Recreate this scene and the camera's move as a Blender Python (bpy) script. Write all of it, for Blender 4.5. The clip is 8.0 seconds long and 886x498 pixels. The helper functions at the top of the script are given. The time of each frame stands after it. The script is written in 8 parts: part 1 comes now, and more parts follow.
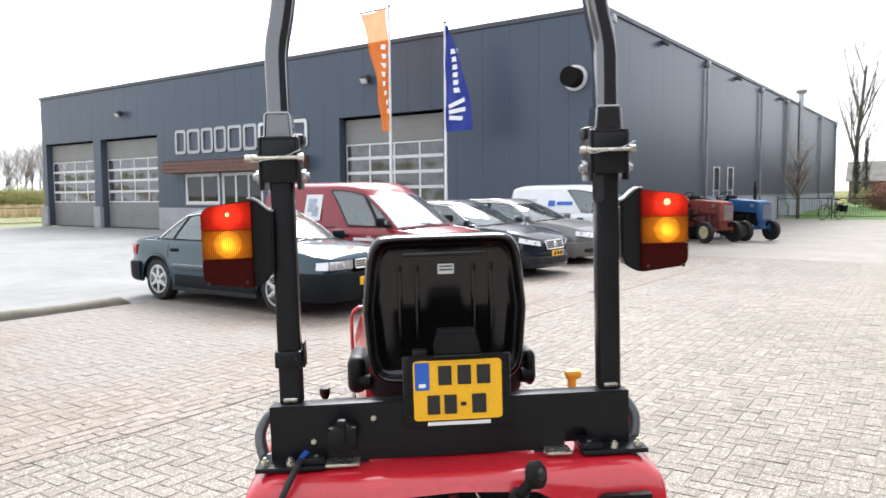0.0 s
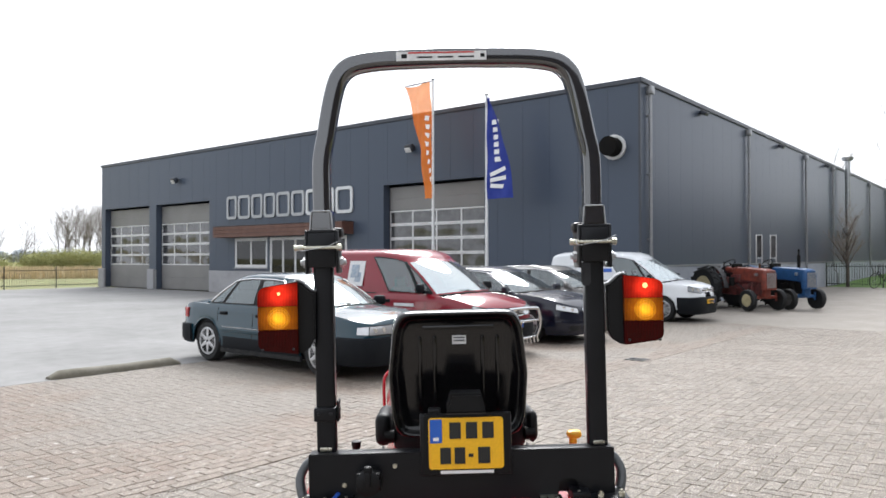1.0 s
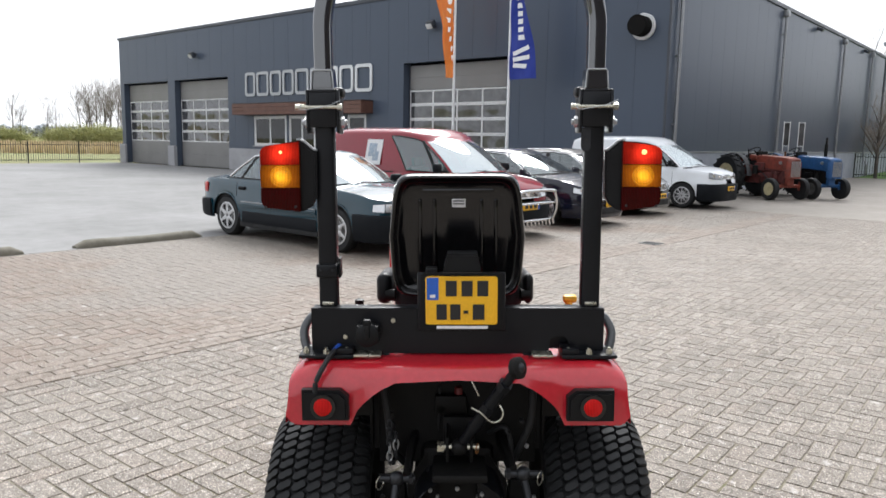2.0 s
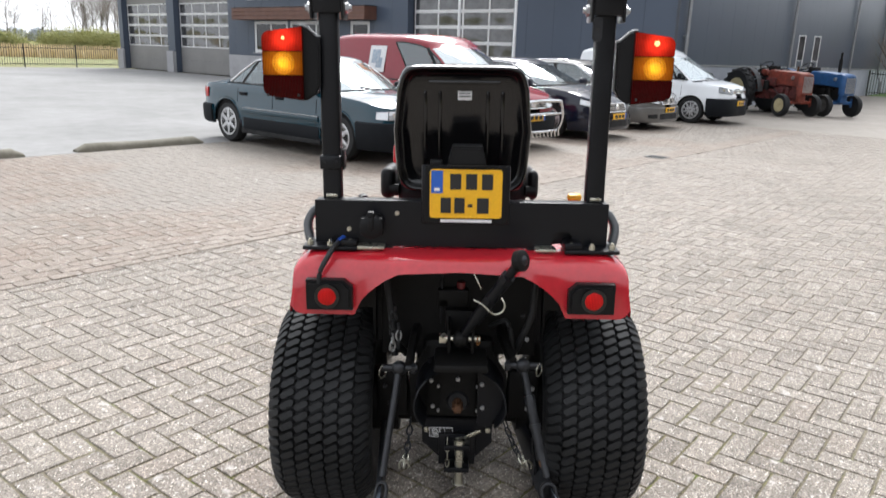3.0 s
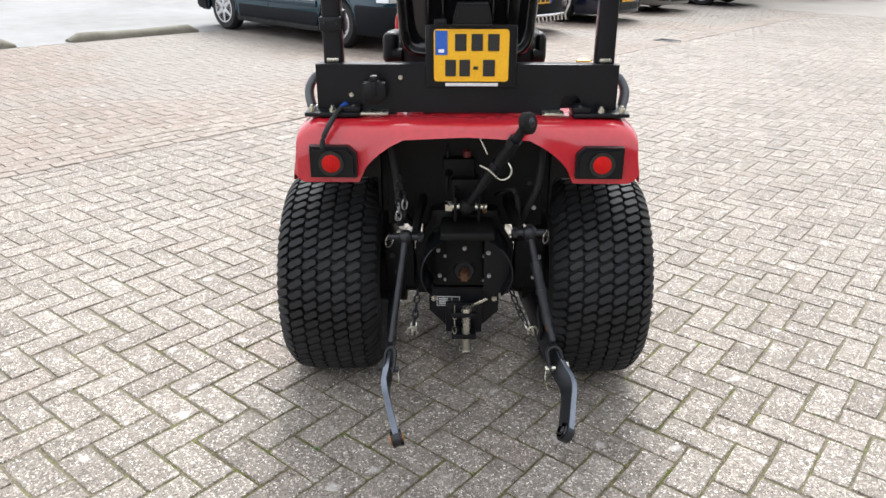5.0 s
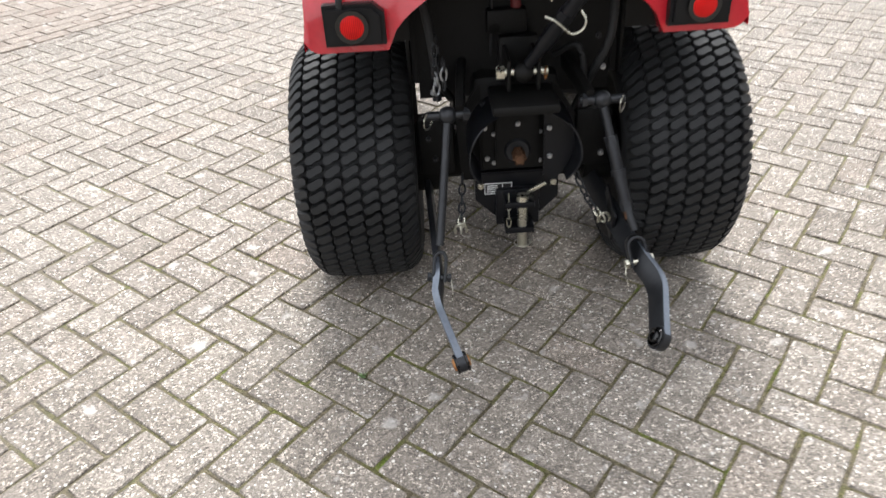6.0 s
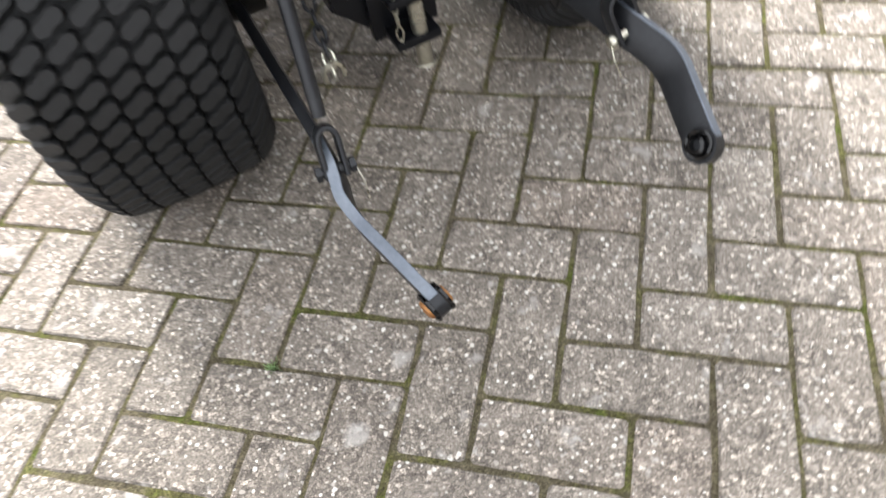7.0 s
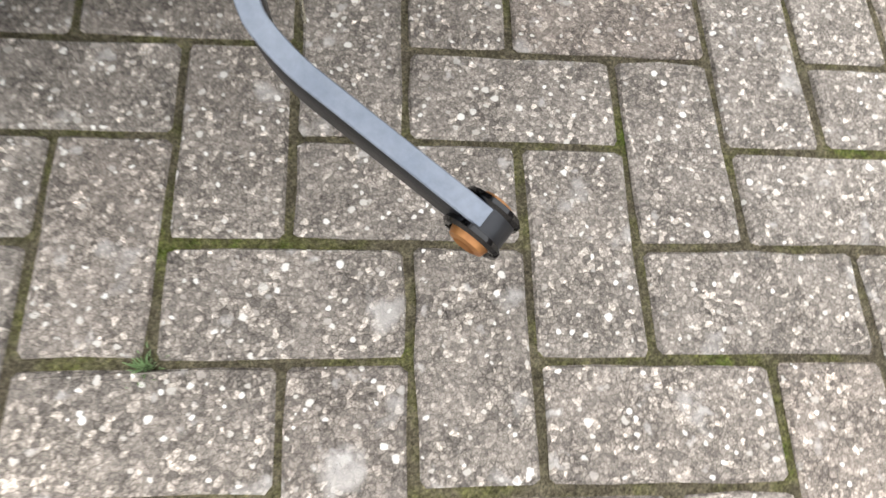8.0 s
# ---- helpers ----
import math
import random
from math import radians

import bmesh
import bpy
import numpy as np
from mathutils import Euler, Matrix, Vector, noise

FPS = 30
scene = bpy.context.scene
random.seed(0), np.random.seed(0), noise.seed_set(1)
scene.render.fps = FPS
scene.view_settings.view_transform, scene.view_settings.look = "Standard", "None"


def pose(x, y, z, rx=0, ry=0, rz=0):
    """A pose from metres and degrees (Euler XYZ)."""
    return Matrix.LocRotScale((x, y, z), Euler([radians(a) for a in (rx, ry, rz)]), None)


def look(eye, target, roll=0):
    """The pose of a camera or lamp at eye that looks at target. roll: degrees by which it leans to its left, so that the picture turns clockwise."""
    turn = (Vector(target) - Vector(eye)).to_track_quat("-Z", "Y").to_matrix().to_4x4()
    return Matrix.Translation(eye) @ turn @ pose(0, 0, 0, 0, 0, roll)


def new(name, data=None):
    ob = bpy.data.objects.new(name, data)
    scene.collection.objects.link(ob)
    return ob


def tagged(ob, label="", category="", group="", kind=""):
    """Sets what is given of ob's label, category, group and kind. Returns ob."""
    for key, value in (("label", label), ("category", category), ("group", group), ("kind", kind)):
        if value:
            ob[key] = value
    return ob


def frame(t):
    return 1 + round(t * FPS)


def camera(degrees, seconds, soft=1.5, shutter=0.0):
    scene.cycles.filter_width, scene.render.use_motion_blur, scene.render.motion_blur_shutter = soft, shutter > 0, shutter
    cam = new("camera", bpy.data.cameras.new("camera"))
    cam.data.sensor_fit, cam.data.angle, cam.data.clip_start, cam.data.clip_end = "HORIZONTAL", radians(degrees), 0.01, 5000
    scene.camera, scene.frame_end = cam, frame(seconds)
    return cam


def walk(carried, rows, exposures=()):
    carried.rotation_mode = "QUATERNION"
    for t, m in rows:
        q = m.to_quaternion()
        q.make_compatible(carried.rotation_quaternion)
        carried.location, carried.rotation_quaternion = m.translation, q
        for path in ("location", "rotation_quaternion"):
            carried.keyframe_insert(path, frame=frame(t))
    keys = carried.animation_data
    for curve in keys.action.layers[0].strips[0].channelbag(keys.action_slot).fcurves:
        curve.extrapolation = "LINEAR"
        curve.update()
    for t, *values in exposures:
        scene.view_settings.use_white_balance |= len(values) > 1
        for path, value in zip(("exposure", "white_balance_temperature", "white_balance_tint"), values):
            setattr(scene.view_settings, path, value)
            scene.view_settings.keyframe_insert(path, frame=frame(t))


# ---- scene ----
cam = camera(62.1, 8.0, shutter=0.28)
PATH = [
    (0, (-0.16, -1.731, 1.577), (-0.015, 0.258, 1.428), -0.5),
    (0.5, (-0.154, -1.955, 1.618), (0.004, 0.038, 1.565), 0.7),
    (1, (-0.097, -2.092, 1.633), (-0.068, -0.092, 1.658), -0.1),
    (1.5, (-0.042, -2.136, 1.595), (-0.091, -0.14, 1.473), 0.0),
    (1.7, (-0.035, -2.130, 1.582), (-0.073, -0.141, 1.378), 0.3),
    (2.8, (-0.038, -2.127, 1.533), (-0.060, -0.178, 1.083), 2.4),
    (3, (-0.039, -2.131, 1.511), (-0.062, -0.199, 0.994), 2.0),
    (3.5, (-0.046, -2.142, 1.475), (-0.074, -0.244, 0.844), 2.2),
    (4, (-0.041, -2.149, 1.444), (-0.07, -0.284, 0.723), 1.7),
    (4.2, (-0.040, -2.151, 1.443), (-0.066, -0.298, 0.691), 1.7),
    (5.3, (-0.041, -2.111, 1.407), (-0.069, -0.284, 0.592), 0.6),
    (5.5, (-0.072, -2.053, 1.396), (-0.087, -0.276, 0.477), -2.4),
    (6, (-0.227, -1.731, 1.311), (-0.211, -0.073, 0.193), -2.3),
    (6.5, (-0.302, -1.367, 1.158), (-0.131, 0.201, -0.072), -9.7),
    (7, (-0.326, -0.997, 0.968), (0.034, 0.173, -0.614), -11.1),
    (7.5, (-0.382, -0.723, 0.787), (0.203, 0.0, -0.983), 0.1),
    (8, (-0.387, -0.571, 0.604), (0.262, -0.104, -1.229), 15.9),
]
BETWEEN = [(0.2, pose(-0.164, -1.841, 1.588, 86.71, 0.67, -5.35)), (0.8, pose(-0.135, -2.054, 1.646, 91.25, 0.43, -2.13)), (1.2, pose(-0.067, -2.131, 1.632, 89.4, 0.79, 0.38)),
           (6.2, pose(-0.252, -1.594, 1.235, 53.82, 7.75, -5.24)), (6.3, look((-0.272, -1.518, 1.247), (-0.261, 0.066, 0.027), -12.4)), (6.8, pose(-0.3, -1.14, 1.025, 44.53, 7.52, -17.96)),
           (7.2, pose(-0.336, -0.873, 0.881, 31.5, 5.29, -31.42)), (7.8, pose(-0.367, -0.629, 0.661, 23.99, -0.98, -40.31))]
walk(cam, sorted([(t, look(eye, target, roll)) for t, eye, target, roll in PATH] + BETWEEN, key=lambda row: row[0]),
     [(0, 1.31, 6190, 10), (0.5, 1.1, 6200, 10), (1, 0.84, 6220, 10), (1.5, 0.74, 6240, 10), (3, 0.98, 6240, 10), (3.5, 1.05, 6230, 10), (4, 1.13, 6210, 10), (5.5, 1.29, 6220, 10), (6, 1.29, 6320, 10),
      (6.5, 1.4, 6400, 10), (7, 1.64, 6440, 10), (7.5, 1.8, 6520, 10), (8, 1.86, 6520, 10)])

# ---- world and light: bright overcast, soft sun from behind the hall ----
world = bpy.data.worlds.new("overcast")
scene.world = world
world.use_nodes = True
wn = world.node_tree
wn.nodes.clear()
sky = wn.nodes.new("ShaderNodeTexSky")
sky.sky_type = "NISHITA"
sky.sun_disc = False
sky.sun_elevation = radians(46.8)
sky.sun_rotation = radians(1.4)
sky.air_density, sky.dust_density, sky.ozone_density = 1.0, 4.0, 1.0
veil = wn.nodes.new("ShaderNodeMixRGB")
veil.inputs[0].default_value = 0.86
veil.inputs[2].default_value = (9.6, 9.7, 9.9, 1)
wbg = wn.nodes.new("ShaderNodeBackground")
wbg.inputs[1].default_value = 0.088
wout = wn.nodes.new("ShaderNodeOutputWorld")
wn.links.new(sky.outputs[0], veil.inputs[1])
wn.links.new(veil.outputs[0], wbg.inputs[0])
wn.links.new(wbg.outputs[0], wout.inputs[0])
sun_data = bpy.data.lights.new("sun", "SUN")
sun_data.energy, sun_data.angle, sun_data.color = 2.95, radians(33), (1.0, 0.975, 0.94)
sun = new("sun", sun_data)
sun.matrix_world = look((0.6, 24.0, 25.6), (0, 0, 0))

# ---- small helpers ----
AB = Matrix.Rotation(radians(-39.7), 4, "Z")   # the hall's axes: x along its front, y along its side


def mix_tree(name, rough=0.6, metal=0.0, spec=0.5):
    mat = bpy.data.materials.new(name)
    mat.use_nodes = True
    nt = mat.node_tree
    bsdf = nt.nodes["Principled BSDF"]
    bsdf.inputs["Roughness"].default_value = rough
    bsdf.inputs["Metallic"].default_value = metal
    bsdf.inputs["Specular IOR Level"].default_value = spec
    return mat, nt, bsdf


def coords(nt, scale=1.0, kind="Object"):
    tc = nt.nodes.new("ShaderNodeTexCoord")
    mp = nt.nodes.new("ShaderNodeMapping")
    mp.inputs["Scale"].default_value = (scale, scale, scale) if not isinstance(scale, tuple) else scale
    nt.links.new(tc.outputs[kind], mp.inputs[0])
    return mp.outputs[0]


def noise_node(nt, vec, scale, detail=4.0, rough=0.6):
    n = nt.nodes.new("ShaderNodeTexNoise")
    n.inputs["Scale"].default_value = scale
    n.inputs["Detail"].default_value = detail
    n.inputs["Roughness"].default_value = rough
    nt.links.new(vec, n.inputs["Vector"])
    return n.outputs["Fac"]


def ramp(nt, fac, stops):
    r = nt.nodes.new("ShaderNodeValToRGB")
    while len(r.color_ramp.elements) < len(stops):
        r.color_ramp.elements.new(0.5)
    for el, (p, c) in zip(r.color_ramp.elements, stops):
        el.position = p
        el.color = (*c, 1) if len(c) == 3 else c
    nt.links.new(fac, r.inputs[0])
    return r.outputs[0]


def blend(nt, fac, a, b, mode="MIX"):
    m = nt.nodes.new("ShaderNodeMixRGB")
    m.blend_type = mode
    for sock, v in zip(m.inputs, (fac, a, b)):
        if hasattr(v, "is_output"):
            nt.links.new(v, sock)
        elif isinstance(v, tuple):
            sock.default_value = (*v, 1) if len(v) == 3 else v
        else:
            sock.default_value = v
    return m.outputs[0]


def bump(nt, bsdf, height, strength=0.3, dist=0.01):
    b = nt.nodes.new("ShaderNodeBump")
    b.inputs["Strength"].default_value = strength
    b.inputs["Distance"].default_value = dist
    nt.links.new(height, b.inputs["Height"])
    nt.links.new(b.outputs[0], bsdf.inputs["Normal"])


def worn(name, col, col2=None, rough=0.5, metal=0.0, scale=6.0, fine=90.0, bumpy=0.1, coat=0.0, spec=0.5, dist=0.003):
    """Base colour with broad and fine variation, roughness variation and a light relief."""
    mat, nt, bsdf = mix_tree(name, rough, metal, spec)
    v = coords(nt)
    big = noise_node(nt, v, scale, 5)
    small = noise_node(nt, v, fine, 3)
    col2 = col2 or tuple(c * 0.8 for c in col)
    c = ramp(nt, big, [(0.35, col), (0.7, col2)])
    dark = ramp(nt, small, [(0.3, (0.86, 0.86, 0.86)), (0.7, (1, 1, 1))])
    nt.links.new(blend(nt, 1.0, c, dark, "MULTIPLY"), bsdf.inputs["Base Color"])
    rr = ramp(nt, big, [(0.3, (rough * 0.85,) * 3), (0.75, (min(1, rough * 1.2),) * 3)])
    nt.links.new(rr, bsdf.inputs["Roughness"])
    if bumpy:
        bump(nt, bsdf, small, bumpy, dist)
    if coat:
        bsdf.inputs["Coat Weight"].default_value = coat
        bsdf.inputs["Coat Roughness"].default_value = 0.06
    return mat


def emissive(name, col, strength, base=None):
    mat, nt, bsdf = mix_tree(name, 0.2)
    bsdf.inputs["Base Color"].default_value = (*(base or col), 1)
    bsdf.inputs["Emission Color"].default_value = (*col, 1)
    bsdf.inputs["Emission Strength"].default_value = strength
    return mat


def glass_dark(name, col=(0.02, 0.025, 0.03), rough=0.04):
    mat, nt, bsdf = mix_tree(name, rough, 0.0, 0.9)
    v = coords(nt)
    n = noise_node(nt, v, 2.2, 3)
    nt.links.new(ramp(nt, n, [(0.35, col), (0.7, tuple(c * 2.2 + 0.01 for c in col))]), bsdf.inputs["Base Color"])
    return mat


# ---- materials ----
def paver_material(name, tones, pebbles=1.0, pebble_scale=95.0, mixed=None):
    mat, nt, bsdf = mix_tree(name, 0.75, 0, 0.3)
    geo = nt.nodes.new("ShaderNodeNewGeometry")
    info = nt.nodes.new("ShaderNodeObjectInfo")
    add = nt.nodes.new("ShaderNodeMath")
    add.operation = "ADD"
    nt.links.new(geo.outputs["Random Per Island"], add.inputs[0])
    nt.links.new(info.outputs["Random"], add.inputs[1])
    fr = nt.nodes.new("ShaderNodeMath")
    fr.operation = "FRACT"
    nt.links.new(add.outputs[0], fr.inputs[0])
    v = geo.outputs["Position"]
    base = ramp(nt, fr.outputs[0], [(i / (len(tones) - 1), c) for i, c in enumerate(tones)])
    patch = noise_node(nt, v, 9.0, 5)
    base = blend(nt, 1.0, base, ramp(nt, patch, [(0.3, (0.87, 0.86, 0.85)), (0.68, (1.08, 1.075, 1.07))]), "MULTIPLY")
    wide = noise_node(nt, v, 0.55, 4)
    base = blend(nt, 1.0, base, ramp(nt, wide, [(0.3, (0.88, 0.88, 0.86)), (0.7, (1.07, 1.07, 1.06))]), "MULTIPLY")
    if mixed:
        bays = noise_node(nt, v, 0.42, 3, 0.45)
        base = blend(nt, ramp(nt, bays, [(0.44, (0, 0, 0)), (0.54, (0.8, 0.8, 0.8))]), base, mixed)
    grit = noise_node(nt, v, 230.0, 4, 0.75)
    base = blend(nt, 1.0, base, ramp(nt, grit, [(0.32, (0.5, 0.48, 0.47)), (0.5, (0.96, 0.95, 0.94)), (0.66, (1.32, 1.31, 1.29))]), "MULTIPLY")
    warp = nt.nodes.new("ShaderNodeTexNoise")
    warp.inputs["Scale"].default_value = 140.0
    nt.links.new(v, warp.inputs["Vector"])
    shift = nt.nodes.new("ShaderNodeVectorMath")
    shift.operation = "MULTIPLY_ADD"
    nt.links.new(warp.outputs["Color"], shift.inputs[0])
    shift.inputs[1].default_value = (0.005, 0.005, 0.005)
    nt.links.new(v, shift.inputs[2])
    # packed stone chips, thinner where the cement film is whole
    bare = ramp(nt, noise_node(nt, v, 26.0, 3, 0.5), [(0.36, (0.55 * pebbles,) * 3), (0.6, (pebbles,) * 3)])
    relief = grit
    for sc, stops in ((pebble_scale * 3.4, ((0.0, 0.72), (0.6, 1.0), (0.9, 1.3), (1.0, 1.7))), (pebble_scale * 1.75, ((0.0, 0.55), (0.35, 0.85), (0.7, 1.1), (0.86, 1.28), (0.92, 1.9), (1.0, 2.5)))):
        cell = nt.nodes.new("ShaderNodeTexVoronoi")
        edge = nt.nodes.new("ShaderNodeTexVoronoi")
        edge.feature = "DISTANCE_TO_EDGE"
        for node in (cell, edge):
            node.inputs["Scale"].default_value = sc
            nt.links.new(shift.outputs[0], node.inputs["Vector"])
        pick = nt.nodes.new("ShaderNodeSeparateColor")
        nt.links.new(cell.outputs["Color"], pick.inputs[0])
        chip = ramp(nt, pick.outputs[0], [(p, (k, k, k * 0.995)) for p, k in stops])
        rim = ramp(nt, edge.outputs["Distance"], [(0.02, (0.56, 0.55, 0.54)), (0.12, (1, 1, 1))])
        chips = blend(nt, 1.0, base, blend(nt, 1.0, chip, rim, "MULTIPLY"), "MULTIPLY")
        base = blend(nt, bare, base, chips)
        relief = blend(nt, 0.5, relief, rim)
    # larger pale pebbles, few and far between
    for sc, lo, hi, share in ((pebble_scale * 0.8, 0.16, 0.21, 0.82), (pebble_scale * 1.3, 0.19, 0.25, 0.76)):
        vor = nt.nodes.new("ShaderNodeTexVoronoi")
        vor.inputs["Scale"].default_value = sc
        nt.links.new(shift.outputs[0], vor.inputs["Vector"])
        pick = nt.nodes.new("ShaderNodeSeparateColor")
        nt.links.new(vor.outputs["Color"], pick.inputs[0])
        wob = nt.nodes.new("ShaderNodeMath")
        wob.operation = "MULTIPLY_ADD"
        nt.links.new(grit, wob.inputs[0])
        wob.inputs[1].default_value = 0.3
        nt.links.new(vor.outputs["Distance"], wob.inputs[2])
        size = nt.nodes.new("ShaderNodeMath")
        size.operation = "MULTIPLY_ADD"
        nt.links.new(pick.outputs[2], size.inputs[0])
        size.inputs[1].default_value = 0.16
        nt.links.new(wob.outputs[0], size.inputs[2])
        near = ramp(nt, size.outputs[0], [(lo + 0.26, (1, 1, 1)), (hi + 0.28, (0, 0, 0))])
        some = ramp(nt, pick.outputs[0], [(share, (0, 0, 0)), (share + 0.03, (pebbles, pebbles, pebbles))])
        pm = blend(nt, 1.0, near, some, "MULTIPLY")
        tone = ramp(nt, pick.outputs[1], [(0.0, (0.3, 0.265, 0.23)), (0.4, (0.48, 0.45, 0.4)), (1.0, (0.74, 0.715, 0.66))])
        base = blend(nt, pm, base, tone)
        relief = blend(nt, 0.4, relief, near)
    # pale lichen blots
    for size_, level in ((13.0, 0.63), (38.0, 0.635)):
        blot = noise_node(nt, v, size_, 4, 0.5)
        base = blend(nt, ramp(nt, blot, [(level, (0, 0, 0)), (level + 0.07, (0.6, 0.6, 0.6))]), base, (0.47, 0.445, 0.415))
    nt.links.new(base, bsdf.inputs["Base Color"])
    bump(nt, bsdf, relief, 0.6, 0.003)
    return mat


PAVER = paver_material("grey_paver", [(0.262, 0.235, 0.209), (0.298, 0.27, 0.242), (0.235, 0.209, 0.186), (0.315, 0.286, 0.257), (0.278, 0.242, 0.213)])
PAVER_RED = paver_material("brown_red_paver", [(0.225, 0.178, 0.15), (0.255, 0.213, 0.183), (0.225, 0.192, 0.165), (0.264, 0.227, 0.197), (0.225, 0.183, 0.153)], 0.5, mixed=(0.235, 0.216, 0.192))
PAVER_GUTTER = paver_material("gutter_paver", [(0.245, 0.205, 0.176), (0.27, 0.234, 0.204), (0.225, 0.188, 0.161)], 0.5)


def joint_material():
    mat, nt, bsdf = mix_tree("mossy_joint", 0.95, 0, 0.1)
    geo = nt.nodes.new("ShaderNodeNewGeometry")
    v = geo.outputs["Position"]
    n = noise_node(nt, v, 9.0, 6, 0.7)
    c = ramp(nt, n, [(0.34, (0.15, 0.128, 0.095)), (0.48, (0.18, 0.158, 0.106)), (0.6, (0.16, 0.158, 0.065)), (0.66, (0.13, 0.17, 0.038))])
    f = noise_node(nt, v, 330.0, 4, 0.8)
    c = blend(nt, 1.0, c, ramp(nt, f, [(0.34, (0.3, 0.29, 0.28)), (0.52, (0.95, 0.95, 0.95)), (0.66, (1.7, 1.68, 1.6))]), "MULTIPLY")
    g = noise_node(nt, v, 60.0, 4, 0.7)
    c = blend(nt, 1.0, c, ramp(nt, g, [(0.35, (0.65, 0.65, 0.62)), (0.65, (1.25, 1.25, 1.2))]), "MULTIPLY")
    # blends to a pale sandy tone with distance from the scene's origin
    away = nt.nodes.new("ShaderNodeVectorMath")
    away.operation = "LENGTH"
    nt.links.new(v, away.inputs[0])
    far_share = nt.nodes.new("ShaderNodeMath")
    far_share.operation = "DIVIDE"
    nt.links.new(away.outputs["Value"], far_share.inputs[0])
    far_share.inputs[1].default_value = 10.0
    c = blend(nt, ramp(nt, far_share.outputs[0], [(0.08, (0, 0, 0)), (0.28, (0.9, 0.9, 0.9))]), c, (0.3, 0.27, 0.228))
    nt.links.new(c, bsdf.inputs["Base Color"])
    bump(nt, bsdf, f, 1.0, 0.006)
    return mat


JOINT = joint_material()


def far_pavement_material():
    """Pavers too far off to be told apart: brick joints in the hall's axes."""
    mat, nt, bsdf = mix_tree("far_paving", 0.75, 0, 0.35)
    v = coords(nt, 1.0, "Object")
    br = nt.nodes.new("ShaderNodeTexBrick")
    br.inputs["Scale"].default_value = 1.0
    br.inputs["Brick Width"].default_value = 0.213
    br.inputs["Row Height"].default_value = 0.1065
    br.inputs["Mortar Size"].default_value = 0.006
    br.inputs["Color1"].default_value = (0.255, 0.232, 0.207, 1)
    br.inputs["Color2"].default_value = (0.218, 0.196, 0.174, 1)
    br.inputs["Mortar"].default_value = (0.2, 0.178, 0.15, 1)
    nt.links.new(v, br.inputs["Vector"])
    n = noise_node(nt, v, 0.7, 5)
    c = blend(nt, 1.0, br.outputs[0], ramp(nt, n, [(0.3, (0.85, 0.84, 0.82)), (0.7, (1.08, 1.08, 1.07))]), "MULTIPLY")
    nt.links.new(c, bsdf.inputs["Base Color"])
    return mat


FAR_PAVING = far_pavement_material()


def concrete_material():
    mat, nt, bsdf = mix_tree("yard_concrete", 0.9, 0, 0.15)
    v = coords(nt)
    a = noise_node(nt, v, 0.35, 6, 0.6)
    b = noise_node(nt, v, 3.0, 5, 0.65)
    f = noise_node(nt, v, 60.0, 3, 0.7)
    c = ramp(nt, a, [(0.3, (0.205, 0.203, 0.198)), (0.5, (0.245, 0.242, 0.237)), (0.72, (0.28, 0.277, 0.272))])
    c = blend(nt, 1.0, c, ramp(nt, b, [(0.3, (0.88, 0.88, 0.88)), (0.7, (1.05, 1.05, 1.05))]), "MULTIPLY")
    c = blend(nt, 1.0, c, ramp(nt, f, [(0.3, (0.92, 0.92, 0.92)), (0.7, (1.04, 1.04, 1.04))]), "MULTIPLY")
    nt.links.new(c, bsdf.inputs["Base Color"])
    bump(nt, bsdf, f, 0.15, 0.002)
    return mat


CONCRETE = concrete_material()
KERB = worn("weathered_concrete_beam", (0.2, 0.185, 0.15), (0.13, 0.12, 0.09), 0.95, 0, 4, 60, 0.5, dist=0.006)


def cladding_material(name, col, col2):
    mat, nt, bsdf = mix_tree(name, 0.3, 0.0, 0.24)
    n = noise_node(nt, coords(nt, (0.12, 0.12, 0.1)), 1.0, 3)
    c = ramp(nt, n, [(0.3, col), (0.72, col2)])
    w = nt.nodes.new("ShaderNodeTexWave")
    w.inputs["Scale"].default_value = 9.0
    w.inputs["Distortion"].default_value = 0.0
    nt.links.new(coords(nt, (1, 1, 0.0)), w.inputs["Vector"])
    nt.links.new(c, bsdf.inputs["Base Color"])
    bump(nt, bsdf, w.outputs[1], 0.02, 0.002)
    return mat


CLAD = cladding_material("anthracite_cladding", (0.061, 0.076, 0.105), (0.066, 0.082, 0.112))
TRIM_DARK = worn("anthracite_flashing", (0.05, 0.056, 0.07), None, 0.4, 0.2, 1.5, 30, 0.03)
PLINTH = worn("grey_concrete_plinth", (0.36, 0.36, 0.37), (0.29, 0.29, 0.3), 0.85, 0, 1.2, 30, 0.15)
PLINTH_SIDE = worn("blue_grey_concrete_plinth", (0.34, 0.36, 0.4), (0.28, 0.3, 0.33), 0.8, 0, 1.2, 30, 0.1)
DOOR_GREY = worn("grey_sectional_panel", (0.205, 0.2, 0.195), (0.185, 0.18, 0.176), 0.5, 0.1, 0.8, 30, 0.03)
DOOR_FRAME = worn("white_aluminium_frame", (0.66, 0.66, 0.66), (0.58, 0.58, 0.58), 0.4, 0.1, 3, 40, 0.02)
PANE = glass_dark("dusty_pane", (0.035, 0.035, 0.037), 0.08)
PANE.node_tree.nodes["Principled BSDF"].inputs["IOR"].default_value = 1.5
bump(PANE.node_tree, PANE.node_tree.nodes["Principled BSDF"], noise_node(PANE.node_tree, coords(PANE.node_tree), 0.9, 1), 0.5, 0.12)
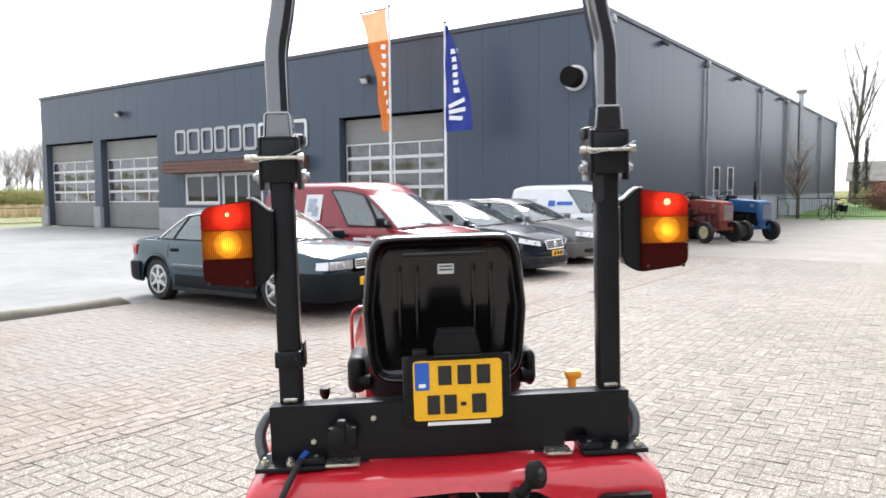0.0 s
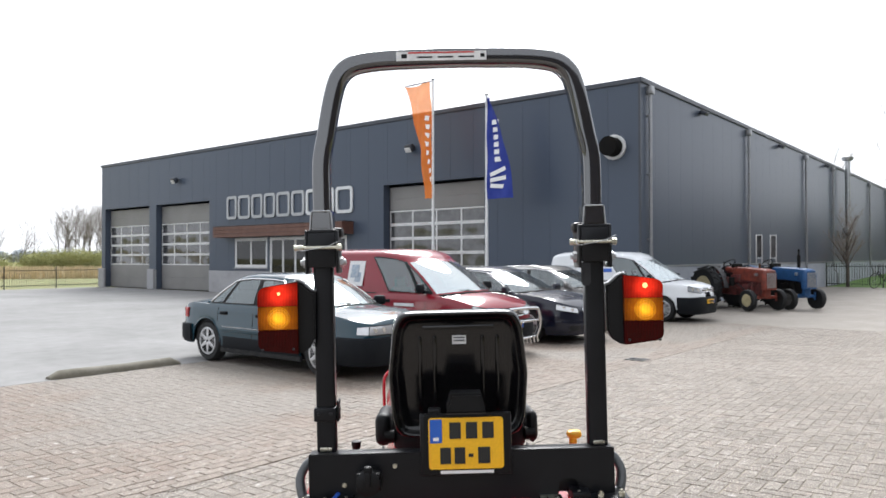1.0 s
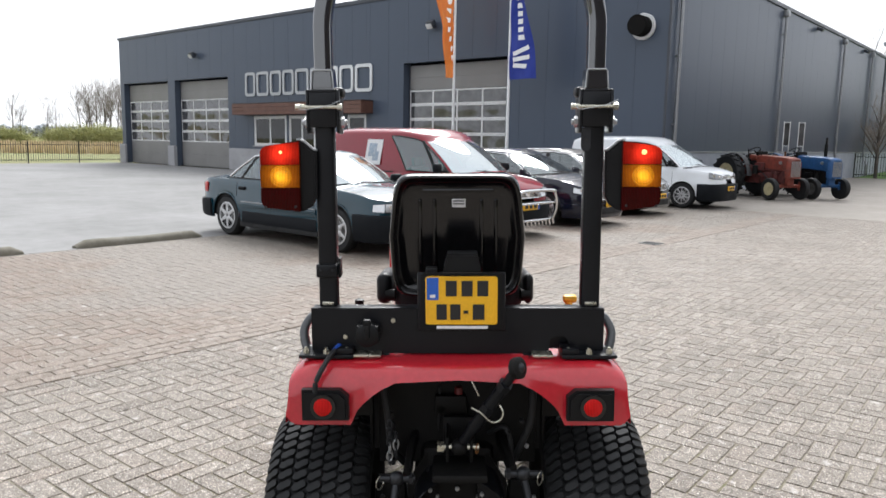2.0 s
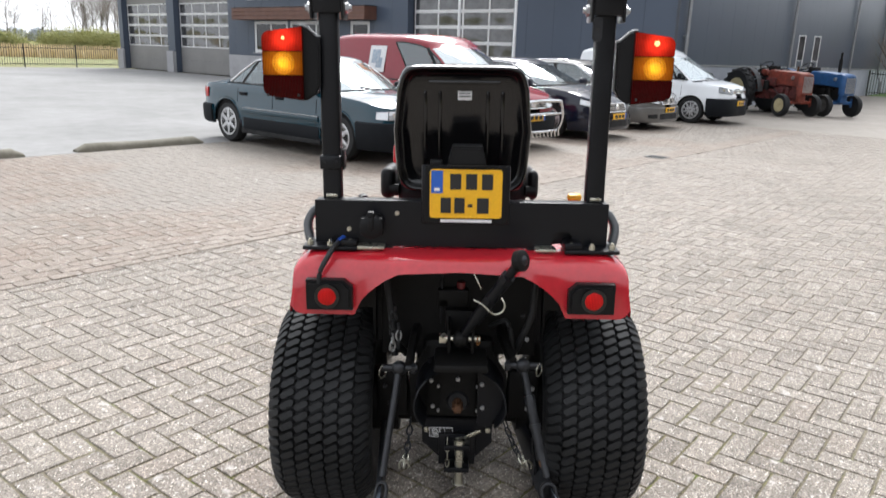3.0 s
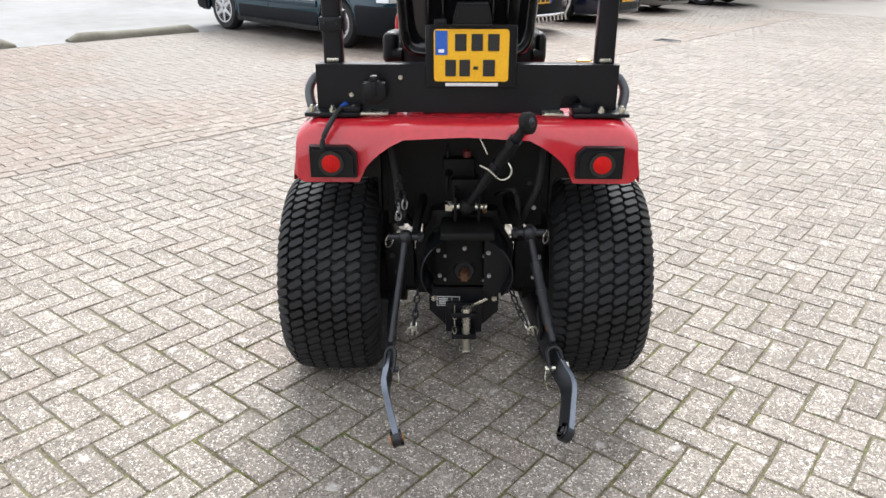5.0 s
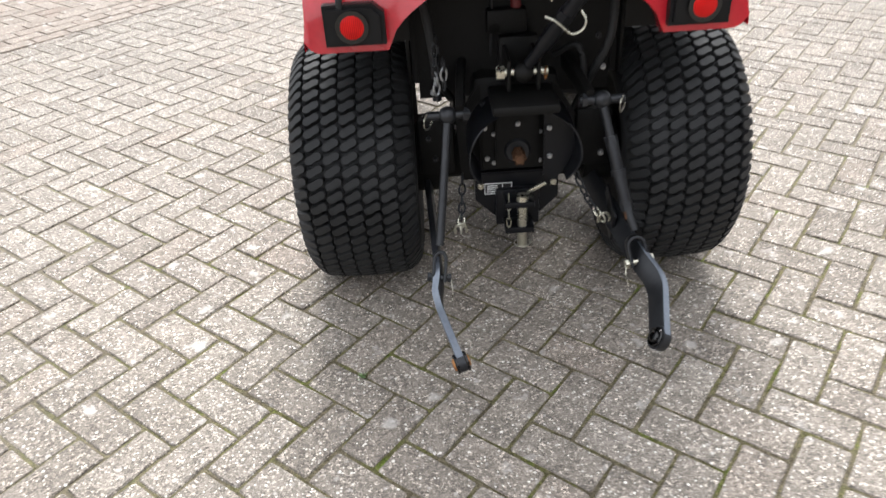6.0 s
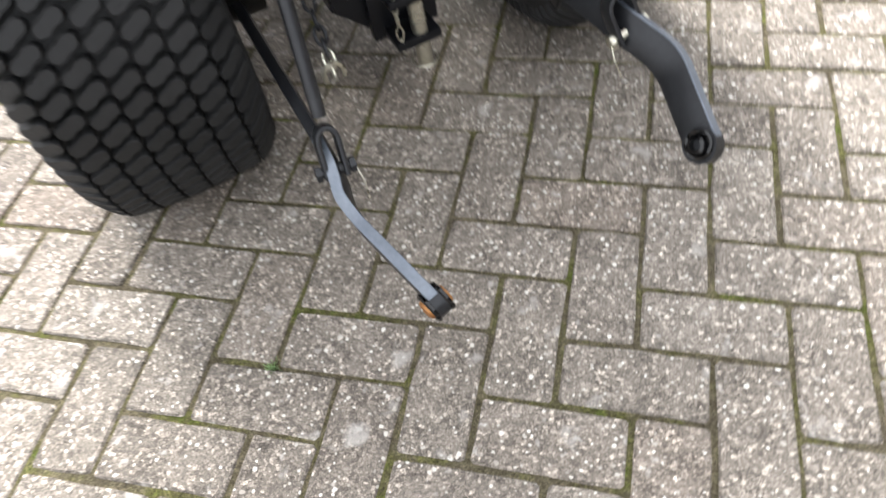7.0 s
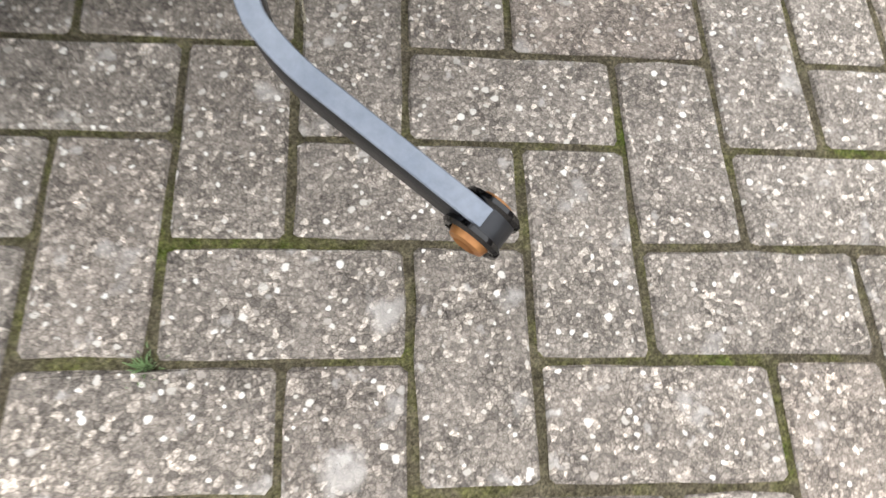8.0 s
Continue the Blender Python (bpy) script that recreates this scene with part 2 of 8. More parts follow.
WINDOW_GLASS = glass_dark("window_glass", (0.006, 0.006, 0.007), 0.03)
WINDOW_GLASS.node_tree.nodes["Principled BSDF"].inputs["Specular IOR Level"].default_value = 0.4
PIPE_BLACK = worn("matt_black_pipe", (0.006, 0.006, 0.006), (0.012, 0.011, 0.01), 0.8, 0, 5, 60, 0.1, spec=0.1)
WOOD = worn("red_brown_timber", (0.135, 0.06, 0.04), (0.095, 0.042, 0.03), 0.6, 0, 3, 40, 0.15)
LETTER_GREY = worn("mid_grey_letter", (0.4, 0.41, 0.425), (0.35, 0.36, 0.375), 0.35, 0.3, 2, 30, 0.02)
LETTER = worn("pale_grey_letter", (0.62, 0.63, 0.64), (0.55, 0.56, 0.57), 0.35, 0.3, 2, 30, 0.02)
GALV = worn("galvanised_steel", (0.45, 0.46, 0.47), (0.34, 0.35, 0.36), 0.35, 0.8, 5, 50, 0.05)
PIPE_GREY = worn("grey_downpipe", (0.34, 0.345, 0.355), (0.27, 0.275, 0.285), 0.32, 0.6, 3, 40, 0.03)
FENCE_PAINT = worn("black_fence_paint", (0.02, 0.022, 0.022), (0.03, 0.03, 0.028), 0.5, 0.2, 4, 40, 0.05)
POLE_WHITE = worn("white_pole", (0.75, 0.75, 0.75), (0.68, 0.68, 0.68), 0.35, 0, 3, 30, 0.02)
FLAG_ORANGE = worn("orange_cloth", (0.95, 0.3, 0.04), (0.88, 0.25, 0.03), 0.8, 0, 3, 120, 0.1)
def thin_cloth(mat, clear):
    """Lets part of the light behind the cloth shine straight through its weave."""
    nt = mat.node_tree
    out = next(n for n in nt.nodes if n.bl_idname == "ShaderNodeOutputMaterial")
    weave = nt.nodes.new("ShaderNodeBsdfTransparent")
    weave.inputs[0].default_value = (1.0, 0.86, 0.72, 1)
    mix = nt.nodes.new("ShaderNodeMixShader")
    mix.inputs[0].default_value = clear
    nt.links.new(nt.nodes["Principled BSDF"].outputs[0], mix.inputs[1])
    nt.links.new(weave.outputs[0], mix.inputs[2])
    nt.links.new(mix.outputs[0], out.inputs[0])


thin_cloth(FLAG_ORANGE, 0.54)
FLAG_BLUE = worn("blue_cloth", (0.015, 0.035, 0.27), (0.012, 0.028, 0.22), 0.8, 0, 3, 120, 0.1)
WHITE_PRINT = worn("white_print", (0.8, 0.8, 0.8), (0.72, 0.72, 0.72), 0.6, 0, 8, 90, 0.02)

RED_PAINT = worn("red_tractor_paint", (0.48, 0.015, 0.026), (0.42, 0.013, 0.022), 0.24, 0, 4, 60, 0.03, 0.5)
BLACK_PAINT = worn("black_powder_coat", (0.0045, 0.005, 0.0068), (0.0068, 0.0074, 0.0095), 0.34, 0.0, 6, 220, 0.12, spec=0.24, dist=0.001)
BLACK_GLOSS = worn("glossy_black_plastic", (0.003, 0.003, 0.0035), (0.005, 0.005, 0.0055), 0.12, 0, 3, 80, 0.02, spec=0.5)
BLACK_RUBBER = worn("tyre_rubber", (0.0115, 0.012, 0.0128), (0.019, 0.0195, 0.0205), 0.6, 0, 8, 120, 0.25, spec=0.28)
BLACK_DIRTY = worn("black_greasy_casting", (0.005, 0.005, 0.005), (0.01, 0.0095, 0.009), 0.55, 0.0, 14, 120, 0.35, spec=0.16)
STEEL_DARK = worn("dark_worn_steel", (0.016, 0.017, 0.02), (0.03, 0.032, 0.036), 0.38, 0.4, 20, 150, 0.15)
STEEL_EDGE = worn("bluish_sky_sheen_steel", (0.15, 0.175, 0.215), (0.2, 0.225, 0.265), 0.34, 0.35, 25, 160, 0.12)
ZINC = worn("zinc_plated_steel", (0.62, 0.6, 0.5), (0.5, 0.48, 0.4), 0.28, 0.9, 30, 150, 0.1)
BRASS = worn("rusty_ball_bushing", (0.46, 0.22, 0.07), (0.3, 0.13, 0.05), 0.45, 0.6, 40, 150, 0.15)
RUST = worn("rusted_spline", (0.12, 0.055, 0.025), (0.08, 0.04, 0.02), 0.8, 0.3, 40, 150, 0.3)
YELLOW_PLATE = worn("yellow_plate", (0.86, 0.47, 0.008), (0.82, 0.44, 0.008), 0.35, 0, 10, 200, 0.02)
PLATE_BLUE = worn("plate_blue", (0.02, 0.11, 0.5), None, 0.35, 0, 10, 200, 0.02)
PRINT_BLACK = worn("black_print", (0.012, 0.012, 0.012), None, 0.5, 0, 10, 200, 0.02)
YELLOW_KNOB = worn("yellow_knob", (0.75, 0.42, 0.02), (0.68, 0.38, 0.02), 0.4, 0, 12, 100, 0.03)
STICKER = worn("white_sticker", (0.72, 0.72, 0.72), (0.62, 0.62, 0.62), 0.5, 0, 30, 150, 0.02)


# ---- mesh helpers ----
def link_mesh(name, bm, mat, smooth=False):
    me = bpy.data.meshes.new(name)
    bm.normal_update()
    bm.to_mesh(me)
    bm.free()
    if isinstance(mat, (list, tuple)):
        for m in mat:
            me.materials.append(m)
    else:
        me.materials.append(mat)
    if smooth:
        me.shade_smooth()
        me.set_sharp_from_angle(angle=radians(smooth if smooth is not True else 40))
    return new(name, me)


def part(name, bm, mat, parent=None, label="", smooth=40):
    ob = link_mesh(name, bm, mat, smooth)
    if parent is not None:
        ob.parent = parent
    if label:
        ob["label"] = label
    return ob


def empty(name, m, label, category, group="", kind=""):
    ob = new(name)
    ob.matrix_world = m
    return tagged(ob, label, category, group, kind)


def add_box(bm, c, size, bevel=0.0, rot=None, seg=2):
    m = Matrix.Translation(c) @ (rot.to_4x4() if rot is not None else Matrix.Identity(4)) @ Matrix.Diagonal((*size, 1))
    r = bmesh.ops.create_cube(bm, size=1, matrix=m)
    if bevel > 0:
        edges = list({e for v in r["verts"] for e in v.link_edges})
        bmesh.ops.bevel(bm, geom=edges, offset=bevel, segments=seg, affect="EDGES", profile=0.5)
    return bm


def box(c, size, bevel=0.0, rot=None, seg=2):
    return add_box(bmesh.new(), c, size, bevel, rot, seg)


def box2(lo, hi, bevel=0.0):
    c = [(a + b) / 2 for a, b in zip(lo, hi)]
    return box(c, [abs(b - a) for a, b in zip(lo, hi)], bevel)


def add_box2(bm, lo, hi, bevel=0.0):
    c = [(a + b) / 2 for a, b in zip(lo, hi)]
    return add_box(bm, c, [abs(b - a) for a, b in zip(lo, hi)], bevel)


def add_rod(bm, p, q, r, r2=None, seg=16, caps=True):
    p, q = Vector(p), Vector(q)
    d = q - p
    m = Matrix.Translation((p + q) / 2) @ d.to_track_quat("Z", "Y").to_matrix().to_4x4()
    bmesh.ops.create_cone(bm, cap_ends=caps, segments=seg, radius1=r, radius2=r if r2 is None else r2, depth=d.length, matrix=m)
    return bm


def rod(p, q, r, r2=None, seg=16):
    return add_rod(bmesh.new(), p, q, r, r2, seg)


def add_tube(bm, pts, r, seg=10, closed=False, section=None, up=(0, 0, 1)):
    """A round bar, or any section of (across, up) points, along a path."""
    pts = [Vector(p) for p in pts]
    n = len(pts)
    if section is None:
        section = [(math.cos(2 * math.pi * k / seg) * r, math.sin(2 * math.pi * k / seg) * r) for k in range(seg)]
    rings = []
    for i, p in enumerate(pts):
        a = pts[(i - 1) % n] if closed or i else pts[i]
        b = pts[(i + 1) % n] if closed or i < n - 1 else pts[i]
        d = (b - a).normalized()
        u = Vector(up)
        if abs(d.dot(u)) > 0.95:
            u = Vector((0, 1, 0)) if abs(d.y) < 0.9 else Vector((1, 0, 0))
        side = d.cross(u).normalized()
        w = side.cross(d).normalized()
        rings.append([bm.verts.new(p + side * x + w * y) for x, y in section])
    m = len(section)
    for i in range(n if closed else n - 1):
        A, B = rings[i], rings[(i + 1) % n]
        for k in range(m):
            bm.faces.new((A[k], A[(k + 1) % m], B[(k + 1) % m], B[k]))
    if not closed:
        bm.faces.new(rings[0][::-1])
        bm.faces.new(rings[-1])
    bmesh.ops.recalc_face_normals(bm, faces=bm.faces)
    return bm


def tube(pts, r, seg=10, closed=False, section=None, up=(0, 0, 1)):
    return add_tube(bmesh.new(), pts, r, seg, closed, section, up)


def smooth_path(pts, n=8):
    """Points along a Catmull-Rom curve through pts."""
    P = [Vector(p) for p in pts]
    P = [P[0] * 2 - P[1]] + P + [P[-1] * 2 - P[-2]]
    out = []
    for i in range(1, len(P) - 2):
        a, b, c, d = P[i - 1:i + 3]
        for k in range(n):
            t = k / n
            out.append(0.5 * ((2 * b) + (c - a) * t + (2 * a - 5 * b + 4 * c - d) * t * t + (3 * b - a - 3 * c + d) * t ** 3))
    out.append(P[-2])
    return out


def rounded(w, h, r, n=5):
    """A rounded rectangle's outline, centred."""
    out = []
    for cx, cy, a0 in ((w / 2 - r, h / 2 - r, 0), (-w / 2 + r, h / 2 - r, 90), (-w / 2 + r, -h / 2 + r, 180), (w / 2 - r, -h / 2 + r, 270)):
        for k in range(n + 1):
            a = radians(a0 + 90 * k / n)
            out.append((cx + r * math.cos(a), cy + r * math.sin(a)))
    return out


def add_prism(bm, outline, y0, y1, plane="xz", bevel=0.0):
    """An outline of (x, z) points, extruded from y0 to y1 (or (y, z) along x, or (x, y) along z)."""
    def at(p, d):
        return {"xz": (p[0], d, p[1]), "yz": (d, p[0], p[1]), "xy": (p[0], p[1], d)}[plane]
    a = [bm.verts.new(at(p, y0)) for p in outline]
    b = [bm.verts.new(at(p, y1)) for p in outline]
    n = len(outline)
    f0, f1 = bm.faces.new(a), bm.faces.new(b[::-1])
    sides = [bm.faces.new((a[i], b[i], b[(i + 1) % n], a[(i + 1) % n])) for i in range(n)]
    bmesh.ops.recalc_face_normals(bm, faces=[f0, f1] + sides)
    if bevel:
        bmesh.ops.bevel(bm, geom=list(f0.edges) + list(f1.edges), offset=bevel, segments=2, affect="EDGES")
    return bm


def prism(outline, y0, y1, plane="xz", bevel=0.0):
    return add_prism(bmesh.new(), outline, y0, y1, plane, bevel)


def add_lathe(bm, profile, seg=32, axis="x", centre=(0, 0, 0)):
    """(along, radius) points turned round an axis."""
    rings = []
    for a, r in profile:
        ring = []
        for k in range(seg):
            t = 2 * math.pi * k / seg
            u, v = r * math.cos(t), r * math.sin(t)
            p = {"x": (a, u, v), "y": (u, a, v), "z": (u, v, a)}[axis]
            ring.append(bm.verts.new(Vector(p) + Vector(centre)))
        rings.append(ring)
    for A, B in zip(rings, rings[1:]):
        for k in range(seg):
            bm.faces.new((A[k], A[(k + 1) % seg], B[(k + 1) % seg], B[k]))
    for ring in (rings[0], rings[-1]):
        if profile[0 if ring is rings[0] else -1][1] > 1e-4:
            bm.faces.new(ring)
    bmesh.ops.remove_doubles(bm, verts=bm.verts, dist=1e-6)
    bmesh.ops.recalc_face_normals(bm, faces=bm.faces)
    return bm


def lathe(profile, seg=32, axis="x", centre=(0, 0, 0)):
    return add_lathe(bmesh.new(), profile, seg, axis, centre)


# ---- the hall ----
HX0, HX1, HY0, HY1, HZ = -41.42, -8.05, 19.40, 66.3, 7.06   # in the hall's axes
OPENINGS = [(0.42, 5.28, 0.0, 4.5), (5.98, 10.9, 0.0, 4.5), (12.97, 15.45, 1.2, 2.6), (15.6, 18.3, 0.0, 2.6), (19.5, 20.65, 1.2, 2.6), (22.72, 27.6, 0.0, 4.5)]


def fpos(f, z, out=0.0):
    """A point of the front: metres from its far end, height, metres out of the wall."""
    return Vector((HX0 + f, HY0 - out, z))


def front_blocks(f0, f1, z0, z1):
    """The rectangles of the front that remain between f0 and f1 round the openings."""
    cuts = sorted({f0, f1, *[min(max(v, f0), f1) for o in OPENINGS for v in o[:2]]})
    out = []
    for a, b in zip(cuts, cuts[1:]):
        mid = (a + b) / 2
        hole = [o for o in OPENINGS if o[0] <= mid <= o[1]]
        if not hole:
            out.append((a, b, z0, z1))
        else:
            lo, hi = hole[0][2], hole[0][3]
            if lo > z0:
                out.append((a, b, z0, min(lo, z1)))
            if hi < z1:
                out.append((a, b, max(hi, z0), z1))
    return [r for r in out if r[1] - r[0] > 0.02 and r[3] - r[2] > 0.02]


def build_hall():
    LEN = HX1 - HX0
    bm = bmesh.new()
    for a, b, z0, z1 in front_blocks(0, LEN, 0, HZ - 0.05):
        add_box2(bm, (HX0 + a, HY0, z0), (HX0 + b, HY0 + 0.3, z1))
    wall = tagged(part("wall_south", bm, CLAD, None, smooth=False), "dark anthracite metal-clad front wall of an industrial hall", "wall", kind="structure")
    wall.matrix_world = AB
    n = 32
    for i in range(n):
        f0, f1 = LEN * i / n, LEN * (i + 1) / n
        for a, b, z0, z1 in front_blocks(f0 + 0.0025, f1 - 0.0025, 1.06, HZ - 0.1):
            bm = box2((HX0 + a, HY0 - 0.03, z0), (HX0 + b, HY0 - 0.002, z1), 0.004)
            part("panel", bm, CLAD, wall, smooth=False)
    bm = bmesh.new()
    for a, b, z0, z1 in front_blocks(0, LEN, 0, 1.05):
        add_box2(bm, (HX0 + a, HY0 - 0.06, z0), (HX0 + b, HY0 - 0.003, z1), 0.008)
    for f in (0.2, 5.63):
        add_box2(bm, (HX0 + f - 0.33, HY0 - 0.18, 0), (HX0 + f + 0.33, HY0 - 0.063, 1.08), 0.015)
    part("plinth", bm, PLINTH, wall, "pale grey concrete plinth", smooth=False)
    bm = bmesh.new()
    add_box2(bm, (HX0 - 0.08, HY0 - 0.08, HZ - 0.1), (HX1 + 0.08, HY0 - 0.004, HZ + 0.05), 0.01)
    add_box2(bm, (HX1 - 0.02, HY0 - 0.08, 1.06), (HX1 + 0.05, HY0 - 0.034, HZ - 0.1), 0.005)
    part("flashing", bm, TRIM_DARK, wall, smooth=False)
    # side wall
    bm = box2((HX1 - 0.3, HY0 + 0.3, 0), (HX1 - 0.002, HY1, HZ - 0.05))
    side = tagged(part("wall_east", bm, CLAD, None, smooth=False), "long dark anthracite metal-clad side wall with downpipes", "wall", kind="structure")
    side.matrix_world = AB
    m = 44
    for i in range(m):
        y0, y1 = HY0 + (HY1 - HY0) * i / m, HY0 + (HY1 - HY0) * (i + 1) / m
        part("panel", box2((HX1 + 0.002, y0 + 0.001, 1.404), (HX1 + 0.03, y1 - 0.001, HZ - 0.1), 0.002), CLAD, side, smooth=False)
    part("plinth", box2((HX1 + 0.003, HY0 - 0.055, 0), (HX1 + 0.06, HY1, 1.36), 0.008), PLINTH_SIDE, side, "pale blue-grey concrete plinth", smooth=False)
    part("plinth_cap", box2((HX1 + 0.004, HY0 - 0.055, 1.364), (HX1 + 0.09, HY1, 1.4), 0.004), GALV, side, "bright folded metal strip", smooth=False)
    part("flashing", box2((HX1 + 0.004, HY0 - 0.004, HZ - 0.1), (HX1 + 0.09, HY1 + 0.05, HZ + 0.05), 0.01), TRIM_DARK, side, smooth=False)
    for y in (0.48, 10.45, 20.15, 26.65, 38.8, 46.2):
        bm = bmesh.new()
        add_tube(bm, [(HX1 + 0.13, HY0 + y, HZ - 0.35), (HX1 + 0.13, HY0 + y, 1.15)] + [(HX1 + 0.13 + 0.2 * math.sin(t), HY0 + y, 1.0 - 0.25 * t) for t in (0.3, 0.8, 1.3)] + [(HX1 + 0.33, HY0 + y, 0.05)], 0.055)
        add_box(bm, (HX1 + 0.13, HY0 + y, HZ - 0.28), (0.2, 0.24, 0.24), 0.02)
        for z in (2.2, 4.2, 6.0):
            add_box(bm, (HX1 + 0.09, HY0 + y, z), (0.12, 0.16, 0.04), 0.005)
        part("downpipe", bm, PIPE_GREY, side)
    for y in (5.1, 15.3, 24.9):
        bm = box((HX1 + 0.16, HY0 + y, HZ - 0.28), (0.26, 0.3, 0.14), 0.03, Matrix.Rotation(radians(25), 3, "Y"))
        add_rod(bm, (HX1 + 0.03, HY0 + y, HZ - 0.22), (HX1 + 0.16, HY0 + y, HZ - 0.24), 0.03)
        lamp = tagged(part("flood_lamp", bm, TRIM_DARK), "small dark flood lamp under the roof edge of the hall", "lamp", "lamps on the hall")
        lamp.matrix_world = AB
    # flue
    flue = empty("flue_pipe", AB, "galvanised flue pipe with a box, on the hall's side wall", "flue")
    part("pipe", rod((HX1 + 0.45, HY0 + 29.1, 3.4), (HX1 + 0.45, HY0 + 29.1, 7.5), 0.15, seg=24), GALV, flue)
    part("cap", lathe([(7.5, 0.2), (7.52, 0.3), (7.72, 0.33), (7.74, 0.1)], 24, "z", (HX1 + 0.45, HY0 + 29.1, 0)), GALV, flue)
    part("collar_box", box((HX1 + 0.4, HY0 + 29.1, 3.1), (0.5, 0.7, 0.7), 0.14), GALV, flue)
    # other walls, roof and floor
    bm = bmesh.new()
    add_box2(bm, (HX0, HY0 + 0.3, 0), (HX0 + 0.3, HY1, HZ - 0.05))
    w = tagged(part("wall_west", bm, CLAD, None, smooth=False), "dark anthracite metal-clad end wall of the hall", "wall", kind="structure")
    w.matrix_world = AB
    w = tagged(part("wall_north", box2((HX0 + 0.3, HY1 - 0.3, 0), (HX1 - 0.3, HY1, HZ - 0.05)), CLAD, None, smooth=False), "dark anthracite metal-clad rear wall of the hall", "wall", kind="structure")
    w.matrix_world = AB
    w = tagged(part("roof", box2((HX0, HY0, HZ - 0.045), (HX1, HY1, HZ + 0.02)), TRIM_DARK, None, smooth=False), "flat dark roof of the hall", "roof", kind="structure")
    w.matrix_world = AB
    w = tagged(part("floor", box2((HX0 + 0.31, HY0 + 0.31, -0.004), (HX1 - 0.31, HY1 - 0.31, 0.012)), CONCRETE, None, smooth=False), "grey concrete floor inside the hall", "floor", kind="structure")
    w.matrix_world = AB


def overhead_door(name, f0, f1, top, cols, rows, z_glass0, z_glass1, back):
    """A sectional overhead door, set back in its opening: panels, glazing bars and panes."""
    door = empty(name, AB @ Matrix.Translation(fpos(f0, 0, -back)), "closed grey sectional overhead door with four rows of panes", "overhead door", "overhead doors", "structure")
    w = f1 - f0
    zs = [0.03, z_glass0 / 2, z_glass0]
    for z0, z1 in zip(zs, zs[1:]):
        part("panel", box2((0, 0, z0), (w, 0.05, z1 - 0.004), 0.003), DOOR_GREY, door, smooth=False)
    part("panel", box2((0, 0, z_glass1 + 0.012), (w, 0.05, (z_glass1 + top) / 2 - 0.002), 0.003), DOOR_GREY, door, smooth=False)
    part("panel", box2((0, 0, (z_glass1 + top) / 2 + 0.002), (w, 0.05, top), 0.003), DOOR_GREY, door, smooth=False)
    part("seal", box2((0, -0.01, 0), (w, 0.04, 0.03)), PRINT_BLACK, door, smooth=False)
    hgt = (z_glass1 - z_glass0) / rows
    for r in range(rows):
        z = z_glass0 + r * hgt
        part("rail", box2((0, -0.004, z), (w, 0.05, z + 0.055), 0.006), DOOR_FRAME, door, smooth=False)
        part("rail", box2((0, -0.004, z + hgt - 0.06), (w, 0.05, z + hgt - 0.004), 0.006), DOOR_FRAME, door, smooth=False)
        for c in range(cols + 1):
            x = w * c / cols
            part("stile", box2((max(0, x - 0.035), -0.002, z + 0.056), (min(w, x + 0.035), 0.05, z + hgt - 0.061), 0.004), DOOR_FRAME, door, smooth=False)
        for c in range(cols):
            part("pane", box2((w * c / cols + 0.036, 0.015, z + 0.057), (w * (c + 1) / cols - 0.036, 0.03, z + hgt - 0.062)), PANE, door, smooth=False)
    # dark lining of the reveal
    lin = bmesh.new()
    add_box2(lin, (-0.06, 0.0, 0), (-0.004, 0.06, top + 0.06))
    add_box2(lin, (w + 0.004, 0.0, 0), (w + 0.06, 0.06, top + 0.06))
    part("guide", lin, TRIM_DARK, door, smooth=False)
    return door


def framed_window(name, f0, f1, z0, z1, lights, door=False):
    win = empty(name, AB @ Matrix.Translation(fpos(f0, z0, 0.01)), "white-framed glazed entrance door under the timber canopy" if door else "white-framed window with dark glass under the timber canopy", "door" if door else "window", kind="structure")
    w, h = f1 - f0, z1 - z0
    fr = bmesh.new()
    t = 0.08
    add_box2(fr, (0, 0, 0), (w, 0.07, t), 0.006)
    add_box2(fr, (0, 0, h - t), (w, 0.07, h), 0.006)
    for x in (0, w - t):
        add_box2(fr, (x, 0, t), (x + t, 0.07, h - t), 0.006)
    part("window_frame", fr, DOOR_FRAME, win, smooth=False)
    for k in range(lights):
        x0, x1 = t + (w - 2 * t) * k / lights, t + (w - 2 * t) * (k + 1) / lights
        sash = bmesh.new()
        s = 0.055
        add_box2(sash, (x0, 0.008, t), (x1, 0.06, t + s), 0.004)
        add_box2(sash, (x0, 0.008, h - t - s), (x1, 0.06, h - t), 0.004)
        add_box2(sash, (x0, 0.008, t + s), (x0 + s, 0.06, h - t - s), 0.004)
        add_box2(sash, (x1 - s, 0.008, t + s), (x1, 0.06, h - t - s), 0.004)
        sa = part("sash", sash, DOOR_FRAME, win, smooth=False)
        part("pane", box2((x0 + s, 0.03, t + s), (x1 - s, 0.045, h - t - s)), WINDOW_GLASS, sa, smooth=False)
    if not door:
        part("window_sill", box2((-0.05, -0.08, -0.05), (w + 0.05, 0.03, -0.002), 0.006), PLINTH, win, smooth=False)
    return win


